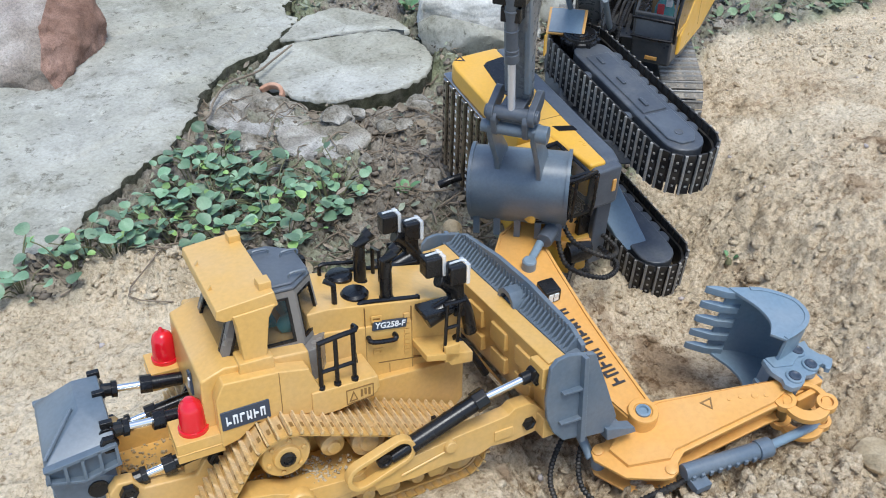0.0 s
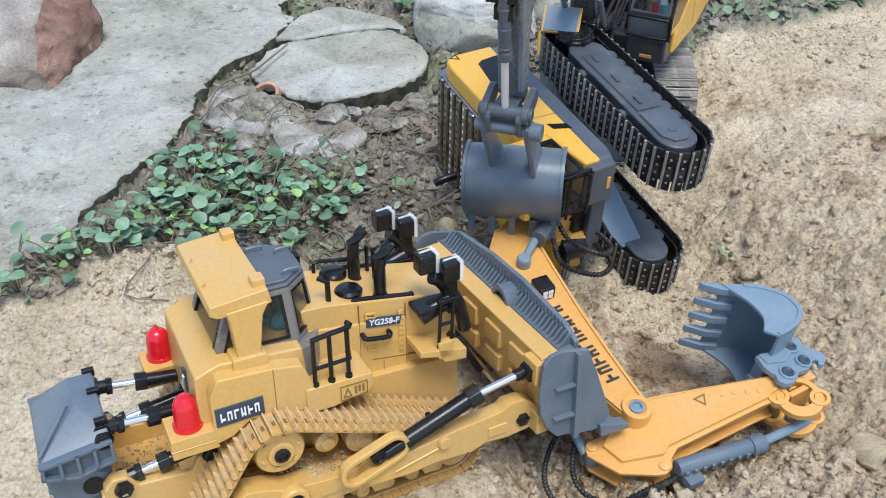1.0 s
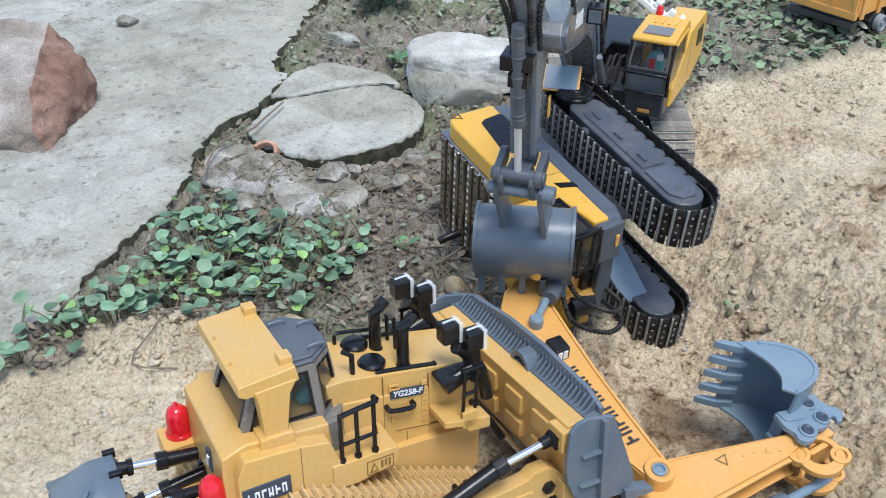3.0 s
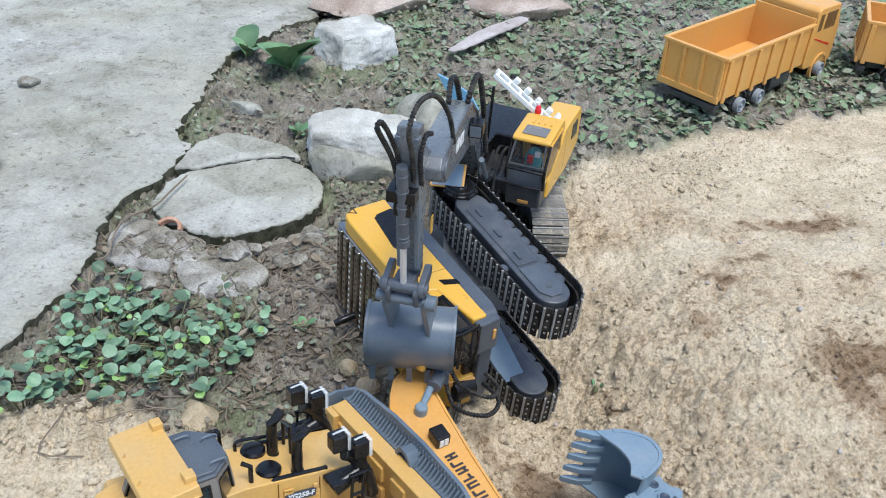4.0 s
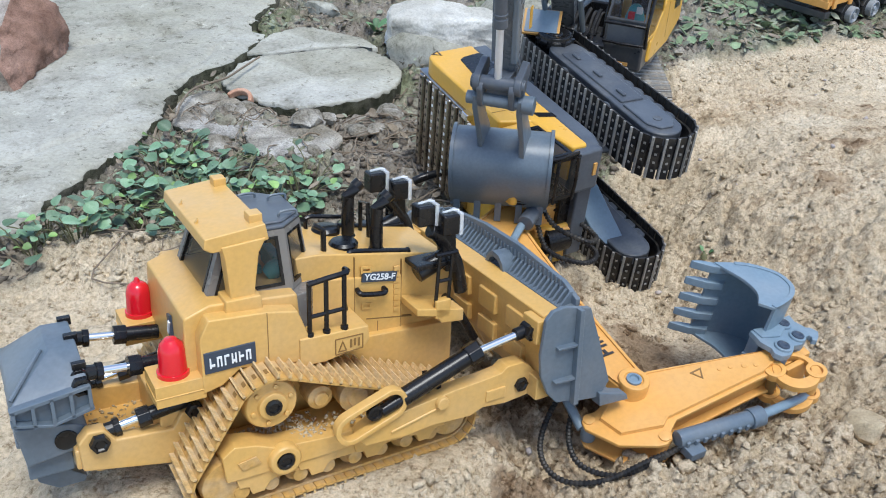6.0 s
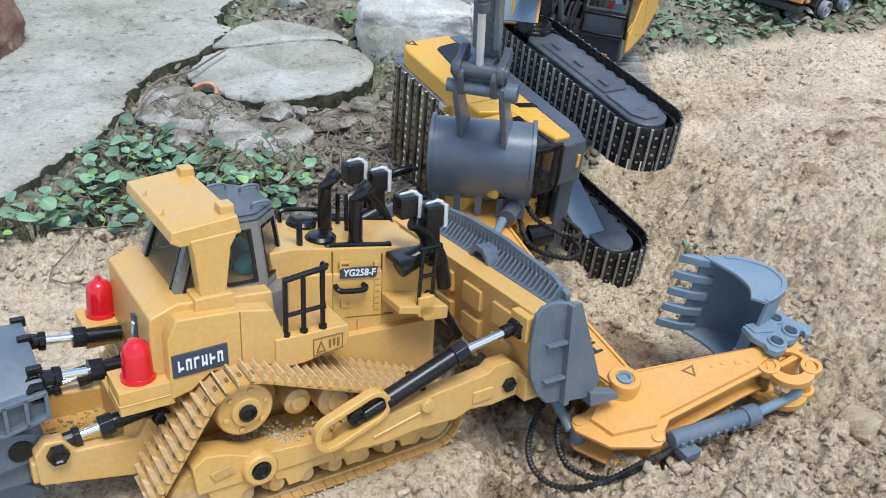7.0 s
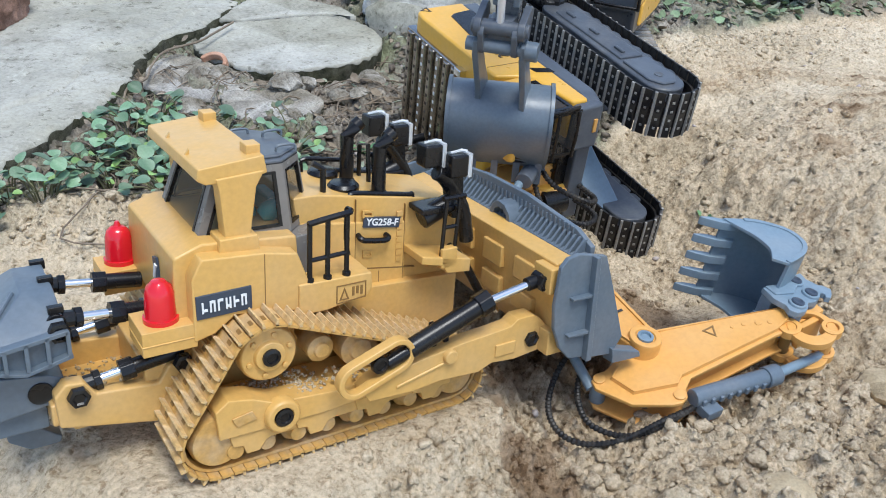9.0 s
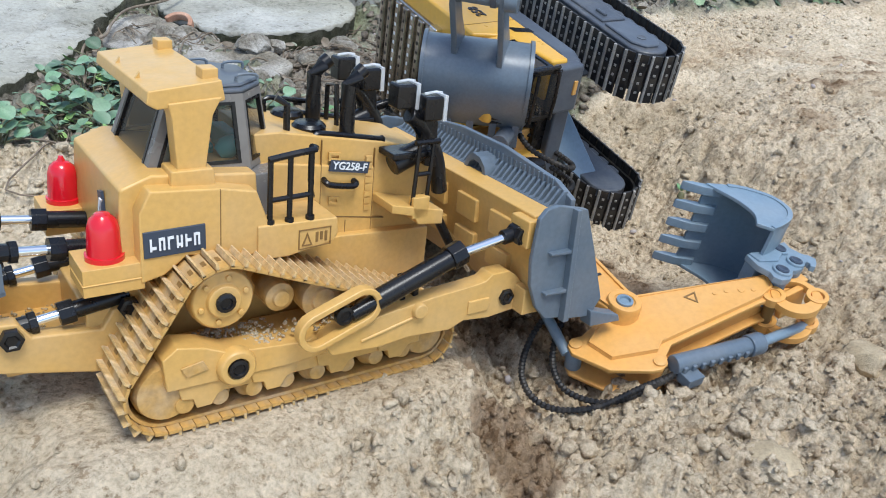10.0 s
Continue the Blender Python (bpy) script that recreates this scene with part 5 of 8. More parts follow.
def excavator_bucket(parent, m, mat, width, label, teeth=5, side_cut=False):
    """A bucket: curved shell between two side walls, teeth on its lip. Profile in x (towards the lip) and z (towards the opening)."""
    prof = [(0.0, 0.0), (-0.016, -0.020), (-0.034, -0.034), (-0.054, -0.041), (-0.074, -0.037), (-0.089, -0.023), (-0.095, -0.004), (-0.092, 0.012), (-0.082, 0.020)]
    prof = [(p.x, p.y) for p in smooth_path([(a, b, 0) for a, b in prof], 4)]
    inner = []
    for i, p in enumerate(prof):
        a, b = prof[max(i - 1, 0)], prof[min(i + 1, len(prof) - 1)]
        d = Vector((b[0] - a[0], b[1] - a[1])).normalized()
        inner.append((p[0] - d.y * -0.0022, p[1] + d.x * -0.0022))
    bm = B()
    prism(bm, prof + inner[::-1], 'y', 0.0, width)
    top = part("bucket", bm, mat, parent, label)
    top.matrix_basis = m
    for y0, y1 in ((-0.0012, 0.0022), (width - 0.0022, width + 0.0012)):
        bm = B()
        edge = prof + [(-0.066, 0.019), (-0.046, 0.008), (-0.024, 0.004), (-0.006, 0.005), (0.004, 0.001)]
        prism(bm, edge, 'y', y0, y1)
        part("side_wall", bm, mat, top, bevel=0.0005)
        bm = B()
        outer = [(a * 1.03 - 0.0, b * 1.06) for a, b in prof[2:]]
        rim = outer + [(a * 0.93 - 0.002, b * 0.90) for a, b in prof[2:]][::-1]
        prism(bm, rim, 'y', y0 - 0.0008 if y0 < 0 else y0, y1 if y0 < 0 else y1 + 0.0008)
        part("rim_band", bm, mat, top)
    for k in range(teeth):
        y = width * (0.06 + 0.88 * k / (teeth - 1))
        bm = B()
        prism(bm, [(-0.012, -0.0085), (-0.002, 0.0015), (0.010, 0.0034), (0.021, 0.0022), (0.021, 0.0010), (0.006, -0.0030)], 'y', y - 0.0040, y + 0.0040)
        part("tooth", bm, mat, top, bevel=0.0004)
    return top


def hose(parent, pts, r=0.0022, name="hydraulic_hose", label="black corrugated hydraulic hose"):
    bm = B()
    tube(bm, ribbed(smooth_path(pts, 8), r * 0.8), r, 8, 0.20)
    return part(name, bm, RUBBER, parent, label)


def upper_body(t, gold, base_mat, label_cab, plain=False):
    """House of an excavator: x forward, y to its left, z up from the slewing ring."""
    bm = B()
    rear = -0.050 if plain else -0.116
    prism(bm, [(rear, -0.060), (rear + 0.008, -0.070), (0.100, -0.070), (0.112, -0.060), (0.112, 0.066), (0.100, 0.071), (rear + 0.008, 0.071), (rear, 0.060)], 'z', -0.003, 0.014)
    part("deck", bm, base_mat, t, "grey deck skirt", bevel=0.002)
    # left side house with rear radiator door
    bm = B()
    prism(bm, [(-0.114, 0.012), (-0.112, 0.062), (-0.104, 0.070), (-0.090, 0.072), (0.046, 0.070), (0.056, 0.040), (0.112, 0.030), (0.112, 0.012)], 'y', 0.032, 0.0705)
    house = part("engine_house", bm, gold, t, "golden yellow engine housing", bevel=0.0028)
    bm = B()
    prism(bm, [(-0.0925, 0.016), (-0.089, 0.036), (-0.084, 0.042), (-0.028, 0.048), (-0.022, 0.046), (-0.032, 0.0155), (-0.036, 0.0135), (-0.088, 0.0125)], 'y', 0.0700, 0.0712)
    part("side_grille", bm, BLACK, house, "black moulded side grille", bevel=0.0004)
    bm = B()
    prism(bm, [(0.043, 0.031), (0.0525, 0.029), (0.0585, 0.0115), (0.050, 0.0125)], 'y', 0.0702, 0.0710)
    part("vent_slit", bm, BLACK, house)
    part("panel_joint", box(B(), 0.0292, 0.0297, 0.068, 0.0708, 0.014, 0.068), BROWN_INK, house)
    words("number", "258", 0.0135, INK, house, pose(0.006, 0.0709, 0.0400, 90, 0, 180), "dark printed number")
    bm = B()
    ring(bm, [(-0.112, 0.056), (-0.100, 0.056), (-0.106, 0.066)], [(-0.1098, 0.0574), (-0.1022, 0.0574), (-0.106, 0.0636)], 'y', 0.0704, 0.0709)
    part("warning_print", bm, INK, house)
    if plain:
        for ob in list(house.children_recursive):
            bpy.data.objects.remove(ob)
        bm = B()
        prism(bm, [(-0.046, 0.012), (-0.046, 0.064), (-0.038, 0.072), (0.050, 0.076), (0.066, 0.060), (0.116, 0.030), (0.120, 0.006), (0.020, 0.000)], 'y', 0.032, 0.0725)
        house.data = finish(bm, "engine_house", gold, 0.0028)
        part("side_grille", prism(B(), [(-0.026, 0.036), (-0.024, 0.060), (0.006, 0.062), (0.006, 0.040)], 'y', 0.0720, 0.0732), BLACK, house, "black side window", bevel=0.0004)
        part("panel_joint", box(B(), 0.0392, 0.0397, 0.068, 0.0727, 0.014, 0.068), BROWN_INK, house)
        bm = B()
        prism(bm, [(-0.046, -0.066), (0.100, -0.066), (0.108, -0.056), (0.108, -0.026), (0.046, -0.024), (0.046, 0.034), (-0.046, 0.034)], 'z', 0.012, 0.046)
        part("engine_deck", bm, BLACK, t, "black low engine deck", bevel=0.003)
    if not plain:
        # counterweight and right side house
        bm = B()
        prism(bm, [(-0.128, -0.050), (-0.120, -0.064), (-0.096, -0.0705), (-0.096, 0.031), (-0.128, 0.031)], 'z', 0.012, 0.068)
        part("counterweight", bm, gold, t, bevel=0.003)
        bm = B()
        prism(bm, [(-0.098, 0.012), (-0.098, 0.066), (0.040, 0.064), (0.054, 0.050), (0.100, 0.044), (0.108, 0.036), (0.108, 0.012)], 'y', -0.0705, -0.024)
        part("right_house", bm, gold, t, bevel=0.0028)
        bm = B()
        box(bm, -0.096, 0.048, -0.025, 0.034, 0.012, 0.056)
        box(bm, 0.046, 0.104, -0.025, 0.022, 0.010, 0.026)
        part("engine_bay", bm, BLACK, t, "black inner bay round the boom foot", bevel=0.0015)
        # roof grille with bright slats
        bm = B()
        box(bm, -0.116, -0.004, -0.066, 0.052, 0.064, 0.0745)
        grille = part("roof_grille", bm, BRONZE, t, "dark chromed roof grille with rows of slots", bevel=0.0016)
        for i in range(7):
            x = -0.1105 + 0.0150 * i
            bm = B()
            prism(bm, [(x, 0.0738), (x + 0.011, 0.0738), (x + 0.0095, 0.0775), (x + 0.0015, 0.0775)], 'y', -0.063, 0.050)
            part("slat", bm, BRONZE, grille, bevel=0.0012)
            for q in range(12):
                yq = -0.059 + 0.0094 * q
                part("slot", box(B(), x + 0.0040, x + 0.0066, yq, yq + 0.0030, 0.0770, 0.0778), PALE_INK if i in (2, 4) else BLACK, grille)
        for i in range(9):
            y = -0.034 + 0.0095 * i
            part("rivet", box(B(), -0.0005, 0.0035, y, y + 0.0032, 0.0740, 0.0765), PALE_INK, grille)
        bm = B()
        box(bm, -0.012, 0.000, 0.046, 0.054, 0.060, 0.078)
        part("grille_end", bm, CHROME, grille, bevel=0.001)
        bm = B()
        tube(bm, smooth_path([(-0.060, -0.050, 0.060), (-0.060, -0.052, 0.090), (-0.062, -0.056, 0.102)], 4), 0.0045, 12)
        part("exhaust_pipe", bm, BLACK, t, "black exhaust pipe")
    # cab: left front
    cab = part("cab", box(B(), 0.050, 0.142, 0.022, 0.069, 0.000, 0.030), base_mat, t, label_cab, bevel=0.0035)
    bm = B()
    prism(bm, [(0.048, 0.028), (0.048, 0.083), (0.056, 0.0925), (0.066, 0.0945), (0.066, 0.028)], 'y', 0.020, 0.0705)
    part("cab_rear", bm, gold, cab, bevel=0.002)
    bm = B()
    prism(bm, [(0.060, 0.086), (0.060, 0.0945), (0.122, 0.0925), (0.128, 0.0890), (0.126, 0.084)], 'y', 0.020, 0.0705)
    roof = part("cab_roof", bm, gold, cab, bevel=0.0025)
    bm = B()
    box(bm, 0.094, 0.119, 0.030, 0.062, 0.0922, 0.0946)
    part("roof_hatch", bm, PANEL_GREY, roof, "brown tinted roof window", bevel=0.0012)
    bm = B()
    for i in range(4):
        y = 0.034 + 0.008 * i
        box(bm, 0.070, 0.086, y, y + 0.003, 0.0936, 0.0952)
    part("roof_ribs", bm, gold, roof, bevel=0.0005)
    left = [(0.066, 0.0702, 0.036), (0.140, 0.0702, 0.036), (0.139, 0.0702, 0.060), (0.124, 0.0702, 0.085), (0.066, 0.0702, 0.086)]
    wall_with_window("door_frame", left, 0.14, gold if plain else BLACK, SMOKE, cab)
    right = [(p[0], 0.0205, p[2]) for p in left][::-1]
    wall_with_window("side_frame", right, 0.14, BLACK, SMOKE, cab)
    front = [(0.1435, 0.022, 0.028), (0.1435, 0.069, 0.028), (0.1425, 0.069, 0.060), (0.125, 0.067, 0.088), (0.125, 0.024, 0.088), (0.1425, 0.022, 0.060)]
    lo = [front[0], front[1], front[2], front[5]]
    up = [front[5], front[2], front[3], front[4]]
    trim = DARK_GREY if plain else BLACK
    wall_with_window("front_frame", lo, 0.12, trim, MID_GREY if plain else SMOKE, cab)
    wall_with_window("front_frame", up, 0.12, trim, OPEN_GLASS if plain else SMOKE, cab)
    bm = B()
    tube(bm, smooth_path([(0.141, 0.071, 0.030), (0.1435, 0.0715, 0.056), (0.136, 0.0715, 0.072), (0.127, 0.0715, 0.087)], 4), 0.0020, 8)
    tube(bm, smooth_path([(0.147, 0.022, 0.056), (0.149, 0.046, 0.057), (0.147, 0.070, 0.056)], 4), 0.0018, 8)
    tube(bm, smooth_path([(0.1475, 0.022, 0.034), (0.1495, 0.046, 0.034), (0.1475, 0.070, 0.034)], 4), 0.0018, 8)
    part("cab_guard", bm, BLACK, cab)
    bm = B()
    box(bm, 0.078, 0.100, 0.034, 0.058, 0.030, 0.044)
    box(bm, 0.074, 0.082, 0.034, 0.058, 0.040, 0.070)
    seat = part("seat", bm, BLACK, cab, bevel=0.002)
    bm = B()
    lathe(bm, (0.104, 0.046, 0.040), (0, 0, 1), [(0, 0.010), (0.012, 0.012), (0.024, 0.008), (0.028, 0.004)], 12)
    part("seat_bundle", bm, TEAL, seat, "teal and red plastic shape on the seat")
    part("seat_stripe", box(B(), 0.1125, 0.1165, 0.040, 0.048, 0.050, 0.062), RED, seat, bevel=0.0008)
    part("seat_stripe", box(B(), 0.1110, 0.1150, 0.049, 0.056, 0.060, 0.068), PALE_INK, seat, bevel=0.0008)
    part("headlamp", box(B(), 0.140, 0.1440, 0.040, 0.054, 0.006, 0.010), ORANGE, cab, bevel=0.0005)
    part("beacon", lathe(B(), (0.052, 0.032, 0.092), (0, 0, 1), [(0, 0.0045), (0.003, 0.0045), (0.009, 0.0038), (0.011, 0.002)], 14), RED, cab, "small glossy red beacon")
    bm = B()
    for k in range(4):
        y = 0.018 - 0.009 * k
        tube(bm, smooth_path([(0.050, y, 0.030), (0.075, y - 0.002, 0.040), (0.104, y, 0.022)], 5), 0.0019, 8)
    part("hose_bundle", bm, RUBBER, t)
    return cab


# toppled machine, lying on its right side, its left side up
TOPPLED = pose(0.115, 0.782, 0.020, 0, 0, -65) @ pose(0, 0, 0, 0, 4.6, 0) @ pose(0, 0, 0, 90, 0, 0)


ARM_TILT = pose(0, 0.0055, 0, 9.1, 0, 0)
# how the bucket lies: along its mouth, across its width, towards its back
LAID_BUCKET = Matrix(((0.7394, -0.1125, 0.6638, 0.2243), (-0.6676, 0.0053, 0.7445, 0.5473), (-0.0873, -0.9936, -0.0712, 0.0356), (0, 0, 0, 1)))


def laid_bucket(t, m):
    """Bucket lying on its side wall: x from lip to hinge, y across, z towards the rounded back."""
    W = 0.074
    back = [(p.x, p.z) for p in smooth_path([(0.0150, 0, 0.0115), (0.0270, 0, 0.0250), (0.0405, 0, 0.0355), (0.0606, 0, 0.0415), (0.0767, 0, 0.0335), (0.0828, 0, 0.0180), (0.0815, 0, 0.0000), (0.0790, 0, -0.0110)], 4)]
    mouth = [(p.x, p.z) for p in smooth_path([(0.0660, 0, -0.0150), (0.0590, 0, -0.0010), (0.0437, 0, 0.0075), (0.0257, 0, 0.0100)], 4)]
    def inset(k):
        res = []
        for i, q in enumerate(back):
            a, b = back[max(i - 1, 0)], back[min(i + 1, len(back) - 1)]
            d = Vector((b[0] - a[0], b[1] - a[1])).normalized()
            res.append((q[0] + d.y * k, q[1] - d.x * k))
        return res
    bucket = part("bucket", prism(B(), back + inset(0.0024)[::-1], 'y', 0.0, W), PALE_BLUE, t, "pale blue-grey bucket lying on its side, teeth outward")
    bucket.matrix_basis = m
    for y0, y1, out in ((-0.0010, 0.0018, -0.0010), (W - 0.0018, W + 0.0010, 0.0010)):
        part("side_wall", prism(B(), back + mouth, 'y', y0, y1), PALE_BLUE, bucket, bevel=0.0005)
        edge = back[4:]
        part("rim_band", prism(B(), edge + inset(0.0040)[4:][::-1], 'y', y0 + out, y1 + out), PALE_BLUE, bucket, bevel=0.0003)
    for k in range(5):
        y = 0.0040 + (W - 0.0080) * k / 4
        bm = B()
        prism(bm, [(0.0, 0.0), (0.0030, 0.0000), (0.0175, 0.0065), (0.0290, 0.0165), (0.0270, 0.0235), (0.0150, 0.0130), (0.0060, 0.0070)], 'y', y - 0.0036, y + 0.0036)
        part("tooth", bm, PALE_BLUE, bucket, bevel=0.0006)
    part("mount_block", prism(B(), [(0.0700, -0.0160), (0.0800, -0.0200), (0.0900, -0.0060), (0.0880, 0.0150), (0.0800, 0.0200), (0.0790, 0.0000)], 'y', 0.0225, 0.0525), PALE_BLUE, bucket, bevel=0.0008)
    ear = [(0.0690, -0.0175), (0.0812, -0.0253), (0.0905, -0.0258), (0.0945, -0.0300), (0.1005, -0.0292), (0.1045, -0.0220), (0.1046, -0.0150), (0.1024, -0.0077), (0.1060, -0.0010), (0.1069, 0.0050), (0.1051, 0.0120), (0.1060, 0.0165), (0.1085, 0.0165),
           (0.1100, 0.0130), (0.1135, 0.0150), (0.1125, 0.0215), (0.1099, 0.0282), (0.1030, 0.0282), (0.1003, 0.0253), (0.0902, 0.0257), (0.0838, 0.0310), (0.0780, 0.0120), (0.0780, -0.0060)]
    for y in (0.0240, 0.0460):
        part("hinge_plate", prism(B(), ear, 'y', y, y + 0.0050), PALE_BLUE, bucket, bevel=0.0006)
    for px, pz in ((0.0848, 0.0130), (0.0998, 0.0059), (0.0963, -0.0169)):
        pin = part("hinge_pin", lathe(B(), (px, 0.0222, pz), (0, 1, 0), [(0, 0.0050), (0.0001, 0.0068), (0.0020, 0.0072), (0.0300, 0.0068), (0.0310, 0.0050)], 20), PALE_BLUE, bucket, bevel=0.0004)
        part("pin_head", lathe(B(), (px, 0.0226, pz), (0, -1, 0), [(0, 0.0052), (0.0012, 0.0050), (0.0016, 0.0036), (0.0008, 0.0022)], 16), NAVY, pin)
    return bucket


def build_toppled():
    t = thing("toy_excavator", TOPPLED, "golden yellow toy excavator toppled onto its side on the sand", "toy excavator")
    crawler(t, pose(-0.002, 0, 0.002, 0, -2.5, 0), FRAME_GREY, "dark grey undercarriage with crawler tracks", EXC_SHOE, 0.080)
    cab = upper_body(t, GOLD, MID_GREY, "black and yellow cab with smoked windows")
    cab.matrix_basis = Matrix(((0.74, 0, 0, 0.013), (0, 0.95, 0, 0.0015), (-0.11, 0, 1, 0.0055), (0, 0, 0, 1)))
    # boom
    bm = B()
    out = [(0.078, 0.020), (0.098, 0.014), (0.099, 0.045), (0.103, 0.069), (0.128, 0.0750), (0.157, 0.0785), (0.212, 0.0840), (0.262, 0.0870), (0.304, 0.0885)]
    tip = [(0.3235 + 0.0125 * math.cos(a), 0.1015 + 0.0125 * math.sin(a)) for a in (-1.6, -1.1, -0.6, 0, 0.6, 1.1, 1.6)]
    back = [(0.296, 0.121), (0.240, 0.131), (0.190, 0.136), (0.150, 0.136), (0.124, 0.131), (0.106, 0.121), (0.090, 0.108), (0.080, 0.088), (0.078, 0.060)]
    prism(bm, out + tip + back, 'y', -0.022, 0.0015)
    boom = part("boom", bm, ORANGE, t, "orange-yellow boom with raised edges", bevel=0.0022)
    boom.matrix_basis = pose(0, -0.006, 0)
    edge = out + tip + back
    c = Vector((sum(p[0] for p in edge) / len(edge), sum(p[1] for p in edge) / len(edge)))
    def shrink(pts, k):
        res = []
        for i, p in enumerate(pts):
            a, b = pts[i - 1], pts[(i + 1) % len(pts)]
            d = Vector((b[0] - a[0], b[1] - a[1])).normalized()
            res.append((p[0] - d.y * k, p[1] + d.x * k))
        return res
    part("edge_bead", ring(B(), shrink(edge, 0.0008), shrink(edge, 0.0032), 'y', 0.0010, 0.0030), ORANGE, boom)
    bm = B()
    lathe(bm, (0.3235, -0.023, 0.1015), (0, 1, 0), [(0, 0.0125), (0.025, 0.0125), (0.0285, 0.0118), (0.0285, 0.0075), (0.0270, 0.0072)], 26)
    part("pivot_boss", bm, ORANGE, boom, bevel=0.0006)
    part("pivot_bolt", lathe(B(), (0.3235, 0.0035, 0.1015), (0, 1, 0), [(0, 0.0062), (0.0022, 0.0060), (0.0026, 0.0040), (0.0008, 0.0034)], 16), PALE_BLUE, boom, "blue-grey socket bolt")
    # link to the boom ram, small work lamp
    bm = B()
    cyl(bm, (0.120, 0.010, 0.078), (0.142, 0.008, 0.104), 0.0042, 0.0036, 12)
    lathe(bm, (0.142, 0.0, 0.104), (0, 1, 0), [(0, 0.0068), (0.010, 0.0068), (0.012, 0.0055), (0.012, 0.003)], 16)
    part("boom_ram_rod", bm, PALE_BLUE, boom, "pale grey ram rod with a round eye", bevel=0.0005)
    part("boom_ram", cyl(B(), (0.094, 0.010, 0.036), (0.127, 0.008, 0.081), 0.0078, n=18), MID_GREY, t, bevel=0.0008)
    bm = B()
    box(bm, 0.172, 0.190, 0.001, 0.015, 0.098, 0.114)
    lamp = part("work_lamp", bm, BLACK, boom, "small black work lamp with a pale lens", bevel=0.0016)
    bm = B()
    for i in range(2):
        for j in range(2):
            box(bm, 0.1895, 0.1908, 0.0035 + 0.0048 * i, 0.0075 + 0.0048 * i, 0.101 + 0.0055 * j, 0.1055 + 0.0055 * j)
    part("lens", bm, WHITE, lamp)
    block_row(boom, pose(0.246, 0.0022, 0.1040, 0, 2, 0) @ pose(0, 0, 0, 0, 0, 180), 0.094, 0.012, 10, INK, 0.0005, 11)
    # arm
    bm = B()
    core = [(0.330, 0.126), (0.336, 0.136), (0.350, 0.130), (0.357, 0.098), (0.356, 0.060), (0.358, 0.000), (0.356, -0.012), (0.347, -0.010), (0.319, 0.084), (0.322, 0.106)]
    prism(bm, core, 'y', -0.0262, -0.0062)
    arm = part("arm", bm, ORANGE, t, "orange-yellow dipper arm lying on its side", bevel=0.0010)
    arm.matrix_basis = ARM_TILT
    plate = [(0.3255, 0.1385), (0.3240, 0.1455), (0.3275, 0.1515), (0.3350, 0.1535), (0.3600, 0.1400), (0.3745, 0.1160), (0.3765, 0.1095), (0.3745, 0.1030), (0.3680, 0.0990), (0.3625, 0.0900), (0.3635, 0.0100), (0.3650, -0.0060), (0.3600, -0.0150), (0.3460, -0.0165), (0.3130, 0.0830), (0.3180, 0.1120)]
    for ya, yb in ((-0.0285, -0.0255), (-0.0078, -0.0042)):
        part("arm_plate", prism(B(), plate, 'y', ya, yb), ORANGE, arm, bevel=0.0008)
    top_pts = [(0.3155, 0.0830), (0.3465, -0.0140), (0.3575, -0.0095), (0.3610, 0.0050), (0.3590, 0.0960), (0.3635, 0.1030), (0.3535, 0.1345), (0.3345, 0.1400), (0.3265, 0.1280), (0.3190, 0.1080)]
    part("arm_cover", prism(B(), top_pts, 'y', -0.0046, -0.0016, scale_b=0.985), ORANGE, arm, bevel=0.0005)
    part("cover_rim", ring(B(), [(x + (0.3405 - x) * 0.01, z + (0.066 - z) * 0.01) for x, z in top_pts], [(x + (0.3405 - x) * 0.085, z + (0.066 - z) * 0.022) for x, z in top_pts], 'y', -0.0018, -0.0008), ORANGE, arm)
    for ex, ez in ((0.3300, 0.1465), (0.3705, 0.1070)):
        part("ear_boss", lathe(B(), (ex, -0.0050, ez), (0, 1, 0), [(0, 0.0046), (0.0022, 0.0044), (0.0026, 0.0030)], 16), ORANGE, arm)
    part("ear_pin", cyl(B(), (0.3300, -0.0255, 0.1465), (0.3300, -0.0078, 0.1465), 0.0058, n=16), PALE_BLUE, arm)
    bm = B()
    ring(bm, [(0.3335, 0.044), (0.3335, 0.055), (0.3435, 0.0495)], [(0.3347, 0.0460), (0.3347, 0.0530), (0.3413, 0.0495)], 'y', -0.0016, -0.0011)
    part("warning_print", bm, BROWN_INK, arm, "brown outlined warning triangle")
    for (x, z, r) in ((0.3445, 0.024, 0.0016), (0.3490, 0.014, 0.0022), (0.3530, 0.006, 0.0016), (0.3420, 0.033, 0.0014)):
        part("mould_mark", lathe(B(), (x, -0.0022, z), (0, 1, 0), [(0, r * 1.4), (0.0013, r)], 10), ORANGE, arm)
    # bucket ram along the arm
    bm = B()
    cyl(bm, (0.376, -0.016, 0.098), (0.3835, -0.016, 0.026), 0.0066, 0.0066, 18)
    for k in range(9):
        f = 0.06 + 0.105 * k
        box(bm, 0.3816 + 0.0075 * f, 0.3842 + 0.0075 * f, -0.0185, -0.0135, 0.096 - 0.072 * f, 0.0995 - 0.072 * f)
    cyl(bm, (0.3830, -0.016, 0.034), (0.3840, -0.016, 0.022), 0.0080, 0.0080, 18)
    box(bm, 0.378, 0.392, -0.026, -0.018, 0.082, 0.096)
    ram = part("bucket_ram", bm, STEEL_GREY, t, "blue-grey plastic ram", bevel=0.0008)
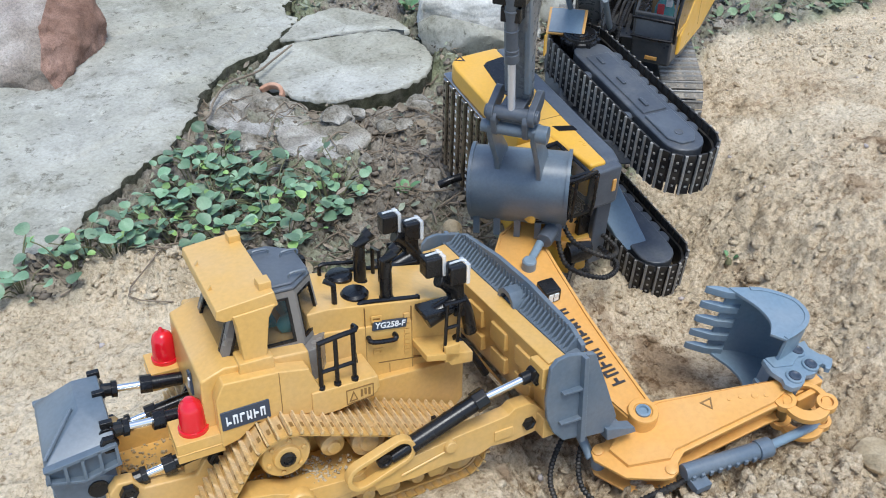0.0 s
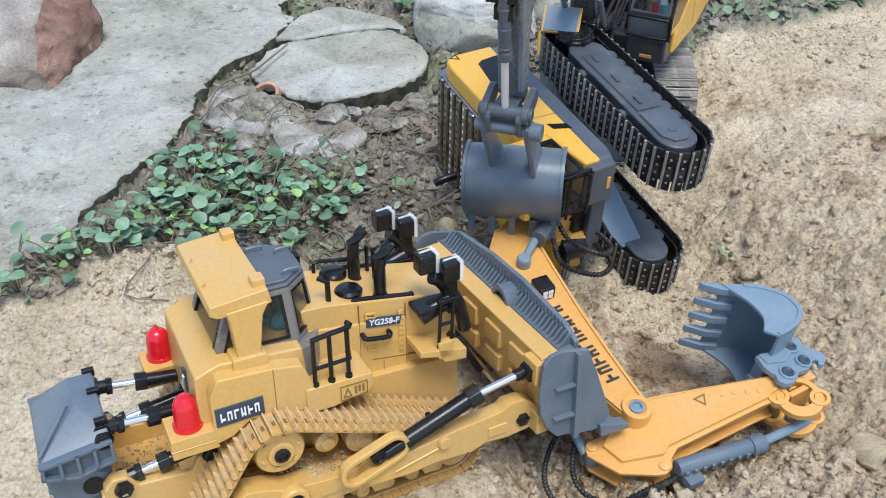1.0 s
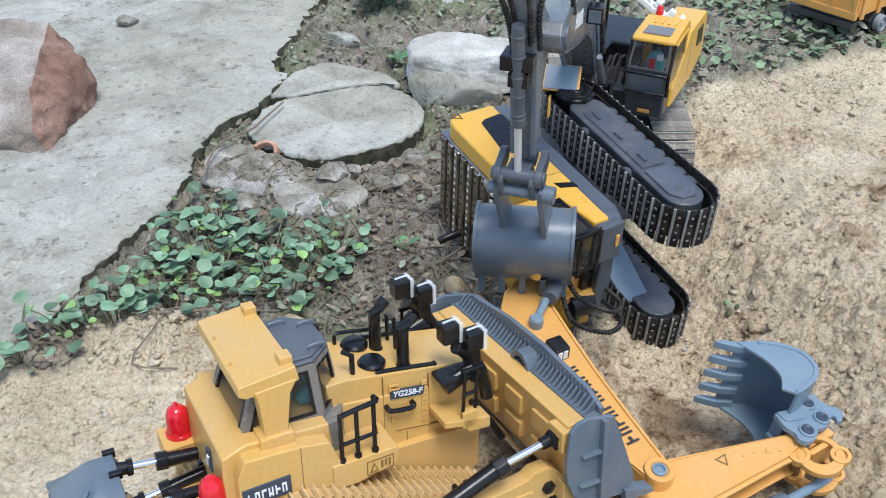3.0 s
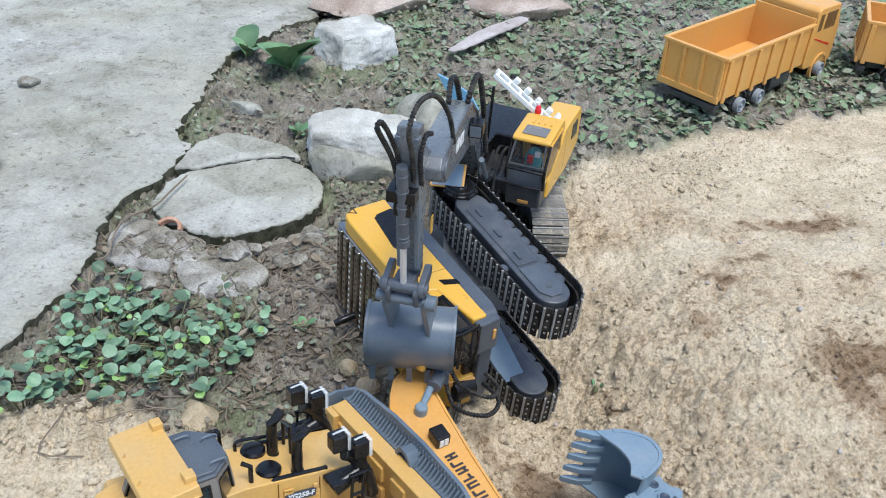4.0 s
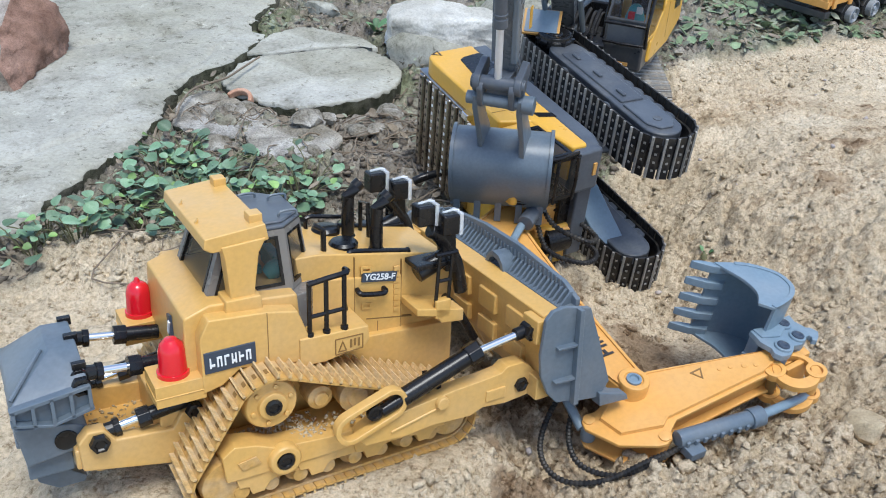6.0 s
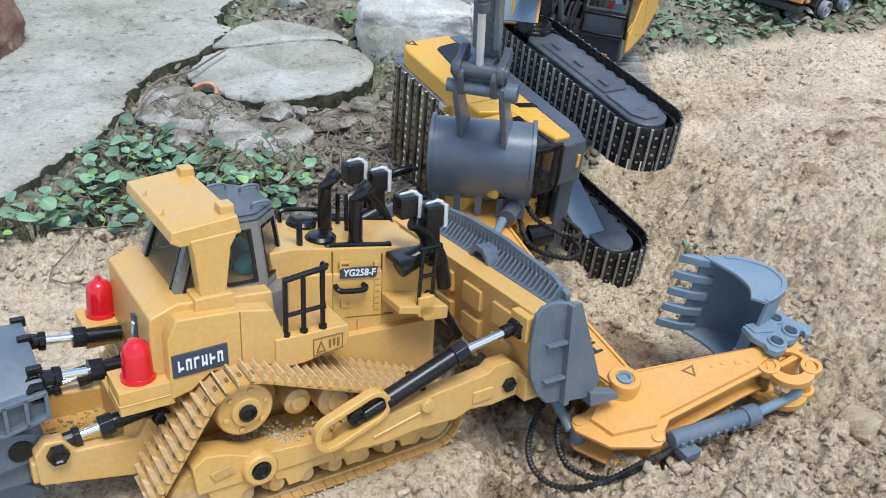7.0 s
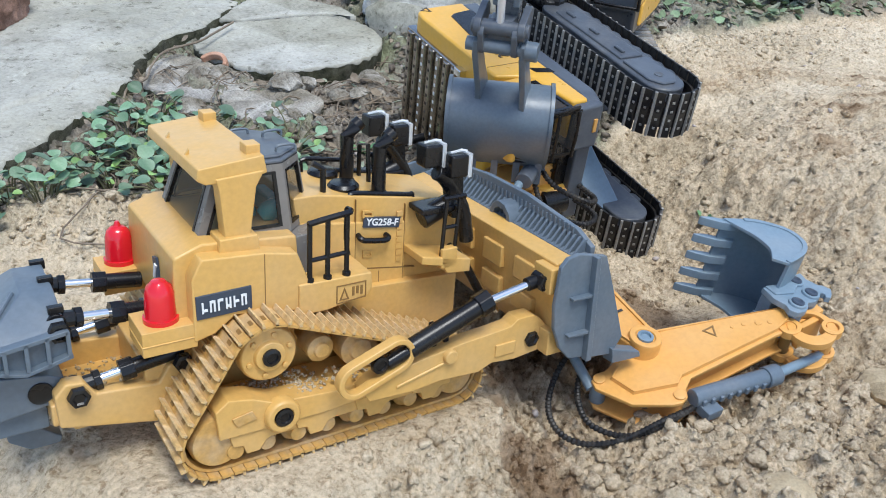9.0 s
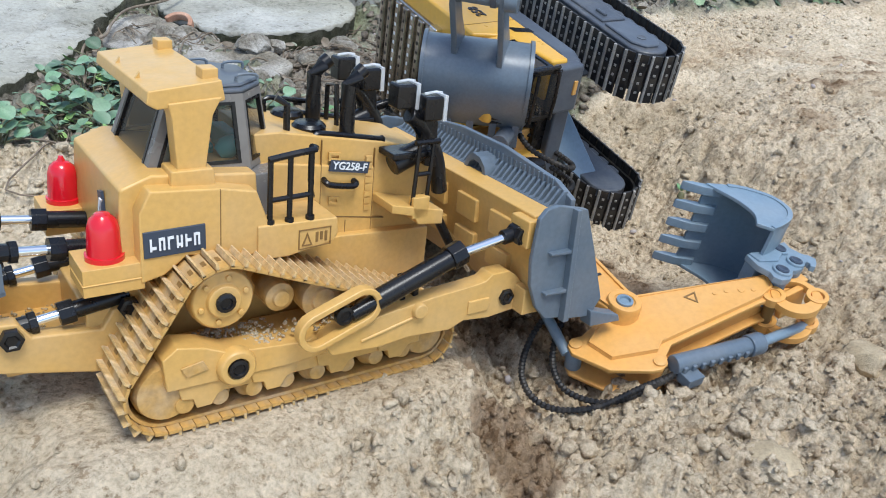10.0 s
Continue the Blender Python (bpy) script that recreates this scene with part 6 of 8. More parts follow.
    part("piston_rod", cyl(B(), (0.3838, -0.016, 0.026), (0.380, -0.022, -0.034), 0.0038, n=12), PALE_BLUE, ram)
    # bucket linkage rings
    for y0, y1 in ((-0.0095, -0.0035), (-0.0360, -0.0300)):
        bm = B()
        ring(bm, disc(0.3715, -0.0185, 0.0180, 30), disc(0.3690, -0.0200, 0.0115, 30), 'y', y0, y1)
        lathe(bm, (0.3625, y0, -0.0050), (0, 1, 0), [(0, 0.0085), (y1 - y0 + 0.0010, 0.0085), (y1 - y0 + 0.0010, 0.0050), (y1 - y0 - 0.0030, 0.0048)], 20)
        lathe(bm, (0.3795, y0, -0.0310), (0, 1, 0), [(0, 0.0080), (y1 - y0 + 0.0010, 0.0080), (y1 - y0 + 0.0010, 0.0048), (y1 - y0 - 0.0016, 0.0046)], 20)
        part("link_ring", bm, ORANGE, arm, "orange ring-shaped bucket link", bevel=0.0004)
    part("link_pin", cyl(B(), (0.3625, -0.037, -0.0050), (0.3625, -0.0065, -0.0050), 0.0042, n=14), BROWN_INK, arm)
    part("link_pin", cyl(B(), (0.3795, -0.037, -0.0310), (0.3795, -0.0048, -0.0310), 0.0042, n=14), ORANGE, arm)
    part("link_bar", box(B(), 0.350, 0.360, -0.026, -0.010, -0.046, -0.012), ORANGE, arm, bevel=0.001)
    part("link_bar", box(B(), 0.3625, 0.3675, -0.030, -0.006, -0.036, -0.014), ORANGE, arm, bevel=0.001)
    # bucket with its hinge plates
    laid_bucket(t, TOPPLED.inverted() @ LAID_BUCKET)
    # hoses that have come loose by the arm's end
    loc = TOPPLED.inverted()
    def wpts(pts):
        return [loc @ Vector(p) for p in pts]
    def lying(pts):
        return wpts([(x, y, max(z, ground_at(x, y) + 0.003)) for x, y, z in pts])
    hose(t, lying([(0.122, 0.468, -0.020), (0.099, 0.446, -0.036), (0.086, 0.416, -0.043), (0.088, 0.391, -0.044), (0.103, 0.377, -0.043), (0.130, 0.378, -0.041), (0.161, 0.389, -0.038), (0.190, 0.403, -0.034), (0.212, 0.414, -0.030)]), 0.0021)
    hose(t, lying([(0.128, 0.466, -0.022), (0.111, 0.434, -0.038), (0.108, 0.405, -0.042), (0.118, 0.388, -0.042), (0.140, 0.382, -0.041), (0.170, 0.392, -0.036), (0.205, 0.410, -0.028)]), 0.0021)
    part("loose_link", cyl(B(), loc @ Vector((0.098, 0.470, -0.014)), loc @ Vector((0.118, 0.424, -0.036)), 0.0038, n=12), PALE_BLUE, t)
    # hoses round the boom foot
    hose(t, [(0.100, -0.008, 0.050), (0.140, -0.020, 0.060), (0.160, -0.030, 0.030), (0.140, -0.040, 0.000), (0.100, -0.040, 0.006)], 0.0024)
    hose(t, [(0.096, 0.006, 0.046), (0.132, 0.000, 0.050), (0.152, -0.012, 0.024), (0.134, -0.024, 0.000), (0.098, -0.024, 0.004)], 0.0024)
    hose(t, [(0.104, -0.012, 0.070), (0.130, -0.030, 0.104), (0.160, -0.044, 0.110), (0.150, -0.052, 0.070), (0.110, -0.050, 0.030)], 0.0022)
    part("boom_foot_bracket", prism(B(), [(0.082, 0.014), (0.112, 0.014), (0.104, 0.050), (0.086, 0.050)], 'y', -0.034, -0.026), ORANGE, t, bevel=0.001)
    part("slew_motor", cyl(B(), (0.105, -0.040, 0.014), (0.105, -0.040, 0.040), 0.014, n=20), BLACK, t, bevel=0.001)
    return t


build_toppled()

# standing machine behind it
STANDING = pose(0.239, 1.073, 0.062, 0, 0, -110)


def build_standing():
    t = thing("toy_excavator", STANDING, "dark grey and yellow toy excavator standing with lowered bucket", "toy excavator")
    crawler(t, pose(0, 0, 0, 0, 0, 15), FRAME_GREY, "dusty dark grey undercarriage with crawler tracks", WORN_SHOE)
    cab = upper_body(t, GOLD, DARK_GREY, "dark grey cab with a yellow roof and open front window", True)
    turn = pose(0.120, 0.055, -0.008, 0, 0, -8) @ pose(-0.120, -0.045, 0)
    for ob in t.children:
        if ob.name.split(".")[0] != "undercarriage":
            ob.matrix_basis = turn @ ob.matrix_basis

    Y0, Y1 = -0.025, 0.000
    bm = B()
    out = [(0.090, 0.014), (0.112, 0.008), (0.140, 0.030), (0.178, 0.074), (0.220, 0.112), (0.270, 0.138), (0.330, 0.154), (0.392, 0.174), (0.430, 0.187), (0.448, 0.192), (0.460, 0.200), (0.460, 0.211), (0.450, 0.219), (0.432, 0.219),
           (0.390, 0.213), (0.350, 0.207), (0.306, 0.200), (0.256, 0.184), (0.205, 0.150), (0.160, 0.104), (0.120, 0.056)]
    prism(bm, out, 'y', Y0, Y1)
    boom = part("boom", bm, ARM_GREY, t, "dark grey boom with pale block shapes", bevel=0.0016)
    boom.matrix_basis = pose(0.280, -0.012, 0, 0, 0, 3.4) @ pose(-0.280, 0.012, 0)
    mid = (sum(q[0] for q in out) / len(out), sum(q[1] for q in out) / len(out))
    part("edge_bead", ring(B(), [(q[0] * 0.985 + mid[0] * 0.015, q[1] * 0.985 + mid[1] * 0.015) for q in out], [(q[0] * 0.94 + mid[0] * 0.06, q[1] * 0.90 + mid[1] * 0.10) for q in out], 'y', Y1 - 0.0005, Y1 + 0.0014), MID_GREY, boom)
    bm = B()
    cyl(bm, (0.446, Y0 - 0.006, 0.2055), (0.446, Y1 + 0.004, 0.2055), 0.0105, n=22)
    part("pivot_boss", bm, MID_GREY, boom, bevel=0.001)
    block_row(boom, pose(0.350, Y1 + 0.0008, 0.184, 0, -15, 0) @ pose(0, 0, 0, 0, 0, 180), 0.056, 0.013, 6, PALE_INK, 0.0005, 11)
    bm = B()
    box(bm, 0.262, 0.280, 0.000, 0.016, 0.152, 0.169)
    lamp = part("work_lamp", bm, BLACK, boom, bevel=0.0016)
    part("lens", box(B(), 0.2795, 0.2812, 0.002, 0.014, 0.1545, 0.1665), STEEL_GREY, lamp)
    for y in (-0.034, 0.007):
        bm = B()
        cyl(bm, (0.110, y, 0.000), (0.168, y, 0.042), 0.0068, n=16)
        rm = part("boom_ram", bm, BLACK, t, bevel=0.0006)
        part("piston_rod", cyl(B(), (0.166, y, 0.0405), (0.214, y, 0.092), 0.0032, n=12), STEEL_GREY, rm)
    # arm, hanging almost upright
    U, L = Vector((0.486, 0.0, 0.262)), Vector((0.466, 0.0, 0.106))
    d = (L - U).normalized()
    q = Vector((-d.z, 0, d.x))
    def on(a, s):
        p = U + d * a + q * s
        return (p.x, p.z)
    bm = B()
    pts = [on(-0.004, 0.004), on(0.000, -0.012), on(0.030, -0.022), on(0.050, -0.042), on(0.062, -0.048), on(0.076, -0.042), on(0.094, -0.022), on(0.122, -0.013), on(0.164, -0.010), on(0.166, 0.002), on(0.150, 0.004), on(0.080, 0.010), on(0.012, 0.010)]
    prism(bm, pts, 'y', -0.022, -0.003)
    arm = part("arm", bm, ARM_GREY, t, "dark grey dipper arm hanging down", bevel=0.0014)
    part("arm_edge", box(B(), -0.004, 0.004, -0.0232, -0.0182, -0.072, 0.074, Matrix.Translation(Vector((0.481, 0, 0.184))) @ pose(0, 0, 0, 0, 7, 0)), STEEL_GREY, arm, bevel=0.001)
    part("arm_edge", box(B(), -0.004, 0.004, -0.0068, -0.0018, -0.072, 0.074, Matrix.Translation(Vector((0.481, 0, 0.184))) @ pose(0, 0, 0, 0, 7, 0)), STEEL_GREY, arm, bevel=0.001)
    part("warning_print", box(B(), 0.436, 0.443, -0.0005, 0.0006, 0.132, 0.150), GOLD, arm, "faded yellow printed mark")
    base = Vector((U.x, -0.014, U.z)) + q * 0.018
    bm = B()
    cyl(bm, base + d * 0.026, base + d * 0.112, 0.0052, n=18)
    for k in range(5):
        cyl(bm, base + d * (0.034 + 0.017 * k), base + d * (0.036 + 0.017 * k), 0.0059, n=18)
    cyl(bm, base + d * 0.106, base + d * 0.114, 0.0060, n=18)
    ram = part("bucket_ram", bm, MID_GREY, t, "dark grey bucket ram with raised bands", bevel=0.0006)
    part("piston_rod", cyl(B(), base + d * 0.110, Vector((L.x, -0.014, L.z)) + q * 0.020 + d * 0.006, 0.0032, n=14), ROD, ram, "bright plated rod")
    # link rocker and bucket hinge
    bm = B()
    r0 = Vector((L.x, 0, L.z)) + q * 0.020 + d * 0.006
    cyl(bm, (r0.x, -0.036, r0.z), (r0.x, 0.008, r0.z), 0.0060, n=18)
    for y in (-0.034, 0.001):
        prism(bm, stadium(r0.x, r0.z, L.x + d.x * 0.002, L.z + d.z * 0.002, 0.0085, 0.0078), 'y', y, y + 0.006)
    for y in (-0.0365, 0.0065):
        cyl(bm, (r0.x, y, r0.z), (r0.x, y + 0.003, r0.z), 0.0056, n=12)
    part("rocker_link", bm, MID_GREY, t, "dark grey rocker link with round bosses", bevel=0.0008)
    H = Vector((0.478, 0, 0.074))
    bm = B()
    for y in (-0.030, -0.003):
        prism(bm, stadium(r0.x + 0.002, r0.z - 0.004, H.x + 0.006, H.z + 0.008, 0.0066, 0.0066), 'y', y, y + 0.005)
    box(bm, H.x - 0.010, H.x + 0.006, -0.024, -0.004, 0.082, 0.104)
    part("bucket_link", bm, MID_GREY, t, bevel=0.0008)
    bm = B()
    cyl(bm, (H.x + 0.006, -0.040, H.z + 0.008), (H.x + 0.006, 0.014, H.z + 0.008), 0.0056, n=16)
    cyl(bm, (H.x + 0.006, 0.008, H.z + 0.008), (H.x + 0.006, 0.018, H.z + 0.008), 0.0078, n=16)
    part("hinge_pin", bm, STEEL_GREY, t, bevel=0.0006)
    # bucket: its rounded back outward, lip down
    K = pose(0.450, -0.014, -0.038, 0, 0, 10) @ pose(0, 0.0445, 0, 0, 0, 180) @ pose(0, 0, 0, 0, 104, 0) @ Matrix.Diagonal((0.77, 0.77, 0.77, 1))
    excavator_bucket(t, K, STEEL_GREY, 0.1155, "scuffed blue-grey digging bucket", 5)
    for y in (0.020, 0.058):
        bm = B()
        prism(bm, [(H.x - 0.048, 0.018), (H.x - 0.017, 0.016), (H.x - 0.010, 0.038), (H.x + 0.011, 0.074), (H.x + 0.012, 0.086), (H.x + 0.004, 0.091), (H.x - 0.004, 0.086), (H.x - 0.022, 0.058), (H.x - 0.038, 0.040)], 'y', y - 0.054, y - 0.049)
        part("hinge_plate", bm, STEEL_GREY, t, bevel=0.001)
    # hoses over the arm's head
    hose(t, [(0.490, -0.006, 0.214), (0.500, -0.006, 0.246), (0.512, -0.006, 0.274), (0.494, -0.003, 0.290), (0.456, 0.002, 0.280), (0.416, 0.006, 0.244), (0.396, 0.008, 0.206)], 0.0021)
    hose(t, [(0.490, -0.020, 0.210), (0.502, -0.022, 0.240), (0.520, -0.026, 0.268), (0.530, -0.027, 0.282), (0.522, -0.025, 0.282), (0.504, -0.020, 0.254), (0.486, -0.017, 0.216)], 0.0021)
    hose(t, [(0.486, 0.000, 0.210), (0.494, 0.000, 0.240), (0.488, 0.002, 0.258), (0.470, 0.003, 0.252)], 0.0021)
    hose(t, [(0.300, -0.018, 0.180), (0.296, -0.020, 0.206), (0.274, -0.022, 0.216), (0.244, -0.022, 0.196), (0.220, -0.018, 0.140)], 0.0030)
    hose(t, [(0.280, -0.006, 0.172), (0.268, -0.002, 0.204), (0.236, 0.000, 0.206), (0.200, 0.002, 0.150), (0.170, 0.004, 0.080)], 0.0030)
    for k in range(5):
        y = 0.018 - 0.012 * k
        hose(t, [(0.110, y, 0.050), (0.150, y - 0.002, 0.040), (0.176, y, 0.010), (0.150, y + 0.002, -0.014), (0.112, y, -0.006)], 0.0022)
    part("hose_clamp", box(B(), 0.478, 0.500, -0.028, -0.002, 0.196, 0.208), BLACK, t, bevel=0.001)
    part("hose_clamp", box(B(), 0.480, 0.498, -0.022, -0.006, 0.182, 0.194), BLACK, t, bevel=0.001)
    # white rack, leaning down towards the cab's far corner
    R = pose(0.040, 0.030, 0.096, -37, 0, 0)
    bm = B()
    for x in (-0.012, 0.004):
        box(bm, x, x + 0.005, -0.052, 0.052, -0.003, 0.003, R)
    for k in range(6):
        y = -0.050 + 0.0195 * k
        box(bm, -0.011, 0.008, y, y + 0.004, -0.0024, 0.0024, R)
    rack = part("roof_rack", bm, WHITE, t, "white plastic rack with short studs", bevel=0.0006)
    for k in range(4):
        y = -0.026 + 0.020 * k
        part("stud", box(B(), -0.016, -0.008, y, y + 0.008, 0.002, 0.011, R), WHITE, rack, bevel=0.0012)
    part("rack_foot", box(B(), -0.014, 0.012, 0.048, 0.054, -0.006, 0.014, R), WHITE, rack, bevel=0.0008)
    part("rack_post", cyl(B(), (0.048, 0.050, 0.060), (0.048, 0.050, 0.098), 0.003, n=10), WHITE, rack)
    part("aerial", cyl(B(), (0.060, -0.012, 0.040), (0.054, -0.010, 0.114), 0.0022, n=8), BLACK, t, "black upright rod")
    bm = B()
    box(bm, -0.016, 0.016, -0.021, 0.021, -0.002, 0.002)
    mirror = part("side_mirror", bm, ORANGE, t, "pale blue mirror in an orange frame", bevel=0.0008)
    mirror.matrix_basis = pose(0.205, -0.034, 0.058, 0, 38, 6)
    part("mirror_glass", box(B(), -0.0145, 0.0145, -0.0180, 0.0180, 0.0016, 0.0032), PALE_BLUE, mirror)
    part("mirror_arm", cyl(B(), (-0.014, 0, 0), (-0.080, 0.0, -0.034), 0.0022, n=8), BLACK, mirror)
    bm = B()
    prism(bm, [(-0.086, 0.124), (-0.070, 0.118), (-0.040, 0.102), (-0.026, 0.080), (-0.048, 0.072), (-0.066, 0.090)], 'x', 0.058, 0.062)
    part("rear_plate", bm, BLUE_PLATE, t, "pale blue slanted rear plate", bevel=0.0008)
    return t


build_standing()


# ---------------------------------------------------------------- dump trucks
RIM_GREY = material("pale_grey_plastic", (0.30, 0.325, 0.35), 0.4, tint=(0.3, 0.27, 0.22), tint_amount=0.3, grain=0.1)


def build_truck():
    """x forward, y left, origin on the ground under the tail."""
    m = pose(0.0, 0.0, 0.0)
    f = Vector((0.819, 0.574))
    l = Vector((-0.574, 0.819))
    o = f * 1.325 + l * 0.766
    t = thing("toy_dump_truck", pose(o.x, o.y, -0.045, 0, 0, 35), "orange-yellow toy dump truck with an empty ribbed bed", "toy truck", "toy trucks")
    W, Lb, z0, z1 = 0.066, 0.300, 0.050, 0.128
    bed = part("bed", box(B(), 0.0005, Lb - 0.0005, -W + 0.0005, W - 0.0005, z0 - 0.002, z0 + 0.005), ORANGE, t, "orange-yellow open bed with upright ribs", bevel=0.0008)
    for s in (-1, 1):
        part("side_panel", box(B(), 0.0, Lb, min(s * W, s * (W - 0.0035)), max(s * W, s * (W - 0.0035)), z0 - 0.001, z1), ORANGE, bed)
    part("tail_panel", box(B(), -0.0010, 0.0030, -W + 0.0002, W - 0.0002, z0 - 0.001, z1), ORANGE, bed)
    part("head_panel", box(B(), Lb - 0.0035, Lb + 0.0005, -W + 0.0002, W - 0.0002, z0, z1 + 0.012), ORANGE, bed)
    for s in (-1, 1):
        part("top_rail", box(B(), -0.003, Lb, min(s * (W - 0.004), s * (W + 0.004)), max(s * (W - 0.004), s * (W + 0.004)), z1 - 0.003, z1 + 0.003), ORANGE, bed, bevel=0.001)
        for k in range(7):
            x = 0.006 + k * (Lb - 0.016) / 6
            part("rib", prism(B(), [(x, z0 - 0.006), (x + 0.009, z0 - 0.006), (x + 0.009, z1 - 0.003), (x, z1 - 0.003)], 'y', s * W, s * (W + 0.0045)), ORANGE, bed, bevel=0.0012)
    part("top_rail", box(B(), -0.005, 0.003, -W, W, z1 - 0.003, z1 + 0.003), ORANGE, bed, bevel=0.001)
    for k in range(4):
        y = -W + 0.002 + k * (2 * W - 0.011) / 3
        part("rib", box(B(), -0.0045, 0.001, y, y + 0.007, z0 + 0.001, z1 - 0.003), ORANGE, bed, bevel=0.001)
    part("bottom_sill", box(B(), -0.005, 0.002, -W, W, z0 - 0.006, z0 + 0.006), ORANGE, bed, bevel=0.001)
    bm = B()
    box(bm, 0.010, 0.400, -0.034, 0.034, 0.026, 0.046)
    box(bm, 0.004, 0.020, -0.060, 0.060, 0.024, 0.036)
    box(bm, 0.20, 0.27, -0.058, 0.058, 0.016, 0.040)
    part("chassis", bm, DARK_GREY, t, "dark grey plastic chassis", bevel=0.0015)
    for x in (0.077, 0.142, 0.370):
        for s in (-1, 1):
            y = s * 0.052
            bm = B()
            lathe(bm, (x, y - s * 0.010, 0.0225), (0, s, 0), [(0, 0.016), (0.001, 0.0215), (0.003, 0.0225), (0.017, 0.0225), (0.020, 0.0205), (0.0205, 0.0150)], 26)
            wheel = part("wheel", bm, RUBBER, t, "black tyre on a pale plastic rim")
            part("rim", lathe(B(), (x, y + s * 0.0035, 0.0225), (0, s, 0), [(0, 0.0140), (0.0172, 0.0140), (0.0180, 0.0118), (0.0130, 0.0105), (0.0140, 0.0050), (0.0185, 0.0040)], 22), RIM_GREY, wheel)
        if x < 0.3:
            for s in (-1, 1):
                bm = B()
                arc = [(x + 0.029 * math.cos(a), 0.0225 + 0.029 * math.sin(a)) for a in np.linspace(0.25, math.pi - 0.25, 9)]
                arc2 = [(x + 0.026 * math.cos(a), 0.0225 + 0.026 * math.sin(a)) for a in np.linspace(math.pi - 0.25, 0.25, 9)]
                prism(bm, arc + arc2, 'y', s * 0.042, s * 0.064)
                part("mudguard", bm, DARK_GREY, t)
    bm = B()
    prism(bm, [(0.312, 0.030), (0.312, 0.150), (0.322, 0.156), (0.396, 0.154), (0.416, 0.100), (0.418, 0.030)], 'y', -0.064, 0.064)
    cab = part("cab", bm, ORANGE, t, "orange-yellow cab with dark window openings", bevel=0.004)
    for s in (-1, 1):
        for x0, x1 in ((0.322, 0.336), (0.346, 0.388)):
            part("window", box(B(), x0, x1, s * 0.0635, s * 0.0648, 0.108, 0.142), SMOKE, cab, bevel=0.0006)
        part("red_stripe", prism(B(), [(0.318, 0.094), (0.324, 0.094), (0.392, 0.070), (0.386, 0.068)], 'y', s * 0.0636, s * 0.0646), RED, cab)
        part("wheel_arch", ring(B(), disc(0.370, 0.024, 0.031, 28), disc(0.370, 0.024, 0.026, 28), 'y', s * 0.060, s * 0.0665), ORANGE, cab)
    part("windscreen", prism(B(), [(0.400, 0.146), (0.414, 0.108), (0.416, 0.108), (0.402, 0.147)], 'y', -0.054, 0.054), SMOKE, cab)
    return t


TRUCK = build_truck()
second_truck = copy_thing(TRUCK, pose(1.085, 1.585, -0.046, 0, 0, -28))
tagged(second_truck, "orange-yellow toy dump truck parked beyond the other one on the weeds")


# ---------------------------------------------------------------- paving, blocks and stones
def rough_material(name, a, b, scale, patches, bump=0.6, speck=0.3, cracks=False):
    m = bpy.data.materials.new(name)
    m.use_nodes = True
    nt = m.node_tree
    p = nt.nodes["Principled BSDF"]
    p.inputs["Roughness"].default_value = 0.92
    p.inputs["Specular IOR Level"].default_value = 0.2
    tc = nt.nodes.new("ShaderNodeTexCoord")

    def noise_tex(sc, det=8.0, ro=0.6):
        n = nt.nodes.new("ShaderNodeTexNoise")
        n.inputs["Scale"].default_value, n.inputs["Detail"].default_value, n.inputs["Roughness"].default_value = sc, det, ro
        nt.links.new(tc.outputs["Object"], n.inputs["Vector"])
        return n.outputs[0]

    def ramp(sock, stops):
        r = nt.nodes.new("ShaderNodeValToRGB")
        e = r.color_ramp.elements
        while len(e) < len(stops):
            e.new(0.5)
        for k, (q, c) in enumerate(stops):
            e[k].position, e[k].color = q, (*c, 1)
        nt.links.new(sock, r.inputs[0])
        return r.outputs[0]

    def mul(x, y):
        k = nt.nodes.new("ShaderNodeMix")
        k.data_type, k.blend_type = 'RGBA', 'MULTIPLY'
        k.inputs[0].default_value = 1.0
        nt.links.new(x, k.inputs[6])
        nt.links.new(y, k.inputs[7])
        return k.outputs[2]

    col = ramp(noise_tex(scale), [(0.32, a), (0.68, b)])
    col = mul(col, ramp(noise_tex(scale * 0.28, 5.0), [(0.40, patches), (0.62, (1, 1, 1))]))
    col = mul(col, ramp(noise_tex(scale * 14, 6.0, 0.7), [(0.28, (1 - speck,) * 3), (0.55, (1, 1, 1)), (0.75, (1.12,) * 3)]))
    if cracks:
        # beige films, dark pits and pale chips
        col = mul(col, ramp(noise_tex(scale * 0.16, 6.0, 0.6), [(0.42, (0.93, 0.915, 0.86)), (0.58, (1, 1, 1))]))
        col = mul(col, ramp(noise_tex(scale * 5.0, 9.0, 0.72), [(0.36, (0.52, 0.51, 0.48)), (0.43, (1, 1, 1))]))
        col = mul(col, ramp(noise_tex(scale * 2.3, 9.0, 0.75), [(0.60, (1, 1, 1)), (0.66, (1.32, 1.32, 1.32))]))
        col = mul(col, ramp(noise_tex(scale * 0.9, 10.0, 0.78), [(0.36, (0.66, 0.65, 0.61)), (0.47, (1, 1, 1)), (0.62, (1.08, 1.08, 1.07))]))
    nt.links.new(col, p.inputs["Base Color"])
    bp = nt.nodes.new("ShaderNodeBump")
    bp.inputs["Strength"].default_value, bp.inputs["Distance"].default_value = bump, 0.003
    nt.links.new(noise_tex(scale * 7, 12.0, 0.68), bp.inputs["Height"])
    nt.links.new(bp.outputs[0], p.inputs["Normal"])
    return m


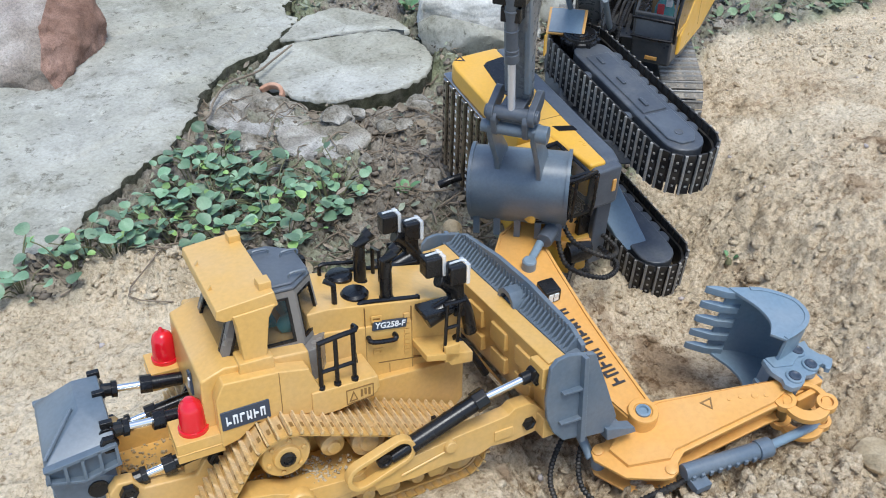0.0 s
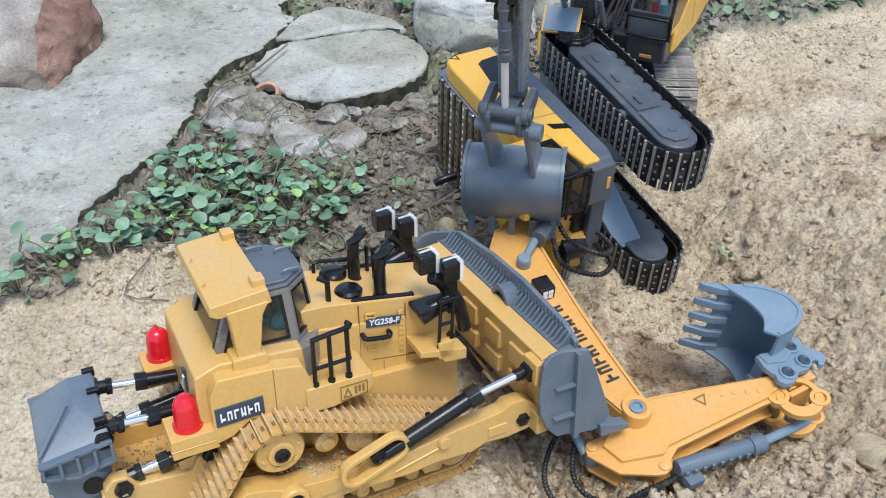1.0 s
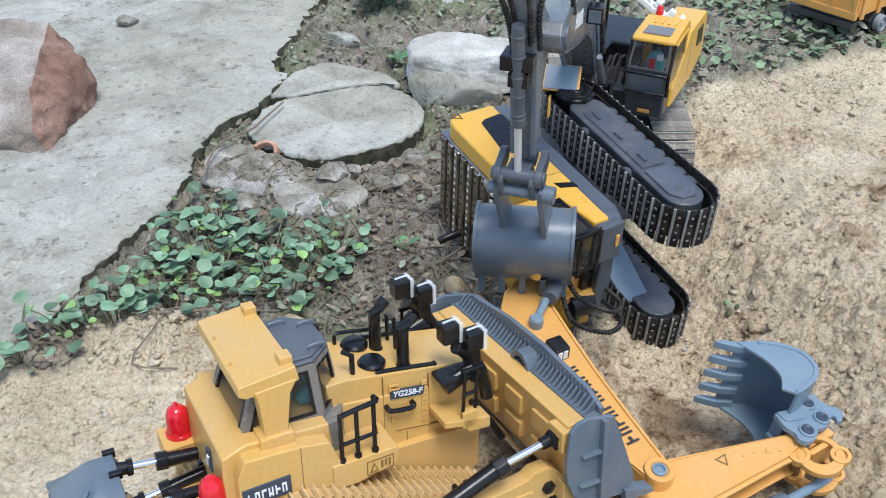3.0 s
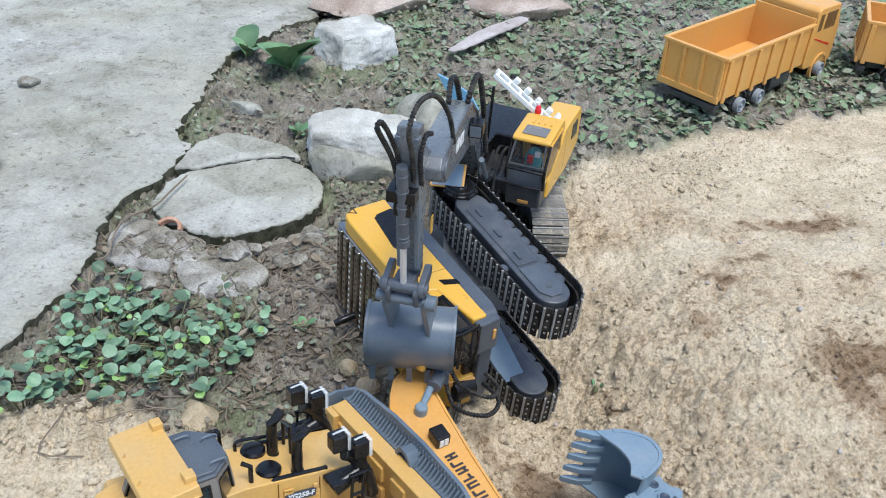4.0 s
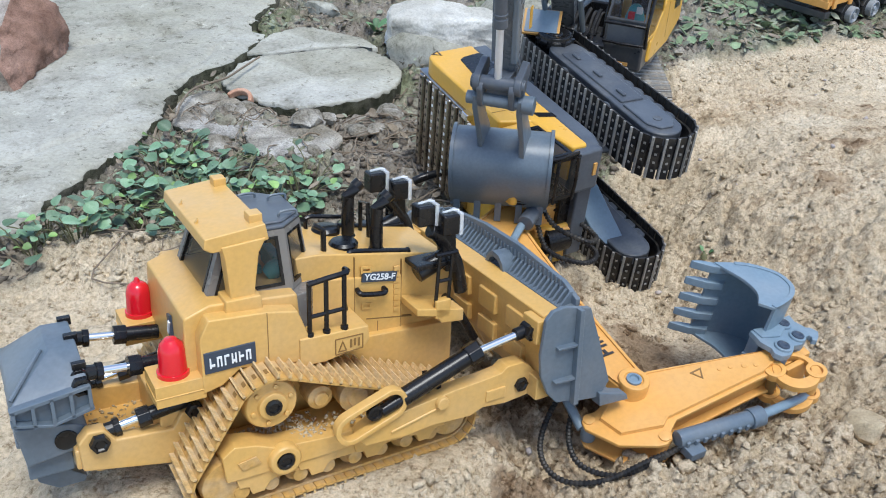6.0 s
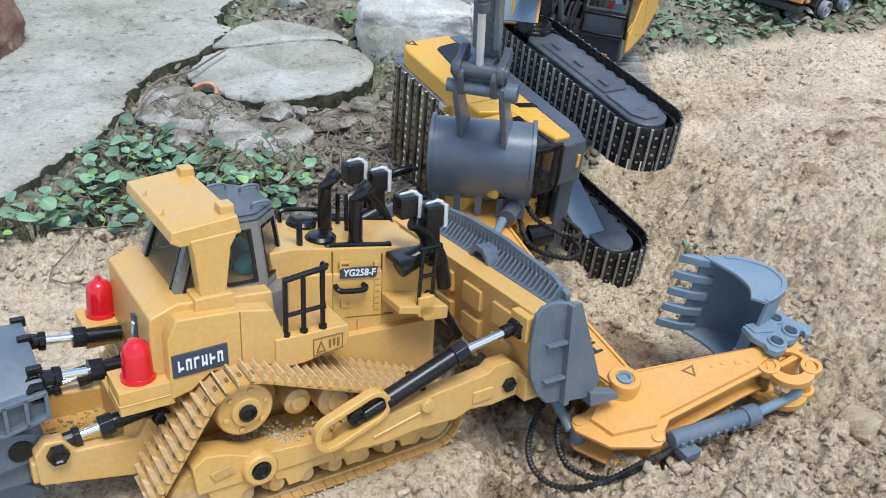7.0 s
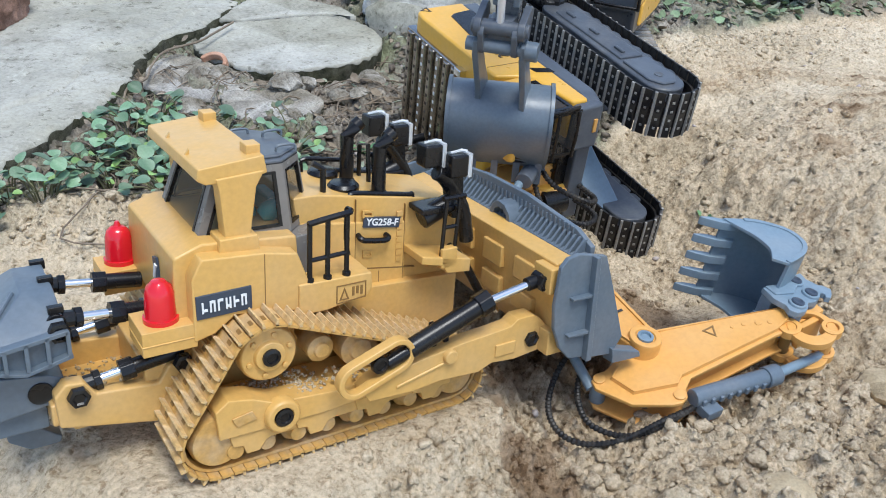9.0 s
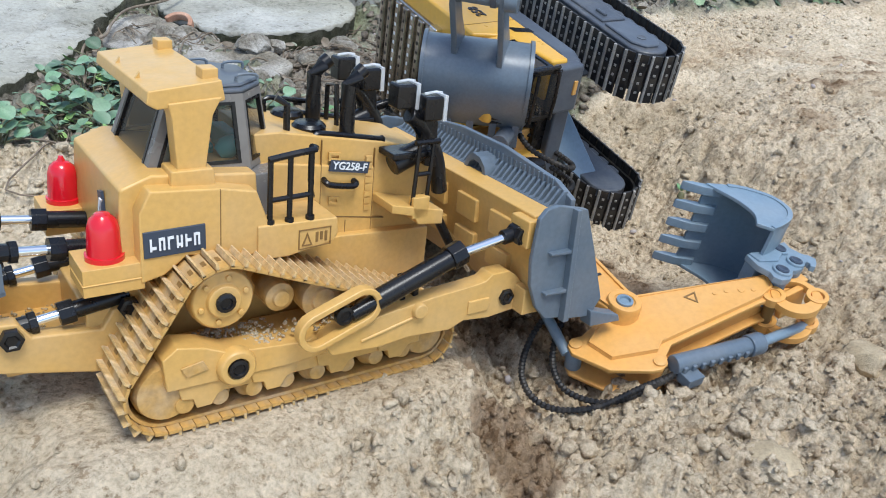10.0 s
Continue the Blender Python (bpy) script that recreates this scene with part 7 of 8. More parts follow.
CONCRETE = rough_material("weathered_concrete", (0.345, 0.340, 0.300), (0.475, 0.468, 0.418), 14, (0.84, 0.835, 0.79), 0.45, 0.26, True)
WHITE_STONE = rough_material("pale_limewashed_block", (0.52, 0.515, 0.48), (0.78, 0.775, 0.73), 20, (0.75, 0.73, 0.68), 0.7)
RUBBLE = rough_material("grey_rubble", (0.28, 0.265, 0.235), (0.54, 0.52, 0.475), 28, (0.7, 0.66, 0.6), 1.0, 0.5, True)
BRICK = rough_material("broken_red_brick", (0.235, 0.135, 0.098), (0.45, 0.280, 0.212), 34, (0.62, 0.58, 0.55), 1.0, 0.45)
MORTAR = rough_material("grey_mortar", (0.31, 0.265, 0.23), (0.52, 0.465, 0.41), 26, (0.62, 0.58, 0.53), 1.0, 0.45)
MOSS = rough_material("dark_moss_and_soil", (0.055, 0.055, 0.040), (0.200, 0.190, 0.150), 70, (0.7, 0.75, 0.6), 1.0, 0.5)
DRY_PINK = rough_material("pinkish_stone", (0.42, 0.33, 0.27), (0.60, 0.50, 0.43), 18, (0.7, 0.66, 0.62), 0.9, 0.4)
PINK_PALE = rough_material("pale_pinkish_board", (0.42, 0.375, 0.35), (0.56, 0.51, 0.485), 20, (0.85, 0.82, 0.8), 0.3, 0.2)
DRY_CLAY = rough_material("dry_clay", (0.48, 0.385, 0.25), (0.64, 0.53, 0.37), 30, (0.8, 0.78, 0.74), 0.8)


def build_paving():
    ys = np.concatenate([np.linspace(-1.5, 0.4, 20), np.arange(0.41, 2.2, 0.006), np.linspace(2.2, 9.0, 24)])
    us = np.concatenate([np.geomspace(6.0, 0.9, 12), np.linspace(0.88, 0.012, 230), [0.008, 0.005, 0.0025, 0.001, 0.0]])
    E = edge_x(ys)
    X = E[:, None] - us[None, :]
    Y = np.repeat(ys[:, None], len(us), 1)
    drop = (0.006 * np.exp(-us / 0.004) + 0.004 * np.exp(-us / 0.03))[None, :]
    Z = -0.034 + 0.005 * fbm(X, Y, 0.30, 3, 120) + 0.0036 * fbm(X, Y, 0.06, 5, 130, 0.6) - drop * (0.6 + fbm(X, Y, 0.02, 3, 131))
    crack = np.abs(fbm(X, Y, 0.5, 3, 151))
    Z = Z - 0.004 * np.exp(-(crack / 0.006) ** 2)
    ny, nx = X.shape
    top = np.stack([X, Y, Z], -1).reshape(-1, 3)
    skirt = np.stack([E - 0.008 + 0.012 * fbm(E, ys, 0.02, 3, 140), ys, np.full_like(ys, -0.075)], -1)
    verts = np.concatenate([top, skirt])
    idx = np.arange(ny * nx).reshape(ny, nx)
    faces = np.stack([idx[:-1, :-1], idx[:-1, 1:], idx[1:, 1:], idx[1:, :-1]], -1).reshape(-1, 4).tolist()
    sk = ny * nx + np.arange(ny)
    faces += [[int(idx[k, -1]), int(sk[k]), int(sk[k + 1]), int(idx[k + 1, -1])] for k in range(ny - 1)]
    me = bpy.data.meshes.new("pavement")
    me.from_pydata(verts.tolist(), [], faces)
    me.shade_smooth()
    me.materials.append(CONCRETE)
    me.materials.append(MOSS)
    for q in me.polygons[-(ny - 1):]:
        q.material_index = 1
    tagged(new("pavement", me), "weathered grey concrete paving with a broken edge", "pavement", kind="structure")


build_paving()


def flat_piece(name, outline, top, thick, mat, label, category, seed, lean=(0, 0), group=""):
    """A flat broken piece of paving: a ragged outline, a level worn top and a chipped edge."""
    cx, cy = sum(p[0] for p in outline) / len(outline), sum(p[1] for p in outline) / len(outline)
    loop = smooth_path([(x - cx, y - cy, 0) for x, y in outline + outline[:1]], 14)[:-1]
    n, fs = len(loop), [0.0] + [k / 26 for k in range(1, 25)] + [0.955, 0.985, 0.996, 1.0]
    verts, faces = [], []
    for f in fs:
        for i, p in enumerate(loop):
            r = 1 + (0.05 * noise.noise(Vector((p.x * 40, p.y * 40, seed))) + 0.035 * noise.noise(Vector((p.x * 150, p.y * 150, seed)))) * f ** 4
            x, y = p.x * f * r, p.y * f * r
            z = 0.0022 * noise.noise(Vector((x * 14 + seed, y * 14, 3))) + 0.0013 * noise.noise(Vector((x * 60, y * 60, seed))) + 0.0007 * noise.noise(Vector((x * 190, y * 190, seed)))
            z += lean[0] * x + lean[1] * y - (0.0045 * (1 + noise.noise(Vector((x * 70, y * 70, seed + 4)))) if f == 1.0 else 0.0)
            verts.append((x, y, z))
    for p in loop:
        verts.append((p.x * 0.97, p.y * 0.97, -thick))
    for k in range(len(fs)):
        for i in range(n):
            j = (i + 1) % n
            faces.append((k * n + i, (k + 1) * n + i, (k + 1) * n + j, k * n + j))
    me = bpy.data.meshes.new(name)
    me.from_pydata(verts, [], faces)
    me.shade_smooth()
    me.materials.append(mat)
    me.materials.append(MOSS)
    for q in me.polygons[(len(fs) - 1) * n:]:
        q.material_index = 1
    ob = new(name, me)
    ob.matrix_basis = pose(cx, cy, top)
    return tagged(ob, label, category, group)


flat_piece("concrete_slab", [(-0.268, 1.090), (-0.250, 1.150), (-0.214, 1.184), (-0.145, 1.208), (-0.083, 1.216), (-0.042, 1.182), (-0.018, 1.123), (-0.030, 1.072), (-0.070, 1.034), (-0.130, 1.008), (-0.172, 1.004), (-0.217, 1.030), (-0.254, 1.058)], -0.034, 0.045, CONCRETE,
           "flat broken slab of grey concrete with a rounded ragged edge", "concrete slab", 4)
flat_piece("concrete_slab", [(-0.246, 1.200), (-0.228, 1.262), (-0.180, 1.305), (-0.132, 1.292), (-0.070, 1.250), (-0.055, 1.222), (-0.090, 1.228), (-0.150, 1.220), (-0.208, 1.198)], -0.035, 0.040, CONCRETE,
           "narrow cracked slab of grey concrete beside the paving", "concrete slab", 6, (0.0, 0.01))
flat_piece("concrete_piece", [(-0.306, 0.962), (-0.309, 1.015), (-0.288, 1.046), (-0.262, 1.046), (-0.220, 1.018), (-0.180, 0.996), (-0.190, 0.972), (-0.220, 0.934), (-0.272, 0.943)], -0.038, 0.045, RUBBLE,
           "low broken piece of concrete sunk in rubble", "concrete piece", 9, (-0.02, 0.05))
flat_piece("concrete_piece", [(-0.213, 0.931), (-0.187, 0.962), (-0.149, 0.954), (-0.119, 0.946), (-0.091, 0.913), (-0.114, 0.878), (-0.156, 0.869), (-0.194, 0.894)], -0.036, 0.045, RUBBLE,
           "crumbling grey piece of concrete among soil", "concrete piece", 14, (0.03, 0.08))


def stone(name, loc, size, mat, label, category, seed, turn=(0, 0, 0), cuts=3, jag=0.25, group="", flat=0.0):
    """A lump with broken faces."""
    bm = B()
    bmesh.ops.create_icosphere(bm, subdivisions=cuts, radius=1.0)
    rng = random.Random(seed)
    planes = [(Vector((rng.uniform(-1, 1), rng.uniform(-1, 1), rng.uniform(-1, 1))).normalized(), rng.uniform(0.55, 0.88)) for _ in range(9)]
    for v in bm.verts:
        c = v.co.copy()
        for nrm, dist in planes:
            k = c.dot(nrm)
            if k > dist:
                c -= nrm * (k - dist) * 0.92
        c *= 1 + jag * 0.35 * noise.noise(v.co * 2.2 + Vector((seed, 0, 0))) + jag * 0.22 * noise.noise(v.co * 6 + Vector((0, seed, 0)))
        v.co = Vector((c.x * size[0], c.y * size[1], max(c.z, -0.8) * size[2]))
    return single(name, bm, mat, pose(*loc, *turn), label, category, group, smooth=28)


def build_brick():
    """A broken lump of brickwork: grey mortar crust, its red broken end bare."""
    bm = B()
    for c in ((-0.53, 1.047, -0.040), (-0.505, 1.205, -0.040), (-0.500, 1.190, 0.0), (-0.562, 1.235, 0.072), (-0.553, 1.110, 0.036), (-0.545, 1.052, -0.010),
              (-0.80, 1.055, -0.040), (-0.80, 1.075, 0.020), (-0.80, 1.150, 0.060), (-0.80, 1.26, 0.070), (-0.56, 1.30, -0.040), (-0.80, 1.33, -0.040)):
        bm.verts.new(c)
    bmesh.ops.convex_hull(bm, input=bm.verts)
    bmesh.ops.dissolve_limit(bm, angle_limit=radians(4), verts=bm.verts, edges=bm.edges)
    bmesh.ops.triangulate(bm, faces=bm.faces)
    for f in bm.faces:
        f.material_index = 1 if f.normal.x > 0.40 else 0
    for k in range(5):
        bmesh.ops.subdivide_edges(bm, edges=[e for e in bm.edges if e.calc_length() > 0.008], cuts=1, use_grid_fill=False)
        bmesh.ops.triangulate(bm, faces=bm.faces)
    bm.normal_update()
    red = {v for f in bm.faces if f.material_index == 1 for v in f.verts}
    for v in bm.verts:
        q = v.co
        k = noise.noise(q * 20) * 0.010 + noise.noise(q * 60) * 0.006 + noise.noise(q * 160) * (0.0035 if v in red else 0.0016)
        v.co = q + v.normal * k
    single("broken_brick", bm, [MORTAR, BRICK], pose(0, 0, 0), "broken red brick crusted with grey mortar on the paving", "brick", smooth=50)


build_brick()

def chunk(name, loc, size, mat, label, category, seed, turn=0.0, taper=0.12):
    """A rough block with broken corners."""
    bm = B()
    bmesh.ops.create_cube(bm, size=1.0)
    bmesh.ops.subdivide_edges(bm, edges=bm.edges, cuts=34, use_grid_fill=True)
    for v in bm.verts:
        c = v.co
        r = (abs(c.x * 2) ** 9 + abs(c.y * 2) ** 9 + abs(c.z * 2) ** 9) ** (1 / 9)
        c = c / max(r, 0.6) * max(abs(c.x * 2), abs(c.y * 2), abs(c.z * 2)) * 1.0
        k = 1 - taper * (c.z + 0.5)
        p = Vector((c.x * size[0] * k, c.y * size[1] * k, c.z * size[2]))
        q = p + Vector((seed * 0.37, seed * 0.11, 0))
        p += v.normal * (noise.noise(q * 10) * 0.012 + abs(noise.noise(q * 24)) * -0.006 + noise.noise(q * 80) * 0.0022 + noise.noise(q * 190) * 0.0012)
        v.co = p
    return single(name, bm, mat, pose(*loc, 0, 0, turn), label, category, smooth=32)


chunk("pale_block", (0.050, 1.245, -0.018), (0.200, 0.085, 0.066), WHITE_STONE, "pale limewashed block of broken masonry", "block", 21, -3)
chunk("pale_block", (0.050, 1.660, -0.020), (0.150, 0.120, 0.085), WHITE_STONE, "large white broken block lying among weeds", "block", 25, 30)
stone("pink_stone", (0.10, 1.93, -0.030), (0.15, 0.07, 0.035), DRY_PINK, "pinkish broken stone lying past the weeds", "stone", 61, (0, 0, 6), 4, 0.2)
stone("pink_stone", (0.43, 1.91, -0.030), (0.13, 0.06, 0.030), DRY_PINK, "low pinkish brown stone past the weeds", "stone", 63, (0, 0, -10), 4, 0.2)
flat_piece("pale_strip", [(0.235, 1.630), (0.262, 1.634), (0.345, 1.715), (0.425, 1.790), (0.428, 1.815), (0.395, 1.806), (0.320, 1.740), (0.262, 1.668)], -0.018, 0.006, PINK_PALE, "pale pinkish flat strip lying on the weeds", "strip", 19)
for k in range(26):
    r9 = random.Random(500 + k)
    gx, gy, gs = r9.uniform(-0.27, 0.02), r9.uniform(0.86, 1.02), r9.uniform(0.006, 0.020)
    stone("rubble_stone", (gx, gy, ground_at(gx, gy) + gs * 0.3), (gs * r9.uniform(0.9, 1.5), gs, gs * 0.7), RUBBLE, "small grey lump of broken concrete on soil", "stone", 700 + k, (0, 0, r9.uniform(0, 180)), 2, 0.3, "rubble")
stone("grey_stone", (0.022, 1.185, -0.036), (0.078, 0.034, 0.040), CONCRETE, "rounded grey lump of concrete before the pale block", "stone", 87, (0, 0, -14), 4, 0.10)
stone("grey_stone", (0.165, 1.30, -0.030), (0.06, 0.10, 0.060), CONCRETE, "smooth grey lump of concrete behind the excavator", "stone", 31, (0, 20, 35), 3, 0.12)
stone("grey_stone", (-0.150, 1.405, -0.036), (0.036, 0.018, 0.016), CONCRETE, "long grey pebble beside the paving edge", "stone", 33, (0, 0, -8), 3, 0.1)
stone("dark_pebble", (-0.540, 1.498, -0.028), (0.020, 0.013, 0.013), RUBBLE, "dark pebble on the concrete paving", "pebble", 35, (0, 0, 20), 3, 0.2)
stone("clay_lump", (-0.155, 0.665, -0.038), (0.026, 0.022, 0.017), DRY_CLAY, "dry tan lump of clay at the sand's edge", "clay lump", 37, (0, 0, 10), 3, 0.2, "clay lumps")
stone("clay_lump", (0.010, 0.735, -0.045), (0.011, 0.012, 0.013), DRY_CLAY, "small tan lump of clay on dark soil", "clay lump", 41, (0, 0, 40), 3, 0.2, "clay lumps")
stone("clay_lump", (0.028, 0.700, -0.048), (0.018, 0.016, 0.013), DRY_CLAY, "tan lump of clay beside the toppled excavator", "clay lump", 43, (0, 0, 70), 3, 0.2, "clay lumps")
stone("clay_lump", (0.345, 0.430, ground_at(0.345, 0.430) + 0.004), (0.019, 0.017, 0.013), DRY_CLAY, "large clod of dry sand", "clay lump", 47, (0, 0, 20), 3, 0.25, "clay lumps")
stone("clay_lump", (0.223, 0.324, ground_at(0.223, 0.324) + 0.004), (0.020, 0.015, 0.011), DRY_CLAY, "large flat clod of dry sand", "clay lump", 51, (0, 0, -30), 3, 0.35, "clay lumps")
stone("clay_lump", (0.300, 0.330, ground_at(0.300, 0.330) + 0.003), (0.014, 0.012, 0.010), DRY_CLAY, "large clod of dry sand", "clay lump", 49, (0, 0, 60), 3, 0.25, "clay lumps")
stone("pebble", (0.905, 1.520, -0.040), (0.024, 0.02, 0.02), DRY_CLAY, "rounded tan stone beside the truck", "pebble", 53, (0, 0, 0), 3, 0.12)


def build_ring_shard():
    """A curved shard of a clay pot."""
    bm = B()
    a = [(0.020 * math.cos(x), 0.020 * math.sin(x)) for x in np.linspace(0.1, 2.9, 14)]
    b = [(0.0145 * math.cos(x), 0.0145 * math.sin(x)) for x in np.linspace(2.9, 0.1, 14)]
    prism(bm, a + b, 'z', 0, 0.010)
    m = rough_material("pinkish_fired_clay", (0.50, 0.27, 0.17), (0.62, 0.40, 0.29), 60, (0.85, 0.8, 0.78), 0.3)
    single("clay_shard", bm, m, pose(-0.232, 1.022, -0.040, 25, 0, -25), "curved orange shard of fired clay on the broken paving", "shard", bevel=0.0015)


build_ring_shard()


# ---------------------------------------------------------------- clods, grit, litter
def as_ground(me, pts):
    """The same sand as the ground beneath: its sandy and damp values."""
    pts = pts.reshape(-1, 3)
    for key, val in (("sandy", np.ones(len(pts))), ("damp", damp_share(pts[:, 0], pts[:, 1]))):
        me.attributes.new(key, 'FLOAT', 'POINT').data.foreach_set("value", val.astype(np.float32))


def lumps(name, places, mat, label, category, seed):
    """Many small clods in one mesh."""
    bm = B()
    bmesh.ops.create_icosphere(bm, subdivisions=1, radius=1.0)
    base = np.array([v.co[:] for v in bm.verts])
    tri = np.array([[v.index for v in f.verts] for f in bm.faces])
    bm.free()
    rng = np.random.default_rng(seed)
    n = len(places)
    out = np.empty((n, len(base), 3))
    for i, (x, y, z, r) in enumerate(places):
        s = base * (1 + rng.uniform(-0.42, 0.42, (len(base), 1))) * (r * rng.uniform(0.7, 1.2, 3))
        c, d = math.cos(i * 2.4), math.sin(i * 2.4)
        out[i] = np.stack([s[:, 0] * c - s[:, 1] * d + x, s[:, 0] * d + s[:, 1] * c + y, s[:, 2] * 0.75 + z + r * 0.25], -1)
    faces = (tri[None] + (np.arange(n) * len(base))[:, None, None]).reshape(-1, 3)
    me = bpy.data.meshes.new(name)
    me.from_pydata(out.reshape(-1, 3).tolist(), [], faces.tolist())
    me.shade_smooth()
    me.materials.append(mat)
    as_ground(me, out)
    return tagged(new(name, me), label, category, kind="stuff")


def clods(name, places, mat, label, category, seed):
    """Broken clods of uneven shape in one mesh."""
    bm = B()
    bmesh.ops.create_icosphere(bm, subdivisions=2, radius=1.0)
    base = np.array([v.co[:] for v in bm.verts])
    tri = np.array([[v.index for v in f.verts] for f in bm.faces])
    bm.free()
    rng = np.random.default_rng(seed)
    n = len(places)
    out = np.empty((n, len(base), 3))
    for i, (x, y, z, r) in enumerate(places):
        k = rng.normal(0, 1, (4, 3)) * np.array([[1.6], [2.4], [3.4], [5.0]])
        ph = rng.uniform(0, 6.28, 4)
        amp = np.array([0.26, 0.24, 0.21, 0.17])
        s = base * (1 + (np.sin(base @ k.T + ph) * amp).sum(1, keepdims=True) + rng.uniform(-0.07, 0.07, (len(base), 1)))
        s = s * r * rng.uniform(0.75, 1.3, 3)
        out[i] = s * (1, 1, 0.75) + (x, y, z - r * 0.10)
    faces = (tri[None] + (np.arange(n) * len(base))[:, None, None]).reshape(-1, 3)
    me = bpy.data.meshes.new(name)
    me.from_pydata(out.reshape(-1, 3).tolist(), [], faces.tolist())
    me.shade_smooth()
    me.materials.append(mat)
    as_ground(me, out)
    return tagged(new(name, me), label, category, kind="stuff")


def scatter(n, x0, x1, y0, y1, keep, seed, small, big, power):
    rng = np.random.default_rng(seed)
    x, y = rng.uniform(x0, x1, n), rng.uniform(y0, y1, n)
    ok = rng.uniform(0, 1, n) < keep(x, y)
    x, y = x[ok], y[ok]
    r = small + (big - small) * rng.uniform(0, 1, len(x)) ** power
    return list(zip(x, y, height(x, y), r))


def clod_material(name, a, b):
    m = rough_material(name, a, b, 90, (0.85, 0.83, 0.8), 0.5)
    nt = m.node_tree
    p = nt.nodes["Principled BSDF"]
    src = p.inputs["Base Color"].links[0].from_socket
    geo = nt.nodes.new("ShaderNodeNewGeometry")
    r = nt.nodes.new("ShaderNodeMapRange")
    r.inputs[3].default_value, r.inputs[4].default_value = 0.72, 1.15
    nt.links.new(geo.outputs["Random Per Island"], r.inputs[0])
    c = nt.nodes.new("ShaderNodeCombineColor")
    for k in range(3):
        nt.links.new(r.outputs[0], c.inputs[k])
    mx = nt.nodes.new("ShaderNodeMix")
    mx.data_type, mx.blend_type = 'RGBA', 'MULTIPLY'
    mx.inputs[0].default_value = 1.0
    nt.links.new(src, mx.inputs[6])
    nt.links.new(c.outputs[0], mx.inputs[7])
    nt.links.new(mx.outputs[2], p.inputs["Base Color"])
    return m


SOIL_CLOD = clod_material("soil_crumbs", (0.11, 0.088, 0.068), (0.32, 0.275, 0.22))


def sprinkle():
    """Sand that has fallen onto the bulldozer's track frames and ripper frame."""
    rng = np.random.default_rng(77)
    spots = []
    for x0, x1, y0, y1, z, n in ((-0.112, -0.050, -0.078, -0.050, 0.0105, 420), (-0.184, -0.130, -0.030, 0.028, 0.0045, 260), (-0.050, 0.020, -0.080, -0.060, 0.0135, 120)):
        for k in range(n):
            q = DOZER @ Vector((rng.uniform(x0, x1), rng.uniform(y0, y1), z))
            spots.append((q.x, q.y, q.z, 0.0005 + 0.0011 * rng.uniform() ** 2))
    lumps("spilt_sand", spots, DRY_CLAY, "grains of sand spilt over the bulldozer's frames", "sand", 78)


def loose(x, y):
    """Where the sand is churned up."""
    k = 0.03 + 0.9 * bell(x, y, 0.30, 0.36, 0.22, 0.10) + 0.6 * bell(x, y, 0.25, 0.60, 0.12, 0.12) + 0.5 * bell(x, y, -0.27, 0.66, 0.10, 0.05) + 0.5 * step01(fbm(x, y, 0.12, 3, 61), 0.05, 0.3)
    return np.clip(k, 0, 1) * (sandy(x, y) > 0.6) * clear(x, y) * off_slab(x, y)


def clear(x, y):
    """0 under the bulldozer's tracks."""
    w = DOZER_INV
    lx = w[0][0] * x + w[0][1] * y + w[0][3]
    ly = w[1][0] * x + w[1][1] * y + w[1][3]
    return 1.0 - 1.0 * ((lx > -0.16) & (lx < 0.09) & (np.abs(ly) < 0.085))


def off_slab(x, y):
    """0 on the paving and the broken slabs."""
    k = x > edge_x(y) + 0.004
    for cx, cy, rx, ry in ((-0.138, 1.115, 0.135, 0.118), (-0.150, 1.250, 0.090, 0.050), (-0.248, 0.990, 0.062, 0.050), (-0.138, 0.912, 0.058, 0.043), (0.25, 0.545, 0.065, 0.05)):
        k = k & (((x - cx) / rx) ** 2 + ((y - cy) / ry) ** 2 > 1)
    return k * 1.0


lumps("sand_clods", scatter(60000, -0.6, 0.95, 0.22, 1.35, loose, 5, 0.0006, 0.0032, 6.0), EARTH, "loose crumbs and clods of tan sand", "sand clods", 6)
def heaped(x, y):
    """Where clods lie heaped: before the camera, by the blade, behind the bulldozer, along the weeds."""
    k = 1.2 * bell(x, y, 0.33, 0.33, 0.20, 0.08) + 0.7 * bell(x, y, 0.14, 0.41, 0.07, 0.06) + 0.9 * bell(x, y, -0.27, 0.665, 0.06, 0.03) + 0.5 * bell(x, y, 0.28, 0.64, 0.10, 0.10) + 0.6 * bell(x, y, 0.52, 1.16, 0.14, 0.05) + 0.10
    return np.clip(k - 0.10 + 0.5 * fbm(x, y, 0.06, 3, 611), 0.015, 1) * (sandy(x, y) > 0.6) * clear(x, y) * off_slab(x, y)


clods("broken_clods", scatter(34000, -0.45, 0.75, 0.24, 1.28, heaped, 15, 0.0011, 0.0058, 6.0), EARTH, "heaped broken clods of tan sand", "sand clods", 16)
sprinkle()
lumps("soil_crumbs", scatter(16000, -0.42, 0.45, 0.55, 1.35, lambda x, y: (sandy(x, y) < 0.5) * 0.8 * off_slab(x, y), 7, 0.0008, 0.0060, 4.0), SOIL_CLOD, "dark crumbs of soil and grit", "soil crumbs", 8)
lumps("pebbles", scatter(170, -0.40, 0.9, 0.3, 1.9, lambda x, y: 0.8 * off_slab(x, y) * clear(x, y), 9, 0.0012, 0.0040, 3.0), PINK_PALE, "scattered pale pebbles and grit", "pebbles", 10)


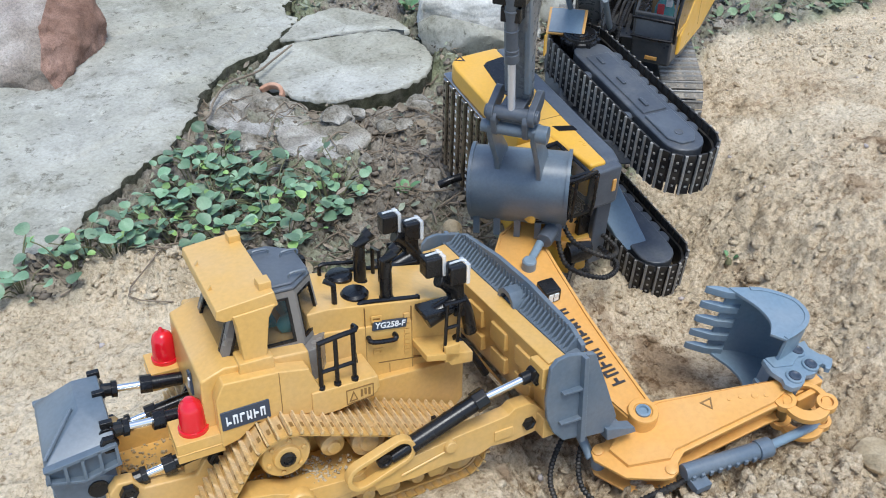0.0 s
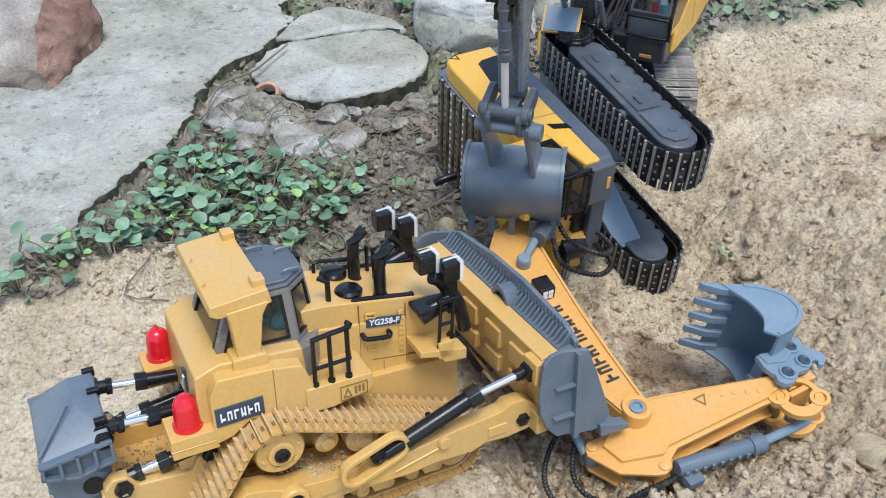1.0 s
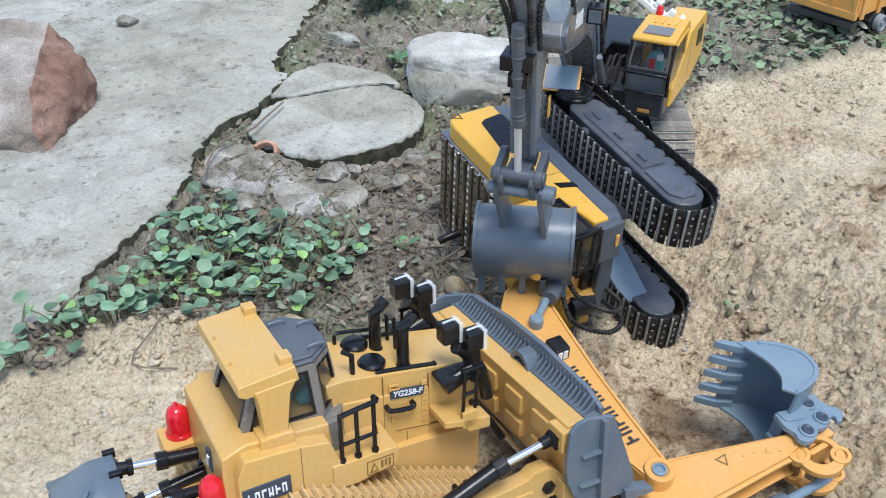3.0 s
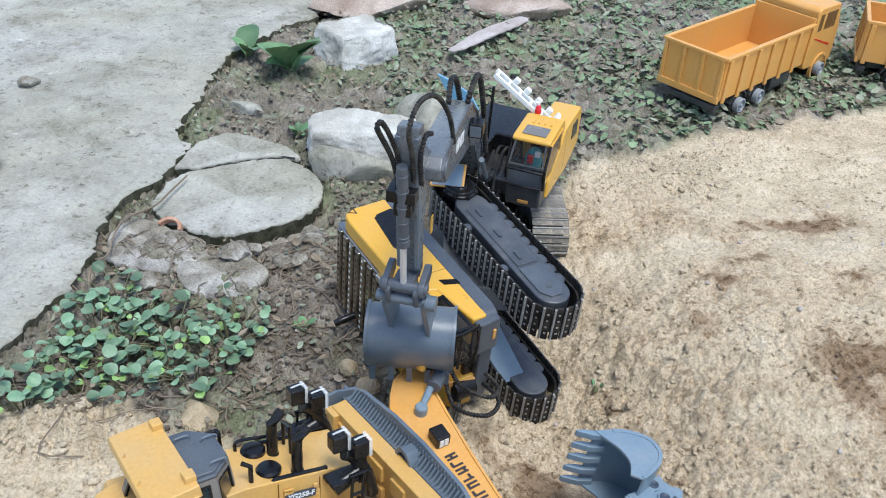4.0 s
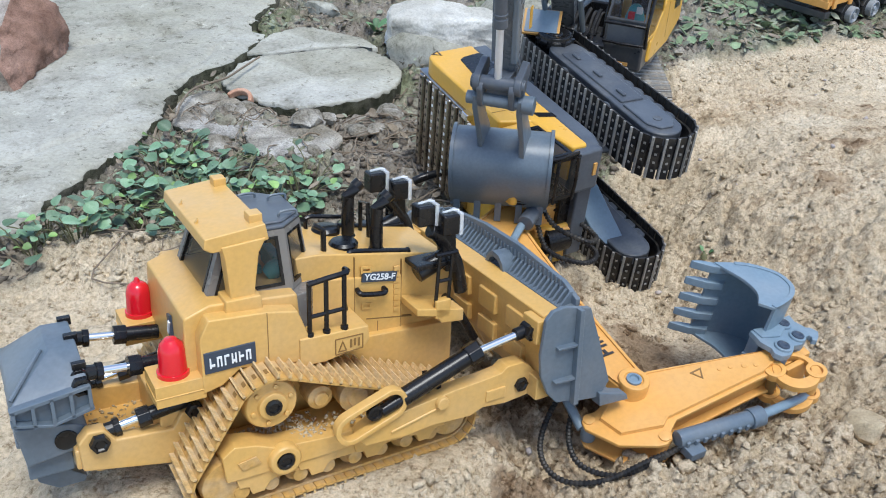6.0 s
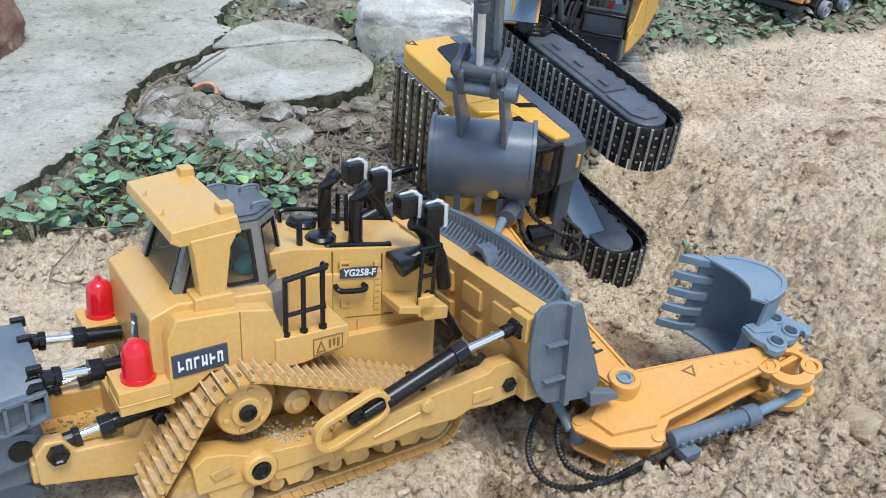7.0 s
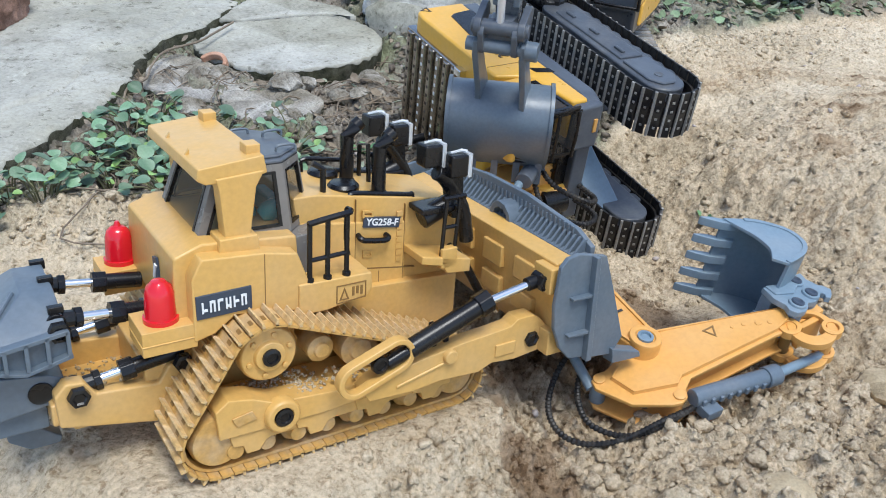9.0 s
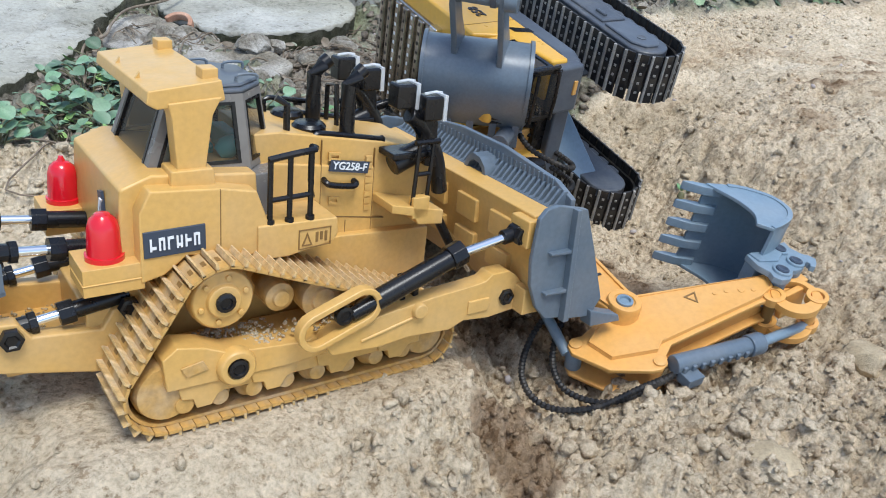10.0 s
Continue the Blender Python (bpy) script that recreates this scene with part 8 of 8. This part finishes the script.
# ---------------------------------------------------------------- plants
def leaf_material(name, a, b):
    m = material(name, a, 0.5, tint=b, tint_amount=0.9, tint_scale=40, grain=0.15, grain_scale=500, rand=0.42, bump=0.15)
    p = m.node_tree.nodes["Principled BSDF"]
    p.inputs["Subsurface Weight"].default_value = 0.0
    return m


LEAF = leaf_material("clover_leaf_green", (0.135, 0.240, 0.135), (0.25, 0.35, 0.235))
LEAF_BRIGHT = leaf_material("young_leaf_green", (0.20, 0.345, 0.10), (0.25, 0.38, 0.14))
WEED_LEAF = leaf_material("weed_leaf_green", (0.11, 0.235, 0.10), (0.19, 0.32, 0.15))
STALK = material("green_brown_stalk", (0.15, 0.15, 0.075), 0.6, grain=0.2)
TWIG = material("dry_twig", (0.24, 0.19, 0.135), 0.8, tint=(0.13, 0.10, 0.075), tint_amount=0.7, grain=0.3)


def leaf_mesh(name, length, width, mat, cup, fold, notch=0.0):
    bm = B()
    n, k = 7, 4
    rows = []
    for i in range(n + 1):
        t = i / n
        w = width * (math.sin(math.pi * min(1, t * 0.94 + 0.06)) ** 0.62)
        row = []
        for j in range(-k // 2, k // 2 + 1):
            u = j / (k / 2)
            y = u * w / 2
            x = length * t - (notch * length * (1 - abs(u)) if i == n else 0)
            z = cup * abs(u) ** 2 * w + fold * math.sin(math.pi * t) * length
            row.append(bm.verts.new((x, y, z)))
        rows.append(row)
    for a, b in zip(rows, rows[1:]):
        for j in range(k):
            bm.faces.new((a[j], b[j], b[j + 1], a[j + 1]))
    return finish(bm, name, mat, 0.0, 80)


CLOVER = [leaf_mesh("leaf", 0.0168, 0.0176, LEAF, c, f, 0.06) for c, f in ((0.10, 0.05), (0.22, -0.04), (0.03, 0.10))] + [leaf_mesh("leaf", 0.0135, 0.0140, LEAF_BRIGHT, 0.15, 0.06, 0.05)]


def clover_plant(cx, cy, r, count, seed):
    rng = random.Random(seed)
    z0 = ground_at(cx, cy)
    t = thing("creeping_plant", pose(cx, cy, z0), "low creeping plant with round green leaves", "plant", "creeping plants")
    bm = B()
    spots = []
    for k in range(count):
        a, d = rng.uniform(0, 6.283), r * math.sqrt(rng.uniform(0.02, 1))
        x, y = d * math.cos(a), d * math.sin(a)
        z = max(ground_at(cx + x, cy + y), -0.05) - z0 + rng.uniform(0.008, 0.030)
        spots.append((x, y, z))
        tube(bm, smooth_path([(x * 0.25, y * 0.25, -0.004), (x * 0.6, y * 0.6, z * 0.7), (x, y, z)], 3), 0.0007, 5)
    part("stem", bm, STALK, t)
    for x, y, z in spots:
        pick = CLOVER[3] if rng.random() < 0.16 else rng.choice(CLOVER[:3])
        ob = new("leaf", pick)
        ob.parent = t
        s = rng.uniform(0.40, 1.08)
        ob.matrix_basis = pose(x, y, z, rng.uniform(-28, 28), rng.uniform(-30, 22), rng.uniform(0, 360)) @ Matrix.Diagonal((s, s, s, 1))


for k, (px, py, pr, pn) in enumerate([(-0.275, 0.885, 0.045, 26), (-0.235, 0.835, 0.050, 30), (-0.285, 0.815, 0.045, 24), (-0.195, 0.790, 0.050, 28), (-0.250, 0.770, 0.050, 26), (-0.150, 0.765, 0.040, 20),
                                       (-0.315, 0.745, 0.040, 18), (-0.190, 0.735, 0.040, 18), (-0.340, 0.690, 0.035, 16), (-0.280, 0.715, 0.035, 14), (-0.375, 0.665, 0.030, 12), (-0.420, 0.640, 0.035, 14),
                                       (-0.480, 0.610, 0.045, 16), (-0.120, 0.830, 0.030, 8), (-0.130, 0.790, 0.040, 16), (-0.165, 0.715, 0.040, 14), (-0.230, 0.700, 0.040, 14), (-0.300, 0.860, 0.030, 12), (-0.310, 0.790, 0.030, 12), (-0.370, 0.690, 0.030, 10)]):
    clover_plant(px, py, pr * 1.08, int(pn * 1.15), 100 + k)


def weed(cx, cy, size, count, seed, label):
    rng = random.Random(seed)
    z0 = max(ground_at(cx, cy), -0.06)
    t = thing("weed", pose(cx, cy, z0), label, "weed", "weeds")
    big = leaf_mesh("leaf", size, size * 0.66, WEED_LEAF, 0.16, 0.10)
    part("stem", lathe(B(), (0, 0, -0.006), (0, 0, 1), [(0, 0.004), (size * 0.4, 0.0025), (size * 0.5, 0.001)], 8), STALK, t)
    for k in range(count):
        a = 360 * k / count + rng.uniform(-20, 20)
        ob = new("leaf", big)
        ob.parent = t
        s = rng.uniform(0.55, 1.1)
        up = rng.uniform(-66, -14)
        ob.matrix_basis = pose(0.004 * math.cos(radians(a)), 0.004 * math.sin(radians(a)), size * 0.25 * rng.uniform(0.1, 1), 0, 0, a) @ pose(0, 0, 0, rng.uniform(-15, 15), up, 0) @ Matrix.Diagonal((s, s, s, 1))


weed(-0.078, 1.560, 0.098, 7, 3, "broad-leaved green weed growing beside the paving")
weed(-0.168, 1.668, 0.070, 4, 4, "small broad-leaved weed in a gap of the paving")
weed(-0.060, 1.310, 0.030, 5, 5, "small green weed before the pale block")
weed(-0.045, 0.815, 0.020, 4, 6, "tiny green seedling on dark soil")
weed(0.300, 0.700, 0.012, 3, 7, "tiny green sprout in the sand")


def ground_leaves(name, n, x0, x1, y0, y1, keep, mats, seed, lo, hi, label):
    """Fallen and creeping leaves past counting, in one mesh."""
    rng = np.random.default_rng(seed)
    x, y = rng.uniform(x0, x1, n), rng.uniform(y0, y1, n)
    ok = rng.uniform(0, 1, n) < keep(x, y)
    x, y = x[ok], y[ok]
    z = height(x, y)
    verts, faces, mi = [], [], []
    for i in range(len(x)):
        s = rng.uniform(lo, hi)
        wd = s * rng.uniform(0.35, 0.75)
        m = pose(x[i], y[i], z[i] + rng.uniform(0.001, 0.012), rng.uniform(-35, 35), rng.uniform(-35, 35), rng.uniform(0, 360))
        b = len(verts)
        for px, py, pz in ((-0.5, 0, 0), (-0.2, 0.42, 0.06), (0.2, 0.40, 0.05), (0.5, 0, 0.08), (0.2, -0.40, 0.05), (-0.2, -0.42, 0.06), (0.0, 0.0, -0.03)):
            verts.append((m @ Vector((px * s, py * wd, pz * s)))[:])
        for a in range(6):
            faces.append((b + a, b + (a + 1) % 6, b + 6))
        mi += [int(rng.integers(len(mats)))] * 6
    me = bpy.data.meshes.new(name)
    me.from_pydata(verts, [], faces)
    me.polygons.foreach_set("material_index", mi)
    me.shade_smooth()
    for one in mats:
        me.materials.append(one)
    return tagged(new(name, me), label, "ground cover", kind="stuff")


def isle(name, a, b):
    m = clod_material(name, a, b)
    return m


LITTER_A = isle("dull_green_leaves", (0.175, 0.260, 0.150), (0.32, 0.415, 0.25))
LITTER_B = isle("grey_green_leaves", (0.24, 0.275, 0.20), (0.38, 0.41, 0.31))
LITTER_C = isle("dry_brown_leaves", (0.22, 0.18, 0.13), (0.40, 0.34, 0.265))


def meadow(x, y):
    return (sandy(x, y) < 0.25) * (x > 0.10) * step01(y, 1.05, 1.3) * (0.45 + 0.8 * step01(fbm(x, y, 0.2, 3, 201), -0.15, 0.2))


ground_leaves("ground_cover", 31000, 0.1, 2.2, 1.05, 2.9, meadow, [LITTER_A, LITTER_A, LITTER_A, LITTER_B, LITTER_B, LITTER_C], 31, 0.008, 0.027, "dull green creeping weeds and dry leaves")
ground_leaves("leaf_litter", 4200, -0.42, 0.30, 0.62, 1.9, lambda x, y: (sandy(x, y) < 0.4) * off_slab(x, y) * 0.8, [LITTER_C, LITTER_B, LITTER_C], 37, 0.006, 0.016, "dry litter of small leaves and chips on dark soil")


def twigs(n, seed):
    rng = random.Random(seed)
    bm = B()
    for k in range(n):
        x, y = rng.uniform(-0.40, 0.12), rng.uniform(0.64, 1.05)
        if x < float(edge_x(np.array([y]))[0]) + 0.01 or sandy(np.array([x]), np.array([y]))[0] > 0.5:
            continue
        a, ln = rng.uniform(0, 6.283), rng.uniform(0.03, 0.11)
        pts = []
        for i in range(5):
            f = i / 4
            px, py = x + ln * f * math.cos(a + 0.5 * f * rng.uniform(-1, 1)), y + ln * f * math.sin(a + 0.5 * f * rng.uniform(-1, 1))
            pts.append((px, py, ground_at(px, py) + 0.002 + 0.006 * math.sin(3.14 * f) * rng.random()))
        tube(bm, smooth_path(pts, 3), rng.uniform(0.0005, 0.0011), 5)
    me = finish(bm, "twigs", TWIG)
    tagged(new("twigs", me), "thin dry twigs and runners on the soil", "twigs", kind="stuff")


twigs(330, 77)
single("dry_root", tube(B(), smooth_path([(-0.312, 0.885, -0.050), (-0.316, 0.925, -0.030), (-0.300, 0.955, -0.028), (-0.300, 0.990, -0.026), (-0.290, 1.030, -0.022), (-0.255, 1.060, -0.020), (-0.240, 1.100, -0.022), (-0.222, 1.150, -0.024)], 8), 0.0015, 7), TWIG, pose(0, 0, 0), "bent dry root curling over the paving edge", "root")
